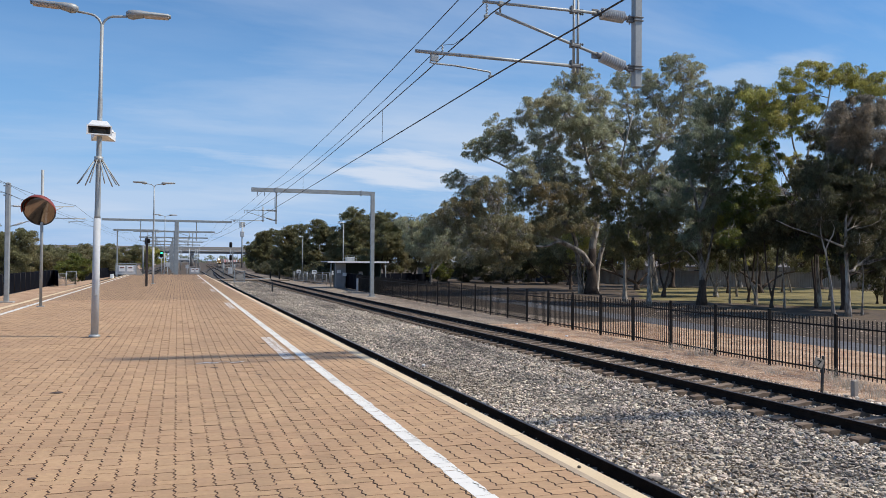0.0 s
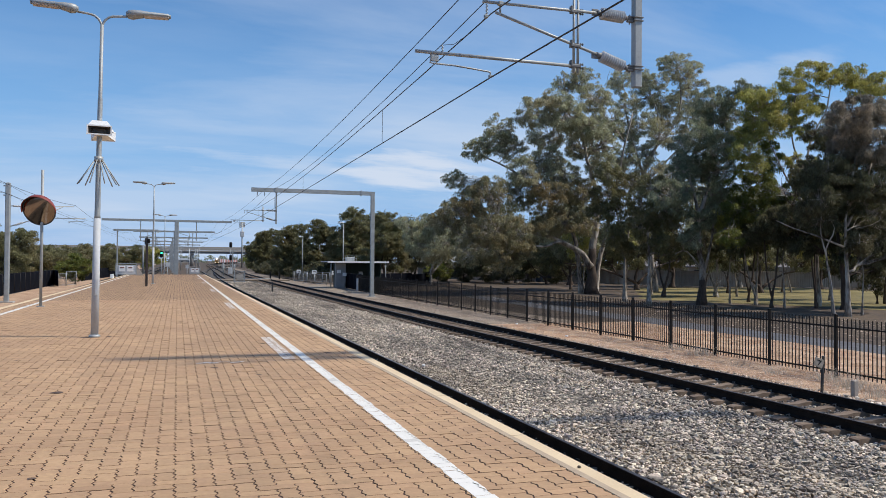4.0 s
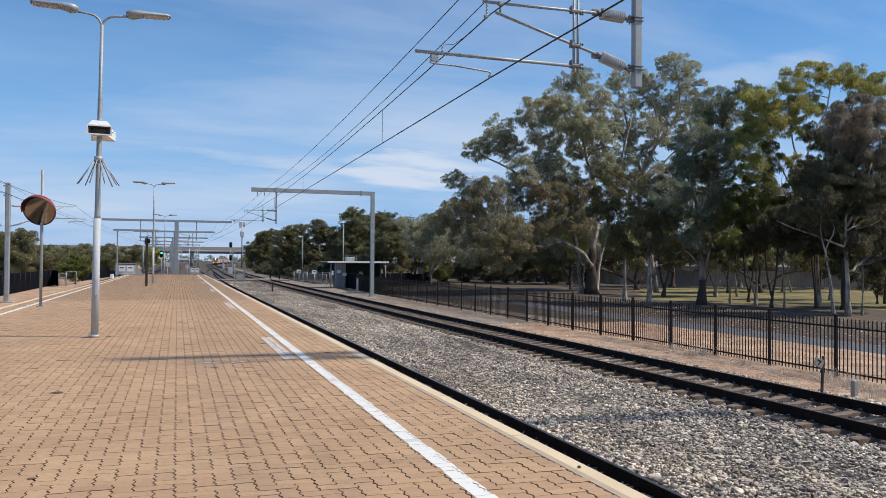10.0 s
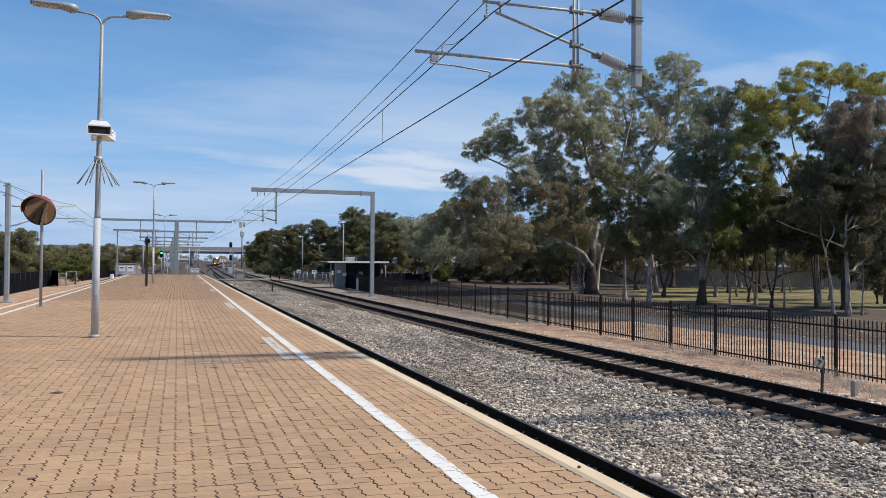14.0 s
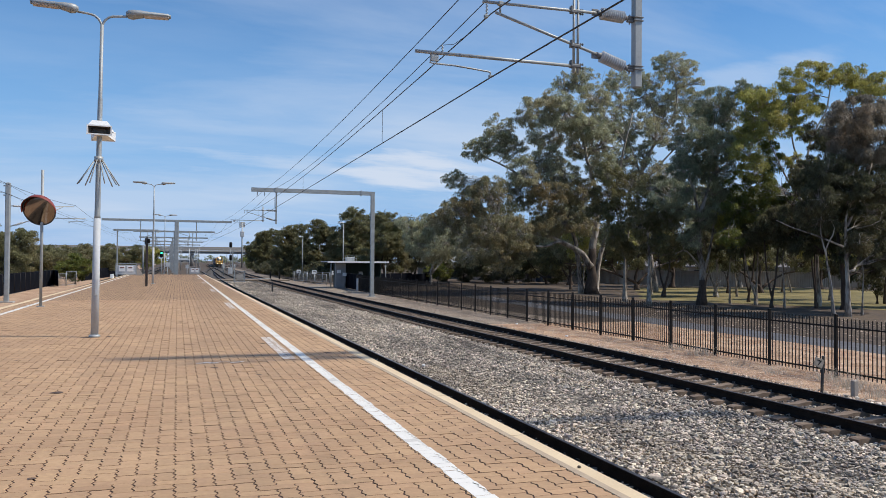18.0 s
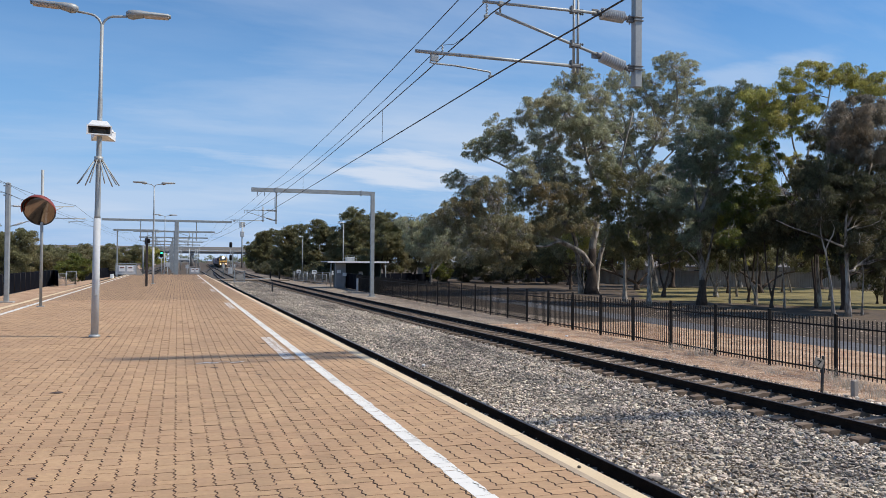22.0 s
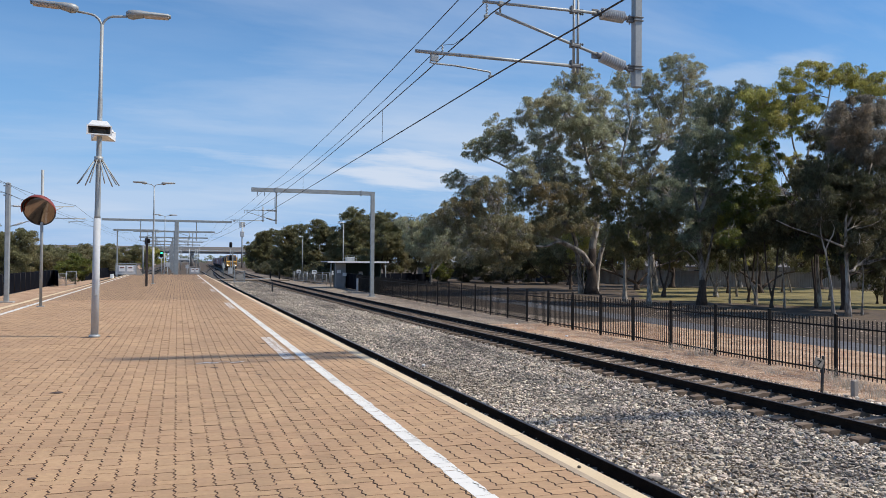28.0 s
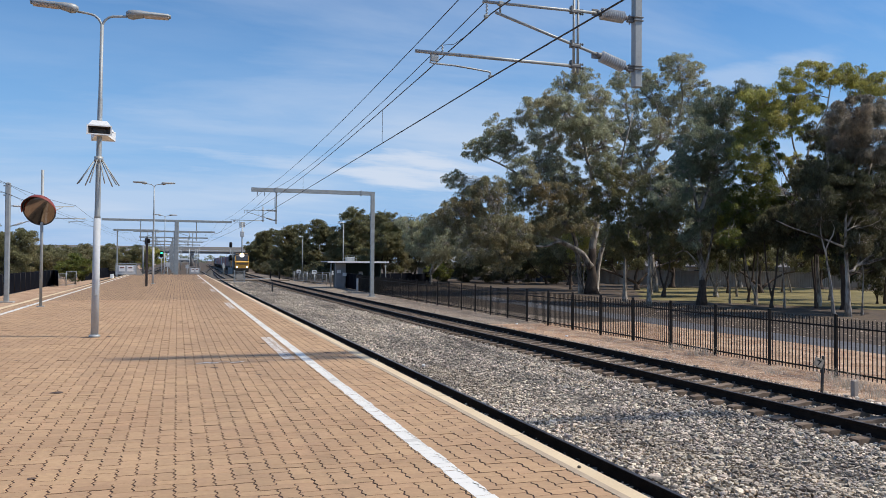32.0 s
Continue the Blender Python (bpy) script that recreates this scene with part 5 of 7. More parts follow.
TALL = gum("gum_tree", "tall slender gum tree with a wind-blown narrow top", 46.2, 70.0, T_MASS, "grey", 0.17, 0.42, seed=3, tuft=0.24, cover=0.8, many=0.72, stems=[
    ([(0, 0, 0), (-0.5, 0, 4.4), (-1.8, 0, 8.9), (-1.5, 0, 11.8), (-0.5, 0, 14.1), (1.8, 0, 16.8), (2.8, 0, 19.5), (2.4, 0, 22.7)], 0.34, 0.05),
    ([(-1.5, 0, 11.8), (-2.5, 0.2, 14.6), (-3.5, 0.2, 17.9), (-3.8, 0, 20.1)], 0.15, 0.04), ([(-1.2, 0, 12.4), (0.1, -0.3, 15.9), (-0.6, -0.2, 19.3), (-1.2, 0, 20.6)], 0.16, 0.04), ([(-1.7, 0, 10.5), (1.4, 0.3, 13.4), (4.2, 0.3, 16.2), (5.2, 0.2, 18.8)], 0.15, 0.04)])
gum("gum_tree", "slim pale-trunked gum tree beside the path", 31.5, 51.5, [(-1.2, 0.4, 7.8, 1.3), (-1.6, -0.1, 9.3, 1.0), (-0.7, -0.5, 6.3, 1.4), (-1.5, 1.1, 6.5, 1.0), (0.5, 0.5, 8.6, 1.1), (-1.7, -1.2, 4.7, 1.0), (-0.4, -1.0, 3.9, 0.8)], "row", 0.17, 0.24, seed=4, fork=0.7, tuft=0.29)
gum("gum_tree", "slim pale-trunked gum tree beside the path", 31.0, 47.6, [(-0.2, 0.3, 7.0, 1.3), (0.6, -0.5, 5.8, 1.2), (-1.0, -0.2, 5.4, 1.0), (0.7, 0.7, 8.2, 1.1), (0.5, -0.4, 4.3, 0.8), (2.1, 1.0, 3.7, 0.7)], "row", 0.17, 0.22, seed=5, fork=0.75, tuft=0.29)
C_MASS = [(2.8, -0.5, 15.0, 0.9), (4.9, 0.2, 15.2, 0.6), (2.0, 1.1, 14.2, 1.4), (1.6, 1.2, 13.0, 1.3), (2.4, 0.3, 13.4, 1.2), (0.1, -1.3, 10.7, 1.3), (1.8, 0.3, 9.4, 1.4), (-0.7, -0.8, 11.6, 1.2), (-0.3, 0.7, 10.1, 1.3), (0.8, 1.3, 9.6, 1.4), (0.9, 0.0, 7.9, 1.2), (-1.2, 0.3, 9.2, 1.1), (-3.7, -1.4, 7.4, 1.2), (0.1, 0.1, 6.0, 1.1), (-1.8, -1.2, 4.4, 0.8), (-2.7, 0.4, 6.0, 1.1), (1.6, -0.4, 7.0, 1.1), (3.0, 0.9, 11.9, 1.1), (-2.9, -1.4, 6.7, 1.0), (-0.4, 1.8, 11.2, 0.9), (-1.0, 0.3, 8.0, 0.8)]
CHARRED = gum("gum_tree", "grey-green gum tree with a pale trunk charred at the foot", 34.7, 46.9, C_MASS, "blue", 0.155, 0.34, seed=6, stocking=4, tuft=0.26, cover=1.05, many=0.85, stems=[
    ([(0.1, 0, 0), (0.1, 0, 2.0), (-0.1, 0, 4.3), (-0.2, 0, 6.3), (-0.9, 0, 8.6), (-1.2, 0, 9.7)], 0.29, 0.05), ([(-0.2, 0, 6.1), (0.7, 0.1, 8.3), (1.0, 0.2, 10.6), (1.3, 0.2, 13.4)], 0.17, 0.04), ([(0.1, 0, 2.4), (-1.2, -0.1, 3.7), (-2.3, -0.3, 3.5)], 0.09, 0.03), ([(0.1, 0.1, 1.6), (0.9, 0.2, 3.9), (1.3, 0.2, 6.4)], 0.14, 0.05)])
D_UPPER = [(-3.3, -1.2, 15.0, 1.0), (0.2, 0.6, 16.2, 1.1), (1.0, 0.0, 15.8, 0.8), (2.6, 0.2, 16.1, 1.0), (4.9, 1.1, 16.5, 0.9), (5.5, 0.0, 15.7, 1.1), (-0.2, 1.0, 14.9, 1.1), (-1.5, 0.0, 13.4, 1.1), (-1.9, 1.4, 13.5, 1.1), (-5.2, 0.5, 13.7, 1.1), (-5.1, -1.1, 13.7, 0.9), (-5.2, -0.4, 12.6, 1.1), (-4.8, 1.2, 11.8, 1.2), (-6.4, -0.5, 10.3, 1.1), (-4.8, -1.0, 12.1, 1.1), (-2.3, -0.1, 12.3, 0.9), (-5.7, -0.3, 9.3, 1.0), (4.6, 0.4, 15.1, 1.1), (1.1, 1.4, 13.9, 0.7), (0.9, 1.9, 12.1, 0.7), (-1.8, 0.0, 10.1, 0.7), (-0.1, 0.2, 9.5, 0.8), (2.5, 1.4, 13.2, 0.6)]
D_LOWER = [(-5.1, 1.2, 8.1, 1.2), (-4.2, 0.6, 8.0, 1.2), (-5.8, 1.1, 6.5, 1.1), (-4.1, 1.1, 6.5, 1.2), (-1.1, 2.7, 6.6, 1.1), (-3.5, 2.9, 5.5, 0.9), (-2.2, 1.8, 4.8, 1.0), (-7.1, 0.1, 4.5, 0.8), (0.0, 2.1, 7.8, 1.1), (-1.6, 2.0, 7.4, 1.1), (-1.4, 2.4, 10.0, 1.0), (-3.3, 0.9, 10.9, 0.8), (-0.9, 0.0, 5.4, 1.0), (2.2, 1.8, 5.2, 1.0)]
gum("gum_tree", "broad olive-green gum tree with a pale-limbed crown", 42.1, 44.1, D_UPPER, "olive", 0.15, 0.32, seed=7, tuft=0.32, cover=1.2, many=0.85, second=("green", D_LOWER), stems=[
    ([(0.1, 0, 0), (0, 0, 2.4), (-0.2, 0, 4.4), (-0.8, 0, 6.7), (-1.0, 0, 9.4), (-0.3, 0, 11.8), (0.9, 0, 13.8), (1.2, 0, 15.4)], 0.19, 0.04), ([(-0.8, 0, 6.7), (-2.5, 0, 8.6), (-3.6, 0, 10.4), (-4.6, 0, 12.3)], 0.085, 0.03), ([(-1.0, 0, 9.0), (-1.8, 0.2, 10.9), (-2.0, 0.2, 12.8), (-1.7, 0, 14.8)], 0.08, 0.03), ([(-0.4, 0, 11.0), (2.0, 0.3, 13.6), (4.4, 0.3, 15.4)], 0.075, 0.03)])
E_MASS = [(-0.9, -1.0, 10.9, 1.1), (2.2, 0.7, 11.5, 1.2), (3.0, 0.8, 11.0, 1.2), (0.3, -0.2, 10.0, 1.1), (0.6, 1.2, 10.7, 0.9), (0.9, -0.8, 9.4, 1.2), (1.3, 1.2, 9.2, 1.2), (-1.7, -0.1, 7.9, 1.2), (-1.5, 0.7, 7.3, 1.0), (-0.2, 0.7, 8.2, 0.9), (1.4, 1.3, 8.0, 1.1), (2.8, 1.2, 8.5, 1.2), (0.9, -1.2, 7.2, 1.1), (-0.3, -1.3, 6.9, 1.0), (2.0, 0.1, 5.2, 1.1), (-0.4, -1.2, 4.0, 0.8), (0.2, 0.4, 6.0, 0.8), (2.3, 0.1, 3.5, 0.9), (4.6, 0.6, 9.6, 1.4), (4.8, 0.4, 6.4, 1.4)]
# brown leaves on top, darker below: shade low in the crown is coloured in
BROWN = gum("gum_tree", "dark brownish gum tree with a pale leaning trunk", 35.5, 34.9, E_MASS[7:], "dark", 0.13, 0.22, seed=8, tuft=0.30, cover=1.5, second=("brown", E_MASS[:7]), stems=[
    ([(0, 0, 0), (-0.1, 0, 2.5), (-0.2, 0, 4.1), (-0.1, 0, 6.0), (0.4, 0, 8.2), (0.9, 0, 10.1)], 0.15, 0.03), ([(-0.2, 0, 3.8), (-2.0, 0.1, 4.4), (-3.6, 0.1, 4.8), (-4.9, 0, 5.2)], 0.07, 0.02), ([(-0.1, 0, 5.0), (1.1, 0.2, 6.6), (1.9, 0.2, 8.6)], 0.08, 0.03)])
gum("gum_tree", "grey-green gum tree at the back of the park", 46.6, 105.0, [(-2.8, 0.7, 5.7, 3.1), (-9.0, -4.5, 6.2, 2.9), (0.2, -0.6, 4.5, 2.3), (-8.9, 0.5, 4.8, 2.2), (-3.0, -1.9, 3.2, 1.8), (1.0, -3.5, 4.9, 1.9), (-6.8, -3.8, 9.0, 2.5), (-2.0, -1.0, 9.0, 2.6)], "scrub", 0.30, 0.45, seed=9, tuft=0.4)
gum("gum_tree", "drooping gum tree beside the shelter", 30.6, 95.0, [(0.4, 2.4, 7.5, 2.3), (0.8, -3.0, 5.1, 1.9), (-1.2, 1.4, 5.2, 1.9), (-2.4, 2.2, 7.5, 1.4), (2.6, 0.2, 8.5, 2.2), (-0.2, -2.4, 3.8, 1.7), (3.6, 0.0, 5.5, 2.4)], "grey", 0.27, 0.35, seed=10, tuft=0.38)
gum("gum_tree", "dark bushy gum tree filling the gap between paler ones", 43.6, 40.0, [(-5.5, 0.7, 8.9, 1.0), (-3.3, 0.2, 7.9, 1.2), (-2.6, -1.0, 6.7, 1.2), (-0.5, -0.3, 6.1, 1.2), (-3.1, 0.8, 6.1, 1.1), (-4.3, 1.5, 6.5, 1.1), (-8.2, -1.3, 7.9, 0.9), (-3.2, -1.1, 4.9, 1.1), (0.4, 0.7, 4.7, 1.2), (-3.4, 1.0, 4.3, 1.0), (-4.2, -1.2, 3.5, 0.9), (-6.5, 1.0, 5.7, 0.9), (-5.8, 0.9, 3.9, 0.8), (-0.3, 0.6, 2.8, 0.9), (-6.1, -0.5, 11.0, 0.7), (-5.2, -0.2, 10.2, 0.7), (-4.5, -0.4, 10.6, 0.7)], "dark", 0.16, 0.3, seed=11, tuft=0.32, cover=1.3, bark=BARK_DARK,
    stems=[([(-3.2, 0, 0), (-3.3, 0, 1.8), (-3.6, 0, 4.0), (-4.2, 0, 6.6), (-5.0, -0.2, 10.0)], 0.24, 0.04), ([(-3.3, 0, 1.5), (-2.0, 0, 3.6), (-0.8, 0, 5.6)], 0.12, 0.04)])
gum("gum_tree", "low dark-trunked gum tree in the shade", 47.0, 76.0, [(-0.1, 1.4, 4.5, 1.5), (0.8, -0.7, 3.6, 1.4), (2.9, -0.7, 4.5, 1.5), (6.7, 1.7, 3.6, 1.6), (8.5, 1.7, 4.6, 1.3), (-1.6, 1.9, 3.6, 1.3), (-6.4, 1.2, 3.5, 1.2), (-9.8, -1.7, 2.6, 1.1), (-11.1, -1.6, 3.5, 1.2)], "row", 0.24, 0.3, seed=12, tuft=0.34, bark=BARK_DARK,
    stems=[([(1.0, 0, 0), (0.8, 0, 1.4), (1.4, 0, 3.2)], 0.26, 0.08), ([(1.0, 0, 0.6), (3.4, 0.3, 2.4), (7.4, 1.0, 3.4)], 0.18, 0.06), ([(0.9, 0, 0.8), (-3.0, 0.2, 2.2), (-8.8, -0.8, 2.9)], 0.18, 0.05)])
gum("gum_tree", "low dark-trunked gum tree in the shade", 56.0, 66.0, [(-5.0, 0.2, 4.4, 1.4), (-2.1, 1.4, 3.6, 1.5), (0.1, 1.5, 4.5, 1.5), (0.7, 0.5, 3.3, 1.2), (4.6, 1.8, 4.3, 1.7), (3.8, -1.4, 3.1, 1.2), (7.0, -1.1, 3.7, 1.5), (10.3, -0.7, 2.8, 1.3), (-7.3, -1.0, 3.0, 0.9)], "row", 0.24, 0.3, seed=13, tuft=0.34, bark=BARK_DARK,
    stems=[([(0, 0, 0), (-0.2, 0, 1.2), (0.2, 0.3, 3.4)], 0.26, 0.08), ([(0, 0, 0.5), (-2.6, 0, 2.2), (-5.6, 0, 3.6)], 0.18, 0.05), ([(0, 0, 0.5), (3.0, 0, 2.0), (8.4, -0.6, 2.8)], 0.18, 0.05)])
gum("gum_tree", "thin dark sapling with low hanging leaves", 49.5, 46.0, [(-2.3, 0.4, 2.1, 0.7), (-1.1, 0.1, 1.7, 0.8), (-0.5, -0.6, 2.1, 0.8), (0.3, -0.2, 1.1, 0.7), (-3.8, 0.5, 2.5, 0.7), (0.4, 1.0, 2.9, 0.9)], "dark", 0.2, 0.14, seed=14, tuft=0.3, bark=BARK_DARK)
# dark leaning trunks that fork low
for i, (x, y, a, h) in enumerate(((48.0, 98.0, -2.6, 3.4), (48.4, 92.8, 1.6, 3.6), (40.5, 59.9, 0.6, 3.2), (45.4, 59.2, -0.8, 3.0), (41.1, 49.8, 0.5, 3.4), (37.3, 43.0, 0.5, 3.6), (40.4, 42.4, -0.3, 3.6), (38.6, 46.0, -0.7, 3.0))):
    gum("gum_tree", "dark leaning gum tree that forks close to the ground", x, y, [(a * 1.4, 0.2, h + 1.2, 1.1), (-a * 0.6, 0.4, h + 1.5, 1.1), (a * 0.5, -0.3, h + 2.3, 1.0)], ("row", "dark")[i % 2], 0.2, 0.2, seed=200 + i, tuft=0.32, bark=BARK_DARK if i % 4 != 3 else BARK, group="leaning gum trees",
        stems=[([(0, 0, 0), (a * 0.15, 0, 0.8), (a * 0.7, 0, h * 0.55), (a * 1.3, 0.1, h + 0.6)], 0.20 if y > 55 else 0.12, 0.05), ([(a * 0.12, 0, 0.7), (-a * 0.35, 0.2, h * 0.6), (-a * 0.6, 0.3, h + 1.0)], 0.12 if y > 55 else 0.08, 0.04)])
# thinner trees between and behind the large ones
BACK = [("scrub", 58.0, 84.0, [(-1.6, 2.2, 6.1, 3.2), (-0.1, -1.4, 7.4, 3.1), (-5.3, 1.6, 5.4, 2.8), (4.1, 2.1, 4.8, 2.5), (-0.1, 0.9, 11.0, 3.1)], 0.5, 0.25, True),
        ("grey", 68.0, 84.0, [(0.2, 2.3, 6.4, 3.3), (1.6, -1.3, 7.0, 3.2), (-2.9, 1.6, 7.7, 2.9), (8.2, 2.2, 5.7, 3.0), (1.8, 1.0, 10.0, 3.3), (-6.1, -0.3, 10.4, 2.8)], 0.4, 0.3, False),
        ("grey", 72.0, 75.0, [(-1.3, 1.3, 6.1, 3.0), (-1.5, -2.3, 8.0, 2.9), (4.8, 0.6, 5.5, 3.0), (8.9, 1.2, 7.0, 3.1), (-4.2, 0.0, 9.3, 2.6), (7.9, -1.3, 4.2, 2.0), (-1.5, -1.5, 4.1, 1.9), (5.4, 1.2, 10.3, 3.1)], 0.5, 0.3, True),
        ("dark", 50.0, 95.0, [(-0.3, 1.3, 5.6, 2.7), (1.1, -2.3, 4.8, 2.2), (-3.9, 0.7, 4.7, 2.7), (6.5, 1.2, 5.7, 2.5), (0.7, 0.0, 8.5, 2.7)], 0.4, 0.3, True),
        ("olive", 38.8, 46.2, [(0.8, 1.4, 4.6, 1.3), (1.2, 0.5, 5.6, 1.3), (-0.1, 1.5, 5.4, 1.2)], 0.12, 0.1, False),
        ("dark", 38.2, 42.8, [(0.0, -0.5, 4.6, 1.1), (0.1, 0.3, 5.8, 1.2), (0.6, -0.9, 5.0, 1.1)], 0.11, 0.2, False),
        ("dark", 34.7, 35.1, [(-0.7, 0.4, 5.4, 1.1), (-1.6, -0.6, 6.4, 1.1), (-0.6, 0.4, 7.4, 1.1)], 0.14, 0.1, False),
        ("olive", 38.0, 48.0, [(-0.4, -0.8, 4.8, 1.2), (-0.2, 0.1, 6.2, 1.3)], 0.10, 0.0, False),
        ("dark", 37.0, 35.4, [(0.6, 0.2, 4.2, 1.1), (0.8, 0.8, 5.2, 1.1)], 0.09, 0.1, False),
        ("brown", 40.4, 36.2, [(0.6, 0.2, 4.2, 1.3), (0.2, 0.8, 5.6, 1.3), (-0.8, 0.2, 6.4, 1.2)], 0.10, 0.1, False)]
for i, (lf, x, y, ms, tr, ln, dk) in enumerate(BACK):
    gum("gum_tree", "dark shaded gum tree standing on the park lawn" if tr > 0.2 else "thin young gum tree with a bent pale stem", x, y, ms, lf, 0.30 if tr > 0.2 else 0.17, tr, lean=(-0.16 if i == 6 else ln * 0.3 * (-1) ** i, 0), seed=60 + i, fork=0.3 if tr > 0.2 else 0.8, bark=BARK_DARK if dk else BARK, tuft=0.42 if tr > 0.2 else 0.3)

UNDER = [("dark", 44.5, 58.0, [(-1.2, 0, 4.6, 1.9), (1.0, 0.6, 5.2, 2.0), (0, 0, 7.2, 2.0)]),
         ("grey", 52.0, 66.0, [(-1.4, 0, 4.8, 2.2), (1.4, 0.6, 5.6, 2.2), (0, 0, 8.0, 2.3), (2.6, 0, 8.2, 2.0)]),
         ("olive", 50.0, 51.0, [(-1.2, 0, 4.8, 1.9), (1.2, 0.6, 5.4, 2.0), (0, 0, 7.4, 2.0), (2.4, 0, 8.6, 1.8)]),
         ("dark", 41.0, 78.0, [(-1.6, 0, 4.6, 2.0), (1.4, 0.6, 5.2, 2.2), (0, 0, 7.6, 2.4), (-3.0, 0, 6.4, 2.0)]),
         ("dark", 47.0, 41.0, [(-1.2, 0, 4.4, 1.6), (1.0, 0.6, 5.2, 1.7), (0, 0, 6.8, 1.8)]),
         ("brown", 51.5, 39.0, [(-1.2, 0, 4.6, 1.8), (1.0, 0.6, 5.6, 1.8), (0, 0, 7.6, 2.0), (0.5, 0, 9.6, 1.8)])]
for i, (lf, x, y, ms) in enumerate(UNDER):
    gum("gum_tree", "bushy gum tree with low branches in the park", x, y, ms + [(1.7 * (-1) ** i, 0.3, 3.1, 1.15)], "grey" if lf == "dark" and i % 4 else lf, 0.23, 0.2, seed=90 + i, fork=0.45, bark=BARK_DARK if i % 2 else BARK)
_rt = np.random.RandomState(77)
for i in range(9):
    x, y = _rt.uniform(38, 64), _rt.uniform(44, 82)
    h = _rt.uniform(4.2, 6.5)
    gum("gum_tree", "thin crooked gum sapling among the larger trees", x, y, [(_rt.normal(0, 0.7), _rt.normal(0, 0.5), h, 1.2), (_rt.normal(0, 0.9), 0.3, h + 1.3, 1.3), (_rt.normal(0, 1.1), -0.3, h - 1.2, 0.9)], ("dark", "grey", "olive")[i % 3], 0.21, 0.13, lean=(_rt.normal(0, 0.16), 0), seed=120 + i, fork=0.65, bark=BARK_DARK if i % 2 else BARK, group="young gum trees")
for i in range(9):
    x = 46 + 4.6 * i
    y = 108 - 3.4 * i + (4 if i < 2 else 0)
    gum("park_shrub", "shrub along the boundary fence, shade put into its dark leaves", x, y, [(0, 0, 1.6, 1.5), (1.6, 0.2, 2.6, 1.5), (-1.4, 0, 2.8 + (i % 3), 1.4)], "dark", 0.26, 0.12, seed=140 + i, droop=0.3, bark=BARK_DARK, group="park shrubs")
ROW = [("dark", 18.6, 189.0, [(-0.4, 0, 5.7, 2.0), (2.0, 1, 7.7, 2.4), (0, 0, 2.8, 2.2), (3.0, -1, 3.8, 2.7), (4.5, 2, 8.4, 2.2), (1.5, 0, 5.0, 2.4), (4.5, 0, 2.4, 2.4)]),
       ("dark", 21.4, 149.0, [(-1.5, 0.2, 6.7, 2.3), (0.6, 1.1, 8.1, 2.1), (-2.1, -0.2, 3.1, 2.5), (1.4, -0.6, 4.7, 2.7), (0.3, 2.0, 2.1, 2.2), (-0.4, 0, 5.0, 2.4), (2.4, 0, 2.4, 2.4)]),
       ("dark", 23.4, 134.5, [(-0.3, 0, 7.8, 2.1), (-1.5, 0.6, 5.4, 2.3), (1.6, -0.6, 6.4, 2.3), (0.1, -1.2, 3.1, 2.5), (3.0, 1.6, 3.6, 2.3), (-2.2, 0, 2.6, 2.3)]),
       ("scrub", 25.6, 119.6, [(0.4, -0.4, 9.1, 2.1), (-1.1, 0.6, 6.9, 2.2), (2.0, -0.8, 7.8, 2.2), (-0.2, -1.3, 4.8, 2.5), (3.1, 1.6, 4.4, 2.3), (-1.4, 1.1, 3.1, 2.2), (1.6, 0, 2.6, 2.2)]),
       ("scrub", 28.5, 109.8, [(0.5, -0.6, 8.3, 1.9), (-0.7, 0.3, 8.3, 1.7), (1.7, -1.0, 5.5, 2.0), (-0.5, -1.5, 5.5, 2.2), (2.0, 1.4, 3.0, 2.0), (-1.5, 0.9, 3.0, 1.9)]),
       ("dark", 21.0, 215.0, [(-0.5, 0, 5.5, 2.8), (2.0, 1, 7.0, 2.8), (0, 0, 2.8, 2.8), (3.5, 0, 4.5, 2.8)]),
       ("dark", 30.0, 132.0, [(-1.5, 0, 6.5, 2.6), (1.5, 1, 8.0, 2.6), (0, 0, 4.0, 2.8), (3.5, 0, 5.0, 2.6)]),
       ("scrub", 35.5, 118.0, [(-1.5, 0, 5.5, 2.4), (1.5, 1, 6.5, 2.4), (0, 0, 3.5, 2.6), (3.5, 0, 4.5, 2.6)])]
for i, (lf, x, y, ms) in enumerate(ROW):
    gum("corridor_tree", "dense dark evergreen tree lining the railway", x, y, ms, "row" if lf == "dark" else lf, 0.27, 0.3, seed=20 + i, bark=BARK_DARK, tuft=0.36, droop=0.35, cover=1.35, many=1.2, group="trees lining the railway")
for i in range(10):
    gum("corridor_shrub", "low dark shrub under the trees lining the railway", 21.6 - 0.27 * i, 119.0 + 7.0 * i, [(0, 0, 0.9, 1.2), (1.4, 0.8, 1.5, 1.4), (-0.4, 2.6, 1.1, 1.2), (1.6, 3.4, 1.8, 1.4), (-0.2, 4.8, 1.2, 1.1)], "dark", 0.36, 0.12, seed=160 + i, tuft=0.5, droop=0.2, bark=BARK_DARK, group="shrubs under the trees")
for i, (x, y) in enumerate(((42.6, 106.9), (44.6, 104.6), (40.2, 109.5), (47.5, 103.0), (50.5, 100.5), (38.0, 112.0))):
    gum("park_shrub", "rounded shrub at the back of the park, shade put into its dark leaves", x, y, [(0, 0, 1.0, 1.3), (1.2, 0.3, 1.9, 1.4), (-1.2, 0.2, 1.5, 1.3), (0.2, 0.6, 2.7, 1.2)], "dark", 0.28, 0.12, seed=180 + i, tuft=0.42, droop=0.2, bark=BARK_DARK, group="park shrubs")
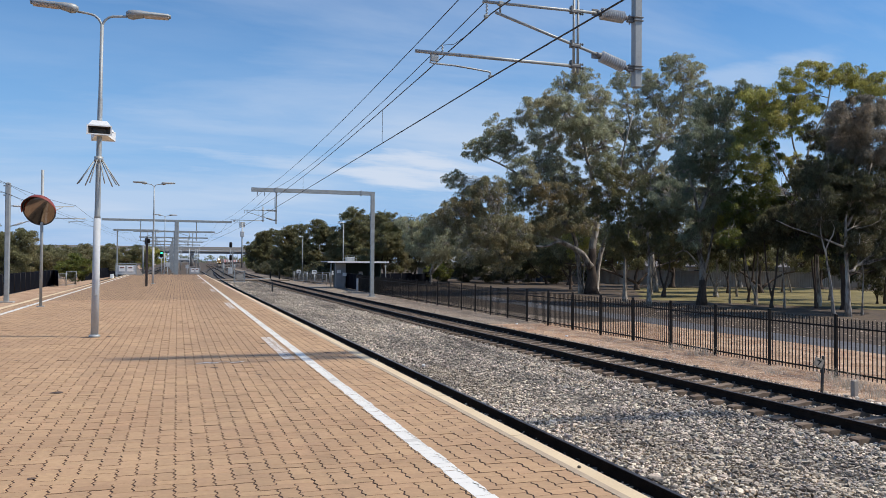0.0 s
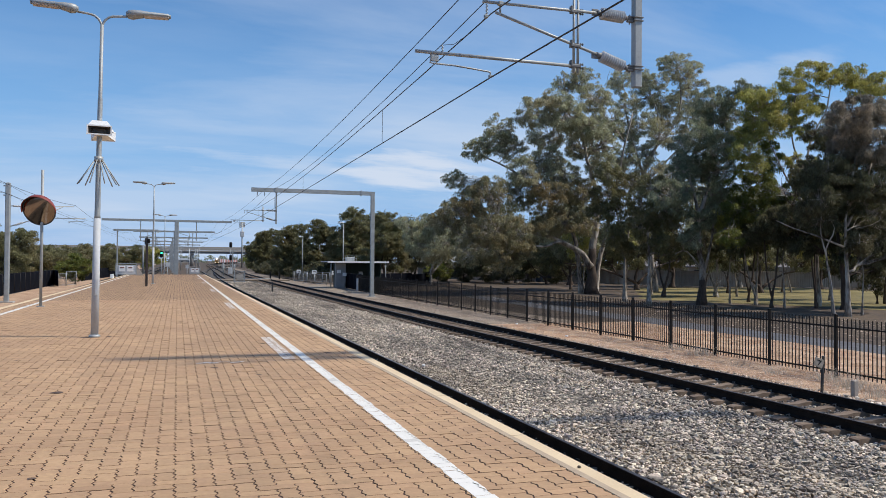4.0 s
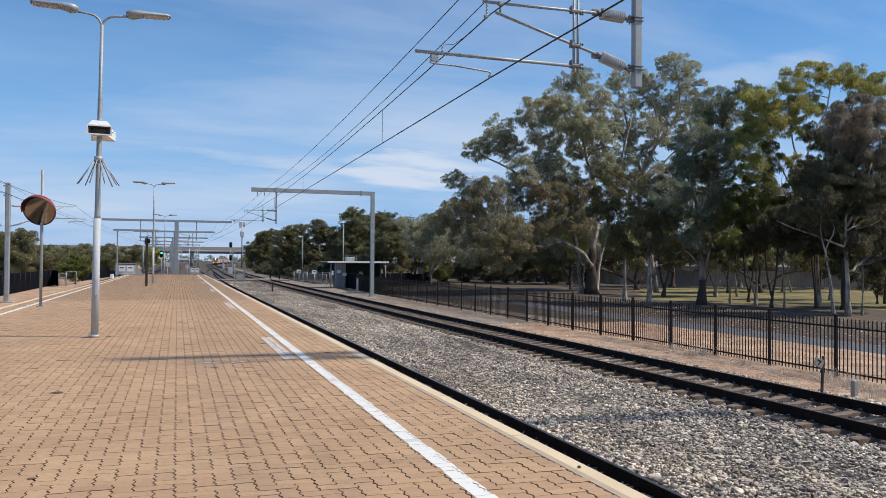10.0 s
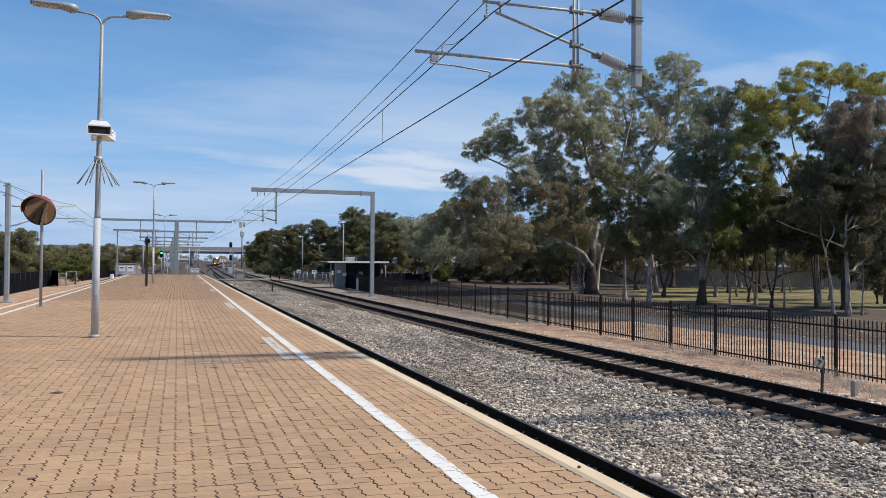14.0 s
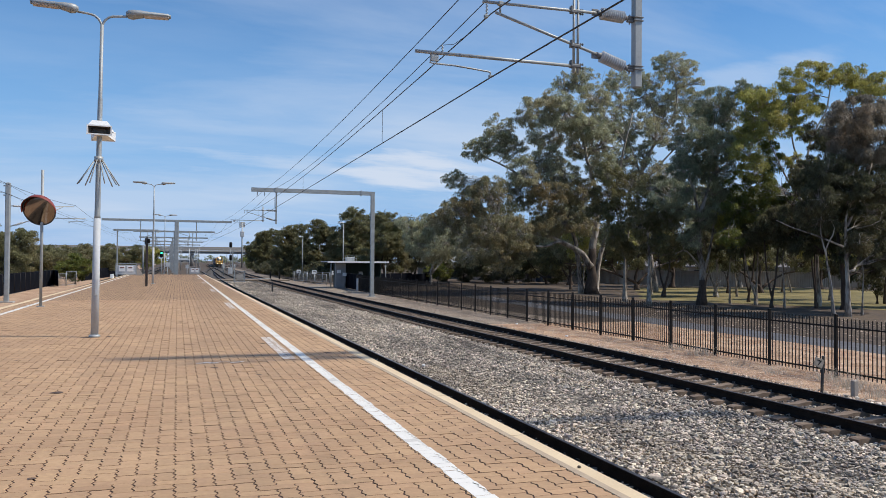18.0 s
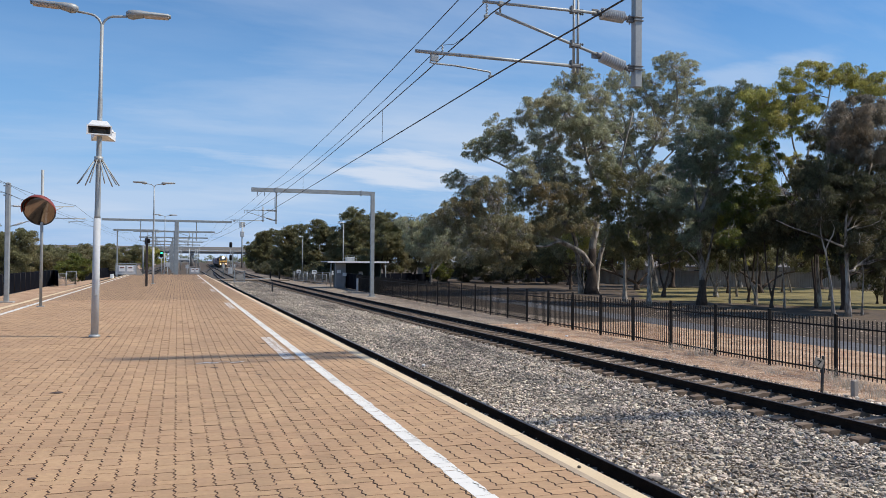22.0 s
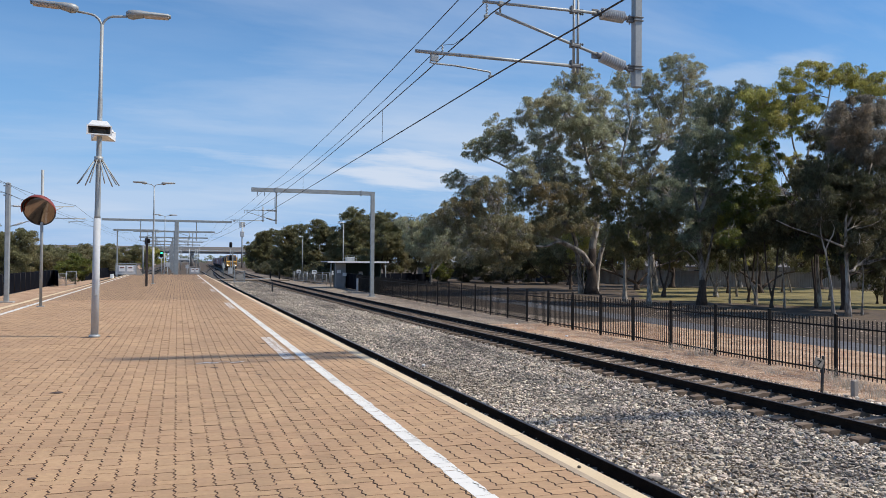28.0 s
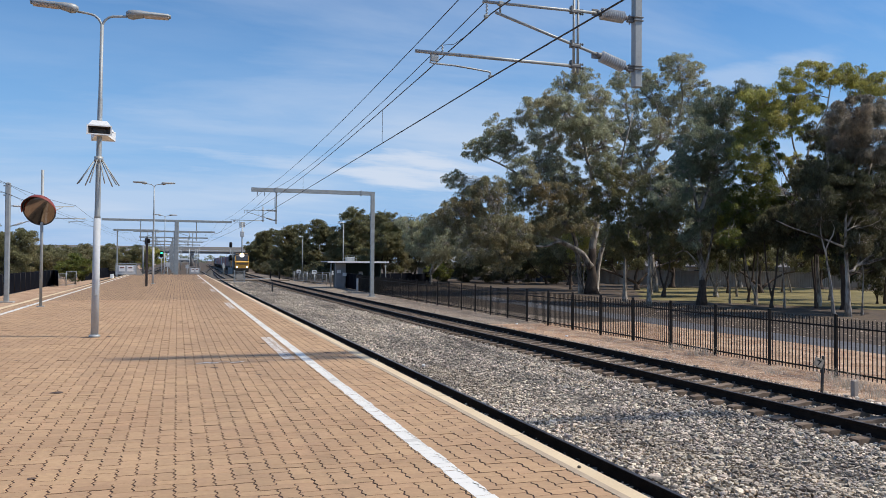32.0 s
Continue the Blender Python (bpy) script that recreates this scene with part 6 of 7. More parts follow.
LEFT = [("scrub", -18.5, 104.0, [(0.0, 0.5, 4.0, 2.0), (1.9, 0.5, 4.4, 1.9), (1.3, -0.5, 2.2, 2.3), (-1.8, 0, 4.7, 2.2), (-1.2, 2, 2.5, 2.3)]),
        ("scrub", -16.0, 117.0, [(-0.4, 0.2, 3.4, 1.9), (1.6, 1.2, 2.9, 1.7), (0.8, -0.2, 2.0, 2.0), (-1.2, -0.7, 2.4, 2.0)]),
        ("scrub", -14.4, 128.0, [(-0.4, 0.2, 3.1, 1.8), (1.6, 1.2, 2.7, 1.7), (0.8, -0.2, 2.0, 2.0), (-1.6, -0.7, 2.4, 2.0)]),
        ("scrub", -12.6, 142.0, [(-0.9, -0.8, 3.2, 1.7), (1.3, 0.1, 2.8, 1.8), (-2.1, -1.2, 2.4, 2.0), (3.2, -1.7, 2.6, 1.8), (1.0, 0, 1.8, 2.0)]),
        ("scrub", -8.7, 180.0, [(-1.1, -0.8, 4.0, 1.6), (1.6, 0.1, 4.5, 1.8), (0.0, -1.2, 2.5, 1.8), (3.3, -1.7, 3.5, 1.8), (-2.8, 1.1, 2.5, 1.8)]),
        ("green", -10.4, 101.0, [(-0.2, -0.8, 2.5, 1.2), (0.9, 0.1, 2.0, 1.1), (-1.0, -1.2, 1.8, 1.1), (0.2, 0, 1.2, 1.2)]),
        ("green", -21.5, 92.0, [(-0.2, -0.8, 2.4, 1.3), (1.4, 0.1, 2.0, 1.3), (-1.6, -0.2, 2.0, 1.2)]),
        ("scrub", -22.0, 122.0, [(-2.0, 0, 5.4, 2.5), (2.0, 1, 5.0, 2.4), (0, 0, 3.0, 2.7), (-4.5, 0, 4.5, 2.6)]),
        ("scrub", -16.0, 200.0, [(-2.0, 0, 4.5, 2.6), (2.0, 1, 4.2, 2.6), (0, 0, 2.6, 2.8), (-4.5, 0, 3.5, 2.7), (5, 0, 3.4, 2.5)]),
        ("scrub", -13.4, 108.0, [(0, 0, 2.0, 1.6), (-1.6, 0, 2.4, 1.6), (1.5, 0, 1.6, 1.4)]),
        ("olive", -6.0, 215.0, [(-2.0, 0, 4.0, 2.2), (1.0, 1, 4.6, 2.4), (0, 0, 2.4, 2.4), (3, 0, 3.4, 2.2)])]
for i, (lf, x, y, ms) in enumerate(LEFT):
    gum("corridor_shrub", "dense bushy shrub behind the black fence", x, y, ms, lf, 0.27, 0.16, seed=40 + i, bark=BARK_DARK, tuft=0.40, droop=0.3, cover=1.3, group="shrubs behind the fence")
for i, (lf, x, y, ms) in enumerate((("dark", 42.0, 99.0, [(-0.6, 0.6, 1.8, 1.6), (-1.6, 1.4, 1.4, 1.2), (1.6, 1.4, 1.5, 1.3)]), ("green", 33.4, 100.6, [(0.2, 0.8, 2.4, 1.3), (-1.0, -0.5, 1.6, 1.1), (0.4, -1.2, 1.6, 1.1)]))):
    gum("park_shrub", "low rounded shrub at the edge of the lawn", x, y, ms, lf, 0.25, 0.12, seed=80 + i, droop=0.2, group="park shrubs")


# ======== distance: bridge, town, signals ========
def build_bridge():
    b = thing("road_bridge", "long pale concrete road bridge over the railway", "bridge", pose(0, 420, -1.52))
    L, R = -260, 260
    part("deck", Shape().box(((L + R) / 2, 0, 7.6), (R - L, 10, 0.5), bev=0.05), [CONC], b)
    for y in (-4.9, 4.9):
        part("parapet", Shape().box(((L + R) / 2, y, 8.9), (R - L, 0.25, 1.7), bev=0.04), [CONC], b)
    for y in (-4.2, -1.4, 1.4, 4.2):
        part("girder", Shape().box(((L + R) / 2, y, 6.9), (R - L, 0.6, 0.95), bev=0.05), [surface("girder_concrete", (0.16, 0.155, 0.15), (0.24, 0.23, 0.22), 0.3, 5, 0.9)], b)
    for x in (-160, -120, -80, -42, 9.2, 60, 100, 140):
        for y in (-3.2, 0, 3.2):
            part("pier", Shape().tube([(x + 0.6, y, 0), (x + 0.6, y, 6.0)], 0.75, 12), [CONC], b)
        part("crosshead", Shape().box((x + 0.6, 0, 6.2), (1.6, 9, 0.6), bev=0.05), [CONC], b)


build_bridge()


def far_tower():
    t = thing("antenna_mast", "slim grey antenna mast beyond the trees", "mast", pose(26.75, 330, -1.52))
    part("pole", Shape().tube([(0, 0, 0), (0, 0, 18.4)], [0.32, 0.2], 10), [GALV], t)
    for k in range(6):
        a = k * math.pi / 3
        part("antenna", Shape().box((0.9 * math.cos(a), 0.9 * math.sin(a), 17.4), (0.35, 0.35, 2.0), bev=0.05), [GREY_PAINT], t)
        part("antenna_bracket", Shape().tube([(0, 0, 17.4), (0.9 * math.cos(a), 0.9 * math.sin(a), 17.4)], 0.06, 5), [GALV], t)
    part("equipment", Shape().box((0, -0.5, 13.6), (1.5, 0.9, 2.2), bev=0.08), [GREY_PAINT], t)


far_tower()


def railway_signal():
    s = thing("railway_signal", "black railway signal with a round head on a thin post", "signal", pose(11.93, 176, -1.40))
    part("post", Shape().tube([(0, 0, 0), (0, 0, 6.4)], 0.09, 8), [GALV], s)
    part("signal_head", Shape().tube([(0, -0.2, 5.65), (0, -0.2, 5.8), (0, -0.2, 6.6), (0, -0.2, 6.75)], [0.2, 0.32, 0.32, 0.2], 12), [BLACK], s)
    part("lower_head", Shape().tube([(0, -0.2, 2.9), (0, -0.2, 3.0), (0, -0.2, 3.9), (0, -0.2, 4.05)], [0.16, 0.28, 0.28, 0.16], 12), [BLACK], s)
    part("ladder", Shape().box((0.45, 0.2, 2.6), (0.3, 0.06, 5.0)), [GALV], s)
    part("equipment_box", Shape().box((-0.1, -0.1, 0.7), (0.8, 0.5, 1.3), bev=0.04), [GREY_PAINT], s)
    g = thing("starting_signal", "platform-end signal showing a green light", "signal", pose(-1.4, 128, -1.40))
    part("post", Shape().tube([(0, 0, 0), (0, 0, 4.1)], 0.07, 8), [GALV], g)
    part("signal_head", Shape().box((0, 0, 3.7), (0.45, 0.3, 1.0), bev=0.08), [BLACK], g)
    part("green_lamp", Shape().tube([(0, -0.16, 3.9), (0, -0.22, 3.9)], 0.14, 12), [glow("green_signal_light", (0.05, 0.9, 0.55), 2.5)], g)
    for x, y, h in ((0.9, 140, 3.2), (2.2, 122, 2.2), (-0.4, 100, 2.6)):
        q = thing("trackside_post", "thin grey trackside post at the platform end", "post", pose(x, y, -1.40), group="trackside posts")
        part("pole", Shape().tube([(0, 0, 0), (0, 0, h)], 0.06, 8), [GALV], q)
        part("plate", Shape().box((0, -0.07, h - 0.3), (0.45, 0.03, 0.5), bev=0.01), [GREY_PAINT], q)


railway_signal()
build_track("loop_track", "loop track between the platform line and the freight line", lambda y: 0.5 * (ptrack_x(min(y, 130)) + 0.3) + 2.0 + 0.012 * (y - 130), 1.60, 132, 520)
build_track("yard_track", "yard track running beside the loop in the distance", lambda y: -2.6 + 0.006 * (y - 100), 1.60, 100, 520)
for i, (x, y, h) in enumerate(((-4.6, 150, 5.5), (-5.4, 172, 5.5), (3.4, 168, 5.2), (6.4, 205, 6.0), (-6.0, 196, 5.8), (7.4, 250, 6.2), (2.6, 240, 5.6), (9.0, 150, 2.2), (9.6, 162, 2.4), (14.9, 205, 2.0), (24.8, 240, 6.5), (8.2, 300, 7))):
    q = thing("lineside_pole", "slim grey lineside pole in the distance", "pole", pose(x, y, -1.45), group="lineside poles")
    part("pole", Shape().tube([(0, 0, -0.07), (0, 0, h)], 0.09, 6), [GALV], q)
    part("crossarm", Shape().box((0, 0, h - 0.4), (1.4 if h > 3 else 0.5, 0.08, 0.1 if h > 3 else 0.5), bev=0.01), [GALV], q)


_rp = np.random.RandomState(52)
for i in range(26):
    y = _rp.uniform(440, 900)
    q = thing("lineside_pole", "slim grey lineside pole in the distance", "pole", pose(_rp.uniform(-0.02, 0.085) * y + 4, y, -1.52), group="lineside poles")
    h = _rp.uniform(4.5, 9.0)
    part("pole", Shape().tube([(0, 0, -0.07), (0, 0, h)], 0.14, 6), [GALV], q)
    part("crossarm", Shape().box((0, 0, h - 0.4), (_rp.uniform(1, 5), 0.14, 0.16), bev=0.01), [GALV], q)


def far_town():
    """Low roofs and poles seen under the bridge, and a band of far trees."""
    rs = np.random.RandomState(9)
    for k in range(16):
        x, y = rs.uniform(-40, 260), rs.uniform(1010, 1080)
        w, d, h = rs.uniform(14, 34), rs.uniform(10, 18), rs.uniform(3.2, 6.0)
        b = thing("far_building", "low pale industrial building in the distance", "building", pose(x, y, -1.52), group="distant buildings")
        part("wall", Shape().box((0, 0, h / 2), (w, d, h), bev=0.05), [surface("far_wall", tuple(rs.uniform(0.2, 0.5) * np.array((1, 0.95, 0.9))), (0.5, 0.47, 0.44), 0.3, 4, 0.9)] if k < 5 else [CONC], b)
        r = Shape()
        r.add([(-w / 2 - 0.5, -d / 2 - 0.5, h), (w / 2 + 0.5, -d / 2 - 0.5, h), (w / 2 + 0.5, d / 2 + 0.5, h), (-w / 2 - 0.5, d / 2 + 0.5, h), (-w / 2 - 0.5, 0, h + 1.6), (w / 2 + 0.5, 0, h + 1.6)], [(0, 1, 5, 4), (2, 3, 4, 5), (0, 4, 3), (1, 2, 5), (3, 2, 1, 0)])
        part("roof", r, [GALV], b)
        for j in range(4):
            part("window", Shape().box((-w / 2 + w * (j + 0.5) / 4, -d / 2 - 0.02, h * 0.5), (w / 9, 0.08, h * 0.3)), [DARK_STEEL], b)
    spots = [(rs.uniform(-300, 400), rs.uniform(1080, 1160), rs.uniform(-1.0, 8.0), rs.uniform(2.5, 5)) for _ in range(320)]
    # the blue-green leaf stands in for distance haze over these trees
    w = new("far_woods", leaves_mesh(spots, 1.8, rs, LEAF["blue"], 0.2, limit=36000))
    tagged(w, "band of far trees on the horizon, haze put into the blue-green leaf colour", "woods", kind="stuff")
    rows = [rs.uniform(225, 400) for _ in range(120)]
    spots = [(rs.uniform(0.0703 * y + 4, 60), y, rs.uniform(-0.5, 3.2), rs.uniform(1.5, 3)) for y in rows]
    w = new("embankment_scrub", leaves_mesh(spots, 0.7, rs, LEAF["green"], 0.2, limit=36000))
    tagged(w, "green scrub on the embankment beside the bridge", "shrubs", kind="stuff")
    spots = [(rs.uniform(-60, -16), rs.uniform(150, 330), rs.uniform(-0.5, 3.4), rs.uniform(1.5, 3.2)) for _ in range(200)]
    w = new("lineside_scrub", leaves_mesh(spots, 0.6, rs, LEAF["scrub"], 0.2, limit=60000))
    tagged(w, "dark scrub beside the distant line", "shrubs", kind="stuff")


far_town()
_rs = np.random.RandomState(31)
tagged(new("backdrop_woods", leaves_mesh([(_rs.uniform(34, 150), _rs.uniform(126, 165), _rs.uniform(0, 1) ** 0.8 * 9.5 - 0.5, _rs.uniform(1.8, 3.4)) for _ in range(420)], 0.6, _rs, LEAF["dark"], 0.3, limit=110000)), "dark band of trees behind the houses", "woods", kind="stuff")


# ======== beyond the park ========
def back_fence():
    cream = surface("beige_sheet_fence", (0.34, 0.28, 0.22), (0.45, 0.38, 0.31), 0.8, 20, 0.7, bump=0.05)
    pts = [(42.5, 118.0), (52.0, 113.5), (57.5, 98.0), (63.5, 86.0), (74.0, 82.0), (86.0, 76.0), (100, 70)]
    for (x0, y0), (x1, y1) in zip(pts, pts[1:]):
        L = math.hypot(x1 - x0, y1 - y0)
        n = max(2, int(L / 2.4))
        a = math.degrees(math.atan2(y1 - y0, x1 - x0))
        for i in range(n):
            f = thing("sheet_fence", "beige ribbed steel boundary fence panel behind the park", "fence", pose(x0 + (x1 - x0) * i / n, y0 + (y1 - y0) * i / n, -1.42, 0, 0, a), group="boundary fence panels")
            s = Shape()
            w = L / n
            k = 12
            vs = []
            for j in range(k * 4 + 1):
                u = j / (k * 4)
                vs += [(u * w, (0, 0.035, 0.035, 0)[j % 4], 0.05), (u * w, (0, 0.035, 0.035, 0)[j % 4], 1.95)]
            s.add(vs, [(2 * j, 2 * j + 2, 2 * j + 3, 2 * j + 1) for j in range(k * 4)])
            part("sheet", s, [cream], f)
            part("post", Shape().box((0, 0, 1.0), (0.08, 0.08, 2.05), bev=0.01), [cream], f)
            part("cap_rail", Shape().box((w / 2, 0.015, 1.97), (w, 0.07, 0.05), bev=0.008), [cream], f)


back_fence()


def house(x, y, w, d, rz, wall, roof, label):
    h = thing("house", label, "house", pose(x, y, -1.52, 0, 0, rz), group="houses behind the park")
    part("wall", Shape().box((0, 0, 1.35), (w, d, 2.7), bev=0.02), [wall], h)
    r = Shape()
    e = 0.6
    zr = 2.7 + d * 0.20
    r.add([(-w / 2 - e, -d / 2 - e, 2.62), (w / 2 + e, -d / 2 - e, 2.62), (w / 2 + e, d / 2 + e, 2.62), (-w / 2 - e, d / 2 + e, 2.62), (-w / 2 + d * 0.35, 0, zr), (w / 2 - d * 0.35, 0, zr)], [(0, 1, 5, 4), (2, 3, 4, 5), (0, 4, 3), (1, 2, 5), (3, 2, 1, 0)])
    part("roof", r, [roof], h)
    part("gutter", Shape().box((0, -d / 2 - e, 2.62), (w + 2 * e, 0.12, 0.12), bev=0.02), [GREY_PAINT], h)
    for i in range(3):
        win = part("window", Shape().box((-w / 3 + w / 3 * i, -d / 2 - 0.02, 1.5), (1.5, 0.10, 1.1), bev=0.01), [DARK_STEEL], h)
        part("sill", Shape().box((-w / 3 + w / 3 * i, -d / 2 - 0.07, 0.92), (1.7, 0.14, 0.06), bev=0.01), [WHITE], win)


TILE = surface("grey_roof_tile", (0.11, 0.10, 0.095), (0.19, 0.17, 0.16), 0.7, 12, 0.85)
BRICK_WALL = surface("red_brown_brick", (0.075, 0.042, 0.03), (0.13, 0.075, 0.052), 1.0, 22, 0.9)
BLUE_STEEL = surface("dark_blue_sheet_steel", (0.018, 0.028, 0.045), (0.032, 0.045, 0.065), 1.0, 20, 0.6)
house(56.5, 118.0, 13, 9, -20, BRICK_WALL, BRICK_WALL, "brick house with a tiled roof behind the trees")
house(90.0, 103.0, 16, 9, -30, CONC, TILE, "rendered house with a pale tiled roof behind the fence")
house(76.0, 112.0, 14, 9, -28, CONC, TILE, "rendered house with a tiled roof behind the fence")
house(45.5, 134.0, 9, 7, -15, CONC, WHITE, "small house with a white metal roof")
sh = thing("garden_shed", "dark blue sheet-steel shed by the boundary fence", "shed", pose(54.6, 109.5, -1.42, 0, 0, -10))
part("wall", Shape().box((0, 0, 1.2), (4.6, 2.4, 2.4), bev=0.02), [BLUE_STEEL], sh)
part("roof", Shape().box((0, 0, 2.45), (4.9, 2.7, 0.12), bev=0.02, tilt=Matrix.Rotation(0.06, 4, "X")), [BRICK_WALL], sh)


# ======== shelter and crossing across the line ========
def shelter():
    s = thing("station_shelter", "small open station shelter with a flat pale roof", "shelter", pose(15.9, 84.0, -1.40))
    grey = surface("shelter_wall", (0.22, 0.22, 0.22), (0.30, 0.30, 0.29), 1, 20, 0.85)
    green = surface("dark_green_wall", (0.018, 0.032, 0.026), (0.03, 0.048, 0.04), 1, 20, 0.7)
    part("roof", Shape().box((2.87, 1.5, 2.78), (6.5, 4.4, 0.10), bev=0.03), [GREY_PAINT], s)
    part("fascia", Shape().box((2.87, -0.72, 2.76), (6.6, 0.06, 0.18), bev=0.01), [WHITE], s)
    part("end_wall", Shape().box((1.14, 0.4, 1.36), (1.08, 0.5, 2.72), bev=0.02), [grey], s)
    part("inner_wall", Shape().box((1.0, 1.9, 1.36), (0.2, 2.0, 2.72), bev=0.02), [green], s)
    part("back_wall", Shape().box((3.6, 2.9, 1.36), (4.9, 0.2, 2.72), bev=0.02), [green], s)
    part("side_wall", Shape().box((5.5, 1.5, 1.36), (0.15, 2.6, 2.72), bev=0.02), [green], s)
    for x in (0.0, 5.9):
        part("post", Shape().tube([(x, -0.4, 0), (x, -0.4, 2.72)], 0.06, 8), [GALV], s)
    for x, z in ((0.95, 1.75), (1.55, 1.45), (3.9, 1.55)):
        part("notice", Shape().box((x, 0.13 if x < 2 else 2.78, z), (0.42, 0.03, 0.34), bev=0.005), [WHITE], s, "white notice board")
    rack = thing("roof_cage", "wire cage with equipment on the shelter roof", "cage", pose(18.2, 85.0, 1.43))
    for i in range(7):
        part("upright", Shape().box((-0.75 + 0.25 * i, 0, 0.3), (0.03, 0.03, 0.6)), [GALV], rack)
    for z in (0.02, 0.3, 0.6):
        part("cage_rail", Shape().box((0, 0, z), (1.55, 0.03, 0.03)), [GALV], rack)
    part("equipment", Shape().box((0.1, 0.5, 0.22), (0.9, 0.6, 0.44), bev=0.03), [GREY_PAINT], rack)


shelter()


def black_screens():
    """Shade-cloth fencing beside the shelter and beyond the picket fence, and behind the far track."""
    runs = [(17.7, 84.3, 17.2, 75.0, 1.60, 4), (19.0, 86.0, 27.5, 93.0, 1.5, 5), (27.5, 93.0, 33.0, 103.0, 1.35, 5),
            (-12.05, 40.0, -12.05, 96.0, 1.66, 22), (-12.05, 96.0, -11.0, 91.0, 1.66, 2), (-10.9, 113.0, -7.7, 176.0, 1.55, 24)]
    for x0, y0, x1, y1, h, n in runs:
        a = math.degrees(math.atan2(y1 - y0, x1 - x0))
        L = math.hypot(x1 - x0, y1 - y0) / n
        for i in range(n):
            f = thing("screen_fence", "black shade-cloth screen on a steel fence beside the railway", "fence", pose(x0 + (x1 - x0) * i / n, y0 + (y1 - y0) * i / n, -1.42, 0, 0, a), group="black screen fences")
            part("post", Shape().tube([(0, 0, 0), (0, 0, h + 0.06)], 0.035, 8), [BLACK], f)
            s = Shape()
            vs = []
            for j in range(9):
                u = j / 8
                bow = 0.03 * math.sin(u * math.pi) * math.sin(i * 1.7 + 1)
                vs += [(u * L, bow, 0.06), (u * L, bow * 0.4, h - 0.02 * math.sin(u * math.pi))]
            vs += [(p[0], p[1] + 0.012, p[2]) for p in vs]
            fs = [(2 * j, 2 * j + 2, 2 * j + 3, 2 * j + 1) for j in range(8)] + [(18 + 2 * j, 18 + 2 * j + 1, 18 + 2 * j + 3, 18 + 2 * j + 2) for j in range(8)] + [(2 * j + 1, 2 * j + 3, 18 + 2 * j + 3, 18 + 2 * j + 1) for j in range(8)]
            s.add(vs, fs)
            part("shade_cloth", s, [BLACK_MESH], f)
            part("top_rail", Shape().tube([(0, 0, h), (L, 0, h)], 0.02, 6), [BLACK], f)


black_screens()


def mesh_gate(x, y, w, h, rz, label, name="mesh_gate", group=""):
    g = thing(name, label, "gate", pose(x, y, -1.40, 0, 0, rz), group=group)
    for xx in (0, w):
        part("post", Shape().tube([(xx, 0, 0), (xx, 0, h + 0.05)], 0.035, 8), [GALV], g)
    for z in (0.12, h):
        part("gate_rail", Shape().tube([(0, 0, z), (w, 0, z)], 0.022, 6), [GALV], g)
    n = int(w / 0.13)
    for i in range(1, n):
        part("bar", Shape().box((w * i / n, 0, h / 2 + 0.06), (0.010, 0.010, h - 0.12)), [CLAMP], g)
    return g


for x, y, w, h, rz in ((-11.0, 91.5, 1.5, 1.3, 70), (-10.5, 93.5, 1.6, 1.5, 60), (15.6, 100.5, 2.2, 1.25, -60), (16.6, 97.0, 2.0, 1.25, -60), (16.2, 112, 1.8, 1.3, -20)):
    mesh_gate(x, y, w, h, rz, "galvanised barred pedestrian gate beside the crossing", group="pedestrian gates")


pts = [(16.7, 116.9), (17.7, 110.6), (19.1, 106.2), (20.2, 102.2)]
for (x0, y0), (x1, y1) in zip(pts, pts[1:]):
    run = math.hypot(x1 - x0, y1 - y0)
    for k in range(2):
        mesh_gate(x0 + (x1 - x0) * k / 2, y0 + (y1 - y0) * k / 2, run / 2 - 0.06, 1.35, math.degrees(math.atan2(y1 - y0, x1 - x0)), "galvanised barred fence panel beside the crossing path", name="barred_fence", group="crossing fence panels")
for x, y in ((17.2, 115.0), (18.3, 108.5), (20.0, 103.2)):
    q = thing("warning_sign", "small white warning sign on a thin post by the crossing", "sign", pose(x, y - 0.3, -1.40), group="crossing signs")
    part("post", Shape().tube([(0, 0.04, 0), (0, 0.04, 1.6)], 0.03, 6), [GALV], q)
    sg = part("plate", Shape().box((0, 0, 1.35), (0.62, 0.02, 0.5), bev=0.005), [WHITE], q)
    part("printed_bar", Shape().box((0, -0.014, 1.42), (0.4, 0.008, 0.08)), [DARK_STEEL], sg)


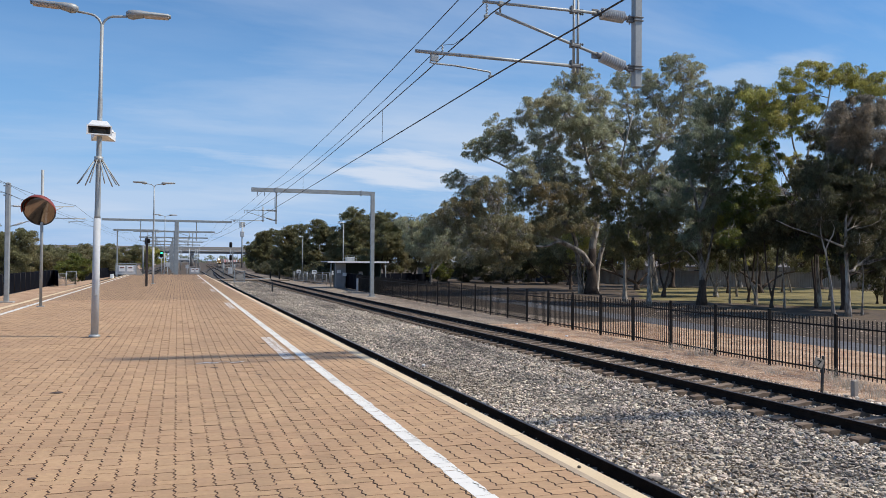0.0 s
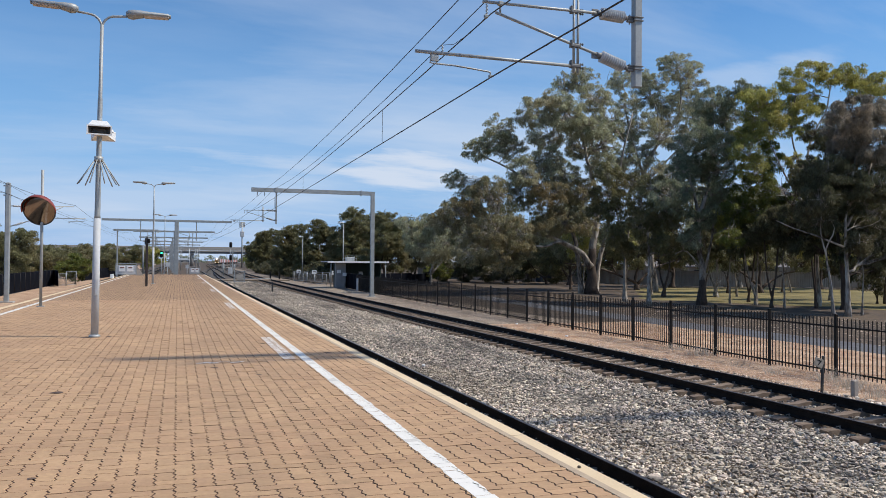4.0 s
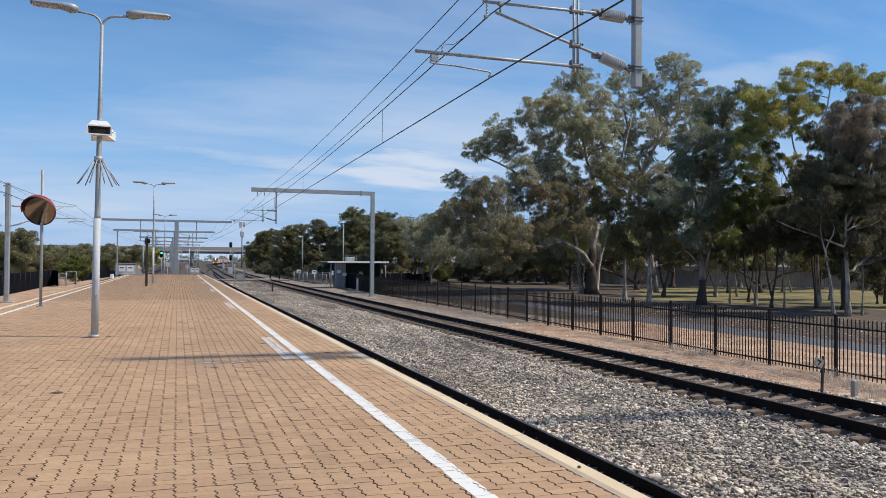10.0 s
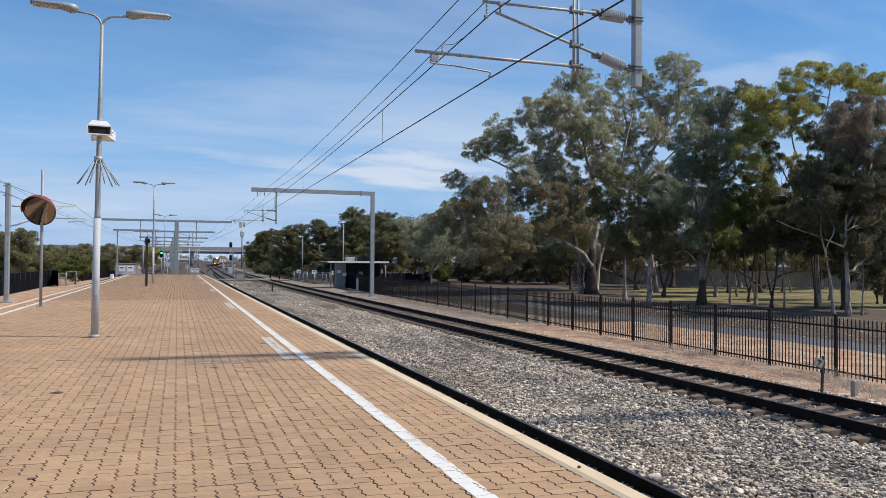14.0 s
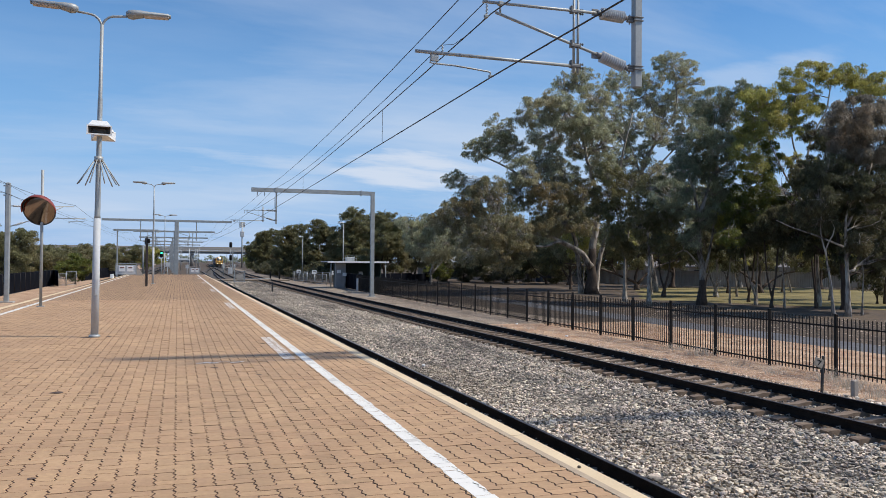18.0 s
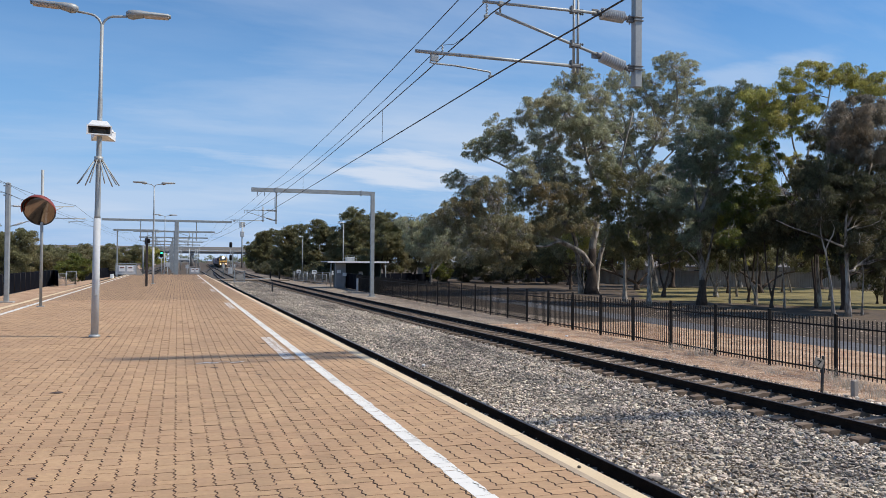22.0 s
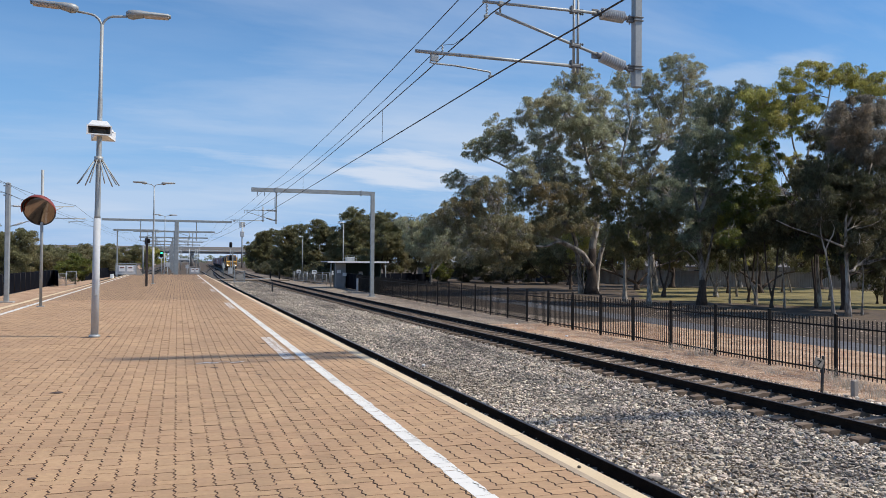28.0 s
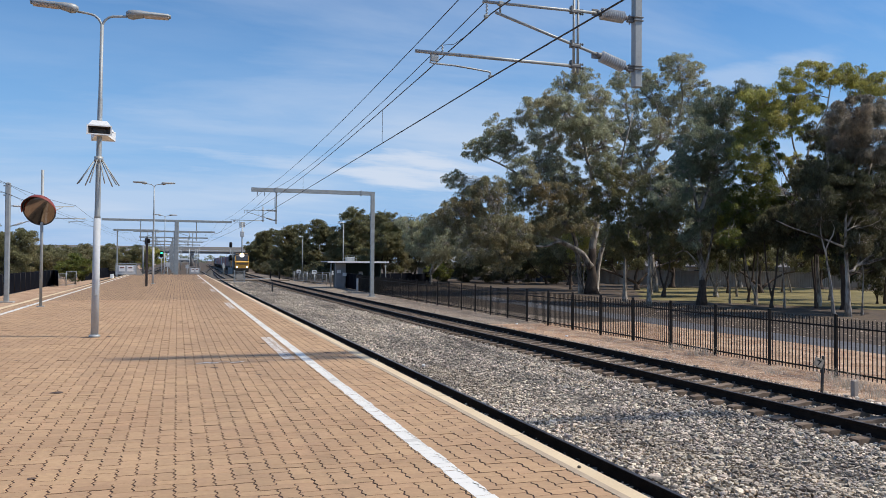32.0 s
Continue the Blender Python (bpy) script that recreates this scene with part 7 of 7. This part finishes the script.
def crossing_bits():
    c = thing("crossing_cage", "grey mesh pedestrian refuge beside the track crossing", "cage", pose(7.6, 104.2, -1.40))
    for x in (0, 1.25):
        for y in (0, 1.2):
            part("post", Shape().box((x, y, 0.8), (0.07, 0.07, 1.6), bev=0.01), [GALV], c)
    for k in range(1, 11):
        part("bar", Shape().box((0.125 * k - 0.05, 0, 0.85), (0.02, 0.02, 1.3)), [GALV], c)
        part("bar", Shape().box((1.25, 0.115 * k, 0.85), (0.02, 0.02, 1.3)), [GALV], c)
    for z in (0.2, 1.5):
        part("cage_rail", Shape().box((0.62, 0, z), (1.25, 0.04, 0.05)), [GALV], c)
    part("notice", Shape().box((0.62, -0.03, 0.75), (0.85, 0.02, 0.7), bev=0.005), [CONC], c)
    r = thing("handrail", "low grey handrail beside the pedestrian crossing", "railing", pose(8.9, 105, -1.40))
    part("rail", Shape().tube([(0, 0, 0.0), (0, 0, 0.55), (3.2, 0, 0.55), (3.2, 0, 0)], 0.03, 6), [GALV], r)
    p = solo("crossing_deck", Shape().box((10.5, 118, -1.30), (11, 5.5, 0.16), bev=0.02), DUST, "tan paved pedestrian crossing over the tracks", "crossing", kind="structure")
    s = thing("stub_post", "short dark post standing in the ballast", "post", pose(8.74, 74.1, -1.40))
    part("post", Shape().box((0, 0, 0.45), (0.14, 0.14, 0.9), bev=0.015), [DARK_STEEL], s)
    k = thing("equipment_cabinet", "pale grey lineside equipment cabinet beside the portal column", "cabinet", pose(17.2, 75.0, -1.40))
    part("body", Shape().box((0, 0, 0.62), (0.85, 0.6, 1.2), bev=0.02), [GREY_PAINT], k)
    part("door", Shape().box((0, -0.31, 0.64), (0.75, 0.02, 1.05), bev=0.005), [GREY_PAINT], k)
    part("plinth", Shape().box((0, 0, 0.03), (0.95, 0.7, 0.1), bev=0.01), [CONC], k)
    for x, y, h in ((19.75, 128, 6.65), (20.55, 100, 7.7)):
        q = thing("street_lamp", "slim grey street lamp beside the railway", "lamp post", pose(x, y, -1.40), group="street lamps")
        part("pole", Shape().tube([(0, 0, 0), (0, 0, h)], [0.09, 0.05], 8), [GALV], q)
        part("lantern", Shape().box((-0.25, 0, h + 0.03), (0.65, 0.22, 0.12), bev=0.04), [WHITE], q)
    for x, y in ((14.9, 118), (14.4, 125), (17.6, 118)):
        q = thing("boundary_post", "dark timber bollard beside the crossing", "bollard", pose(x, y, -1.40), group="crossing bollards")
        part("post", Shape().box((0, 0, 0.6), (0.2, 0.2, 1.2), bev=0.02), [BLACK], q)


crossing_bits()


def platform_end():
    for x, y, w in ((-4.72, 78.0, 1.75), (1.75, 84.0, 1.0)):
        b = thing("end_barrier", "grey framed barrier with white warning signs at the platform end", "barrier", pose(x, y, 0), group="platform end barriers")
        h = 1.06 if w > 1.2 else 0.75
        for xx in (0, w):
            part("post", Shape().box((xx, 0, h / 2), (0.06, 0.06, h), bev=0.008), [GALV], b)
        for z in (0.1, h):
            part("rail", Shape().box((w / 2, 0, z), (w, 0.05, 0.05), bev=0.008), [GALV], b)
        part("panel", Shape().box((w / 2, 0.02, h / 2), (w - 0.1, 0.02, h - 0.2)), [GREY_PAINT], b)
        for k in range(2):
            sg = part("sign", Shape().box((w * (0.3 + 0.4 * k), -0.03, h * 0.58), (w * 0.30, 0.02, h * 0.48), bev=0.004), [WHITE], b, "white warning sign")
            part("printed_bar", Shape().box((w * (0.3 + 0.4 * k), -0.045, h * 0.66), (w * 0.2, 0.008, h * 0.1)), [surface("sign_mark", (0.16, 0.06, 0.055), (0.22, 0.09, 0.08), 3, 30, 0.6, bump=0)], sg)
    r = Shape()
    r.add([(-3.0, 78.0, 0), (-3.0, 78.3, 0), (-3.0, 78.0, 1.0), (-3.0, 78.3, 1.0), (-2.4, 78.0, 0), (-2.4, 78.3, 0)], [(0, 4, 2), (1, 3, 5), (2, 4, 5, 3), (0, 2, 3, 1), (0, 1, 5, 4)])
    solo("wing_wall", r, CONC, "small sloping concrete wing wall at the platform end", "wall")
    e = Shape()
    x0, x1 = left_cope_x(PLAT_END) + 0.06, cope_x(PLAT_END) - 0.06
    e.add([(x0, PLAT_END, -0.01), (x1, PLAT_END, -0.01), (x1, PLAT_END + 9, -1.44), (x0, PLAT_END + 9, -1.44), (x0, PLAT_END, -1.45), (x1, PLAT_END, -1.45)], [(0, 1, 2, 3), (0, 3, 4), (1, 5, 2)])
    solo("platform_ramp", e, DUST, "concrete ramp down from the platform end", "ramp", kind="structure")
    bx = thing("marker_box", "small white marker box on the platform edge", "marker", pose(-4.25, 66.0, 0))
    part("box", Shape().box((0, 0, 0.16), (0.25, 0.25, 0.32), bev=0.02), [WHITE], bx)


platform_end()


def left_mast():
    m = thing("overhead_mast", "tall galvanised mast with wire arms beside the far track", "mast", pose(-9.98, 57.8, -1.40), group="far track masts")
    part("column", Shape().box((0, 0, 3.86), (0.30, 0.30, 7.72), bev=0.05), [GALV], m)
    part("top_arm", Shape().tube([(0, 0, 6.22), (1.3, 0, 6.22), (3.9, 0, 6.28)], 0.03, 6), [GALV], m)
    part("brace_arm", Shape().tube([(0, 0, 4.85), (1.3, 0, 5.30), (3.2, 0, 6.22)], 0.03, 6), [GALV], m)
    part("registration_arm", Shape().tube([(2.0, 0, 5.50), (4.6, 0, 5.50)], 0.028, 6), [GALV], m)
    part("steady_arm", Shape().tube([(4.5, 0, 5.48), (4.5, 0, 5.33), (3.7, 0, 5.30), (3.55, 0, 5.18)], 0.016, 6), [GALV], m)
    part("drop_tube", Shape().tube([(2.2, 0, 5.3), (2.2, 0, 6.3)], 0.025, 6), [GALV], m)
    for a, b in (((0.3, 0, 6.22), (0.85, 0, 6.22)), ((0.35, 0, 4.97), (0.9, 0, 5.16))):
        s = Shape()
        insulator(s, a, b, 0.085, 6, 0)
        part("insulator", s, [PORCELAIN], m)
    for z in (7.5, 6.9):
        part("wire_bracket", Shape().box((-0.02, 0, z), (0.5, 0.08, 0.08), bev=0.01), [GALV], m)
    part("footing", Shape().box((0, 0, 0.02), (0.9, 0.9, 0.12), bev=0.02), [CONC], m)


left_mast()


# ======== small things by the track ========
def trackside_small():
    s = thing("track_marker", "small tilted pale marker plate on a dark stake beside the rail", "marker", pose(13.42, 13.9, -1.40))
    part("stake", Shape().box((0, 0, 0.42), (0.05, 0.05, 0.84), bev=0.006, tilt=Matrix.Rotation(0.05, 4, "Y")), [DARK_STEEL], s)
    pl = part("plate", Shape().box((-0.13, -0.03, 0.70), (0.25, 0.015, 0.19), bev=0.004, tilt=Matrix.Rotation(0.34, 4, "Y")), [surface("faded_plate", (0.20, 0.18, 0.15), (0.34, 0.31, 0.26), 9, 40, 0.8, bump=0)], s, "faded cream plate with a dark slanting mark")
    part("mark", Shape().box((-0.12, -0.042, 0.69), (0.022, 0.006, 0.13), tilt=Matrix.Rotation(0.8, 4, "Y")).box((-0.13, -0.042, 0.745), (0.10, 0.006, 0.02), tilt=Matrix.Rotation(0.34, 4, "Y")), [BLACK], pl)
    m = thing("marker_post", "weathered square concrete marker post beside the rail", "marker", pose(13.75, 13.36, -1.42))
    part("post", Shape().box((0, 0, 0.18), (0.12, 0.12, 0.42), bev=0.015), [CONC], m)
    dry = surface("dry_grass", (0.38, 0.33, 0.26), (0.58, 0.53, 0.45), 3, 20, 0.9, bump=0, vary=0.25)
    rs = np.random.RandomState(21)
    for x, y, r, n, h in ((15.55, 20.9, 0.5, 150, 0.30), (15.6, 22.5, 0.45, 120, 0.26), (14.7, 14.4, 0.4, 130, 0.42), (15.2, 15.6, 0.35, 90, 0.36), (14.6, 16.8, 0.3, 60, 0.3), (14.2, 13.2, 0.3, 80, 0.34), (15.3, 26, 0.3, 50, 0.2), (17.6, 73.5, 0.6, 90, 0.4), (14.4, 31.0, 0.3, 40, 0.25), (15.0, 18.5, 0.25, 40, 0.25), (16.6, 68, 0.6, 80, 0.35), (14.9, 71, 0.6, 80, 0.3)):
        s = Shape()
        for i in range(n):
            a, q = rs.uniform(0, 6.28), r * rs.uniform(0, 1) ** 0.7
            bx, by = q * math.cos(a), q * math.sin(a)
            hh = h * rs.uniform(0.4, 1.2)
            lx, ly = rs.normal(0, 0.4) * hh, rs.normal(0, 0.4) * hh
            w = 0.005
            s.add([(bx - w, by, 0), (bx + w, by, 0), (bx + lx * 0.4 + w * 0.6, by + ly * 0.4, hh * 0.6), (bx + lx * 0.4 - w * 0.6, by + ly * 0.4, hh * 0.6), (bx + lx, by + ly, hh)], [(0, 1, 2, 3), (3, 2, 4)])
        tagged(solo("dry_grass", s, dry, "tuft of dry bleached grass by the fence", "grass", "dry grass tufts", at=pose(x, y, -1.42)), kind="stuff")


trackside_small()


def scraps():
    rs = np.random.RandomState(8)
    for x, y, z, r in ((6.35, 20.3, -1.345, 0.07), (17.55, 76.5, -1.385, 0.22), (9.2, 30.0, -1.345, 0.05), (14.3, 27.5, -1.385, 0.07), (14.9, 33.5, -1.385, 0.08)):
        b = Shape()
        vs = [(r * rs.uniform(0.6, 1.1) * math.cos(a) * math.cos(e), r * rs.uniform(0.6, 1.1) * math.sin(a) * math.cos(e), r * 0.5 * (math.sin(e) + 0.6)) for e in (-0.6, 0.2, 0.9) for a in (0.3, 1.4, 2.6, 3.7, 4.8, 5.8)]
        fs = [(k * 6 + j, k * 6 + (j + 1) % 6, k * 6 + 6 + (j + 1) % 6, k * 6 + 6 + j) for k in range(2) for j in range(6)] + [(12, 13, 14, 15, 16, 17), (5, 4, 3, 2, 1, 0)]
        b.add(vs, fs)
        solo("paper_scrap", b, WHITE, "crumpled scrap of white paper on the stones", "litter", "paper scraps", at=pose(x, y, z))
    p = Shape()
    p.add([(0.012 * q * math.cos(a), 0.012 * q * math.sin(a), h) for q, h in ((1, 0), (1.2, 0.008), (0.6, 0.016)) for a in (0, 1.1, 2.3, 3.4, 4.6, 5.5)], [(k * 6 + j, k * 6 + (j + 1) % 6, k * 6 + 6 + (j + 1) % 6, k * 6 + 6 + j) for k in range(2) for j in range(6)] + [(12, 13, 14, 15, 16, 17)])
    solo("pebble", p, BALLAST, "small dark pebble lying on the coping", "pebble", at=pose(2.66, 4.92, 0.003))


scraps()


# ======== freight train ========
YELLOW = surface("dirty_yellow_paint", (0.40, 0.20, 0.03), (0.55, 0.30, 0.05), 0.8, 12, 0.5, bump=0.05)
LOCO_DARK = surface("loco_dark_grey", (0.035, 0.035, 0.04), (0.07, 0.065, 0.065), 0.8, 12, 0.55, bump=0.05)
LOCO_BLUE = surface("loco_dark_side", (0.045, 0.042, 0.045), (0.08, 0.074, 0.075), 0.8, 12, 0.5, bump=0.05)
SOOT = surface("underframe_soot", (0.018, 0.015, 0.013), (0.035, 0.03, 0.026), 1, 14, 0.8)
HEAD = glow("headlight", (1.0, 0.97, 0.88), 30.0)
DITCH = glow("ditch_light", (1.0, 0.95, 0.82), 5.0)
GLASSY = surface("dark_cab_glass", (0.05, 0.055, 0.06), (0.09, 0.095, 0.10), 1, 10, 0.12, bump=0)


def bogie(parent, y, n=3, spread=1.8):
    b = part("bogie", Shape().box((0, y, 0.62), (2.3, spread * (n - 1) + 1.0, 0.42), bev=0.05).box((-1.1, y, 0.55), (0.14, spread * (n - 1) + 1.4, 0.3), bev=0.03).box((1.1, y, 0.55), (0.14, spread * (n - 1) + 1.4, 0.3), bev=0.03), [SOOT], parent)
    for i in range(n):
        yy = y + (i - (n - 1) / 2) * spread
        for sx in (-1, 1):
            part("wheel", Shape().tube([(sx * 0.74, yy, 0.48), (sx * 0.88, yy, 0.48)], 0.48, 18), [SOOT], b)


def locomotive():
    """Front faces -y, the origin is on the rails below the nose."""
    t = thing("locomotive", "yellow-nosed diesel freight locomotive with its headlights lit", "train")
    part("underframe", Shape().box((0, 11, 1.12), (2.85, 21.4, 0.42), bev=0.04), [SOOT], t)
    nose = Shape()
    prof = [(0.0, 1.05), (0.0, 2.35), (0.55, 2.55), (0.75, 3.55), (1.0, 4.0), (2.0, 4.12), (3.6, 4.15), (3.6, 1.05)]
    vs = [(sx * (1.42 if z < 3.3 else 1.42 - (z - 3.3) * 0.35), y, z) for sx in (-1, 1) for y, z in prof]
    n = len(prof)
    fs = [(j, (j + 1) % n, n + (j + 1) % n, n + j) for j in range(n)] + [tuple(range(n - 1, -1, -1)), tuple(n + j for j in range(n))]
    nose.add(vs, fs)
    nose.m[2] = nose.m[3] = nose.m[4] = nose.m[5] = 1
    cab = part("cab", nose, [YELLOW, LOCO_DARK], t, "yellow cab with a dark upper front")
    for sx in (-1, 1):
        w = Shape()
        w.add([(sx * 0.12, 0.56, 2.72), (sx * 1.15, 0.56, 2.72), (sx * 1.12, 0.69, 3.42), (sx * 0.12, 0.69, 3.42)], [(0, 1, 2, 3) if sx > 0 else (3, 2, 1, 0)])
        part("windscreen", w, [GLASSY], cab)
        part("side_window", Shape().box((sx * 1.415, 1.7, 3.0), (0.03, 1.3, 0.75), bev=0.01), [GLASSY], cab)
        part("ditch_light", Shape().tube([(sx * 1.05, -0.02, 1.30), (sx * 1.05, -0.08, 1.30)], 0.14, 12), [DITCH], cab)
        part("yellow_stripe", Shape().box((sx * 1.30, 0.66, 3.1), (0.20, 0.10, 1.0), tilt=Matrix.Rotation(-0.19, 4, "X")), [YELLOW], cab)
    part("headlight", Shape().tube([(0, 0.80, 3.74), (0, 0.64, 3.74)], 0.36, 16), [HEAD], cab)
    part("brow", Shape().box((0, 1.2, 4.05), (2.4, 0.7, 0.1), bev=0.03), [YELLOW], cab)
    part("nose_band", Shape().box((0, -0.012, 1.95), (2.5, 0.02, 0.22)), [LOCO_DARK], cab)
    part("hood", Shape().box((0, 12.4, 2.55), (2.78, 17.4, 3.0), bev=0.22), [LOCO_BLUE], t)
    for k in range(7):
        part("grille", Shape().box((-1.40, 6 + 2.2 * k, 2.9), (0.05, 1.5, 1.1), bev=0.01), [SOOT], t)
        part("roof_fan", Shape().tube([(0, 6 + 2.2 * k, 4.02), (0, 6 + 2.2 * k, 4.16)], 0.6, 14), [SOOT], t)
    part("pilot", Shape().box((0, -0.02, 0.62), (2.7, 0.35, 0.75), bev=0.05), [SOOT], t)
    part("coupler", Shape().box((0, -0.45, 0.85), (0.3, 0.7, 0.3), bev=0.05), [SOOT], t)
    for sx in (-1, 1):
        part("handrail", Shape().tube([(sx * 1.3, -0.12, 1.0), (sx * 1.3, -0.12, 2.3)], 0.03, 6), [YELLOW], t)
        part("step", Shape().box((sx * 1.25, -0.1, 0.45), (0.35, 0.3, 0.06)), [YELLOW], t)
    part("fuel_tank", Shape().box((0, 11, 0.72), (2.5, 5.5, 0.7), bev=0.15), [SOOT], t)
    bogie(t, 4.6)
    bogie(t, 17.4)
    return t


def wagon(kind, mat, label):
    t = thing("freight_wagon", label, "train", group="freight wagons")
    part("underframe", Shape().box((0, 9, 0.98), (2.6, 17.6, 0.34), bev=0.03), [SOOT], t)
    if kind == "container":
        for k in range(3 if mat is GREY_PAINT else 2):
            L = 6.06 if mat is GREY_PAINT else 8.6
            y0 = 0.2 + k * (L - 0.15 if L < 7 else L + 0.05)
            s = Shape()
            n = 40
            vs = []
            for j in range(n + 1):
                o = 0.03 if j % 4 in (1, 2) else 0.0
                vs += [(-1.22 + o, y0 + (L - 0.3) * j / n, 1.16), (-1.22 + o, y0 + (L - 0.3) * j / n, 3.75), (1.22 - o, y0 + (L - 0.3) * j / n, 3.75), (1.22 - o, y0 + (L - 0.3) * j / n, 1.16)]
            fs = [(4 * j + i, 4 * j + i + 1, 4 * j + i + 5, 4 * j + i + 4) for j in range(n) for i in range(3)] + [(3, 2, 1, 0), (4 * n, 4 * n + 1, 4 * n + 2, 4 * n + 3)]
            s.add(vs, fs)
            part("container", s, [mat], t)
    else:
        part("body", Shape().box((0, 9, 2.45), (2.7, 17.2, 2.6), bev=0.12), [mat], t)
        for k in range(12):
            part("rib", Shape().box((-1.38, 1.2 + 1.42 * k, 2.4), (0.10, 0.12, 2.3)), [mat], t)
    bogie(t, 2.6, 2, 1.75)
    bogie(t, 15.4, 2, 1.75)
    return t


DULL = surface("dull_mauve_wagon", (0.34, 0.265, 0.275), (0.48, 0.39, 0.395), 0.4, 8, 0.75, bump=0.05)
RUST_BOX = surface("dull_red_container", (0.30, 0.105, 0.085), (0.42, 0.17, 0.135), 0.4, 8, 0.7, bump=0.05)
TRAIN = [(locomotive(), 0.0), (locomotive(), 22.6)]
POS = 45.2
for k in range(14):
    mk = (("hopper", DULL), ("container", RUST_BOX), ("hopper", DULL), ("container", RUST_BOX), ("container", GREY_PAINT), ("container", RUST_BOX))[k % 6]
    lab = {"hopper": "dull mauve-brown covered freight wagon", "container": "flat wagon carrying steel containers"}[mk[0]]
    TRAIN.append((wagon(*mk, lab), POS))
    POS += 18.6

build_pavers()


# ======== motion ========
def motions():
    # the train comes on at a steady 15 m/s; each vehicle follows the track
    for veh, back in TRAIN:
        rows = []
        for k in range(17):
            t = 2.0 * k
            y = 172.0 + 15.0 * (32.0 - t) + back
            mid = y + 9
            a = math.degrees(math.atan2(freight_x(mid + 7) - freight_x(mid - 7), 14))
            rows.append((t, pose(freight_x(y), y, RZ, 0, 0, -a)))
        walk(veh, rows)
    # the tall gum leans and comes back in the wind
    lean = [(0, 1.8), (1, -0.7), (2, 0.7), (3, 1.6), (4.5, 0.6), (6, 0.0), (8, -1.3), (10, 0.5), (12, -1.4), (14, 0.4), (15.5, 0.2), (17, -0.4), (20, -0.5), (23, -0.2), (25, -1.0), (26.5, 0.4), (28, 1.9), (29, 1.0), (30, 0.1), (31, 0.0), (32, 1.5)]
    rows = [(float(t), TALL_AT @ pose(0, 0, 0, 0, a, 0)) for t, a in lean]
    walk(TALL, rows)
    # two nearer gums stir a little
    for tree, at, size in ((CHARRED, pose(34.7, 46.9, -1.42), 0.35), (BROWN, pose(35.5, 34.9, -1.42), 0.3)):
        walk(tree, [(float(t), at @ pose(0, 0, 0, 0, size * math.sin(0.9 * t) * math.cos(0.23 * t), 0)) for t in range(0, 33)])


TALL_AT = pose(46.2, 70.0, -1.42)
motions()
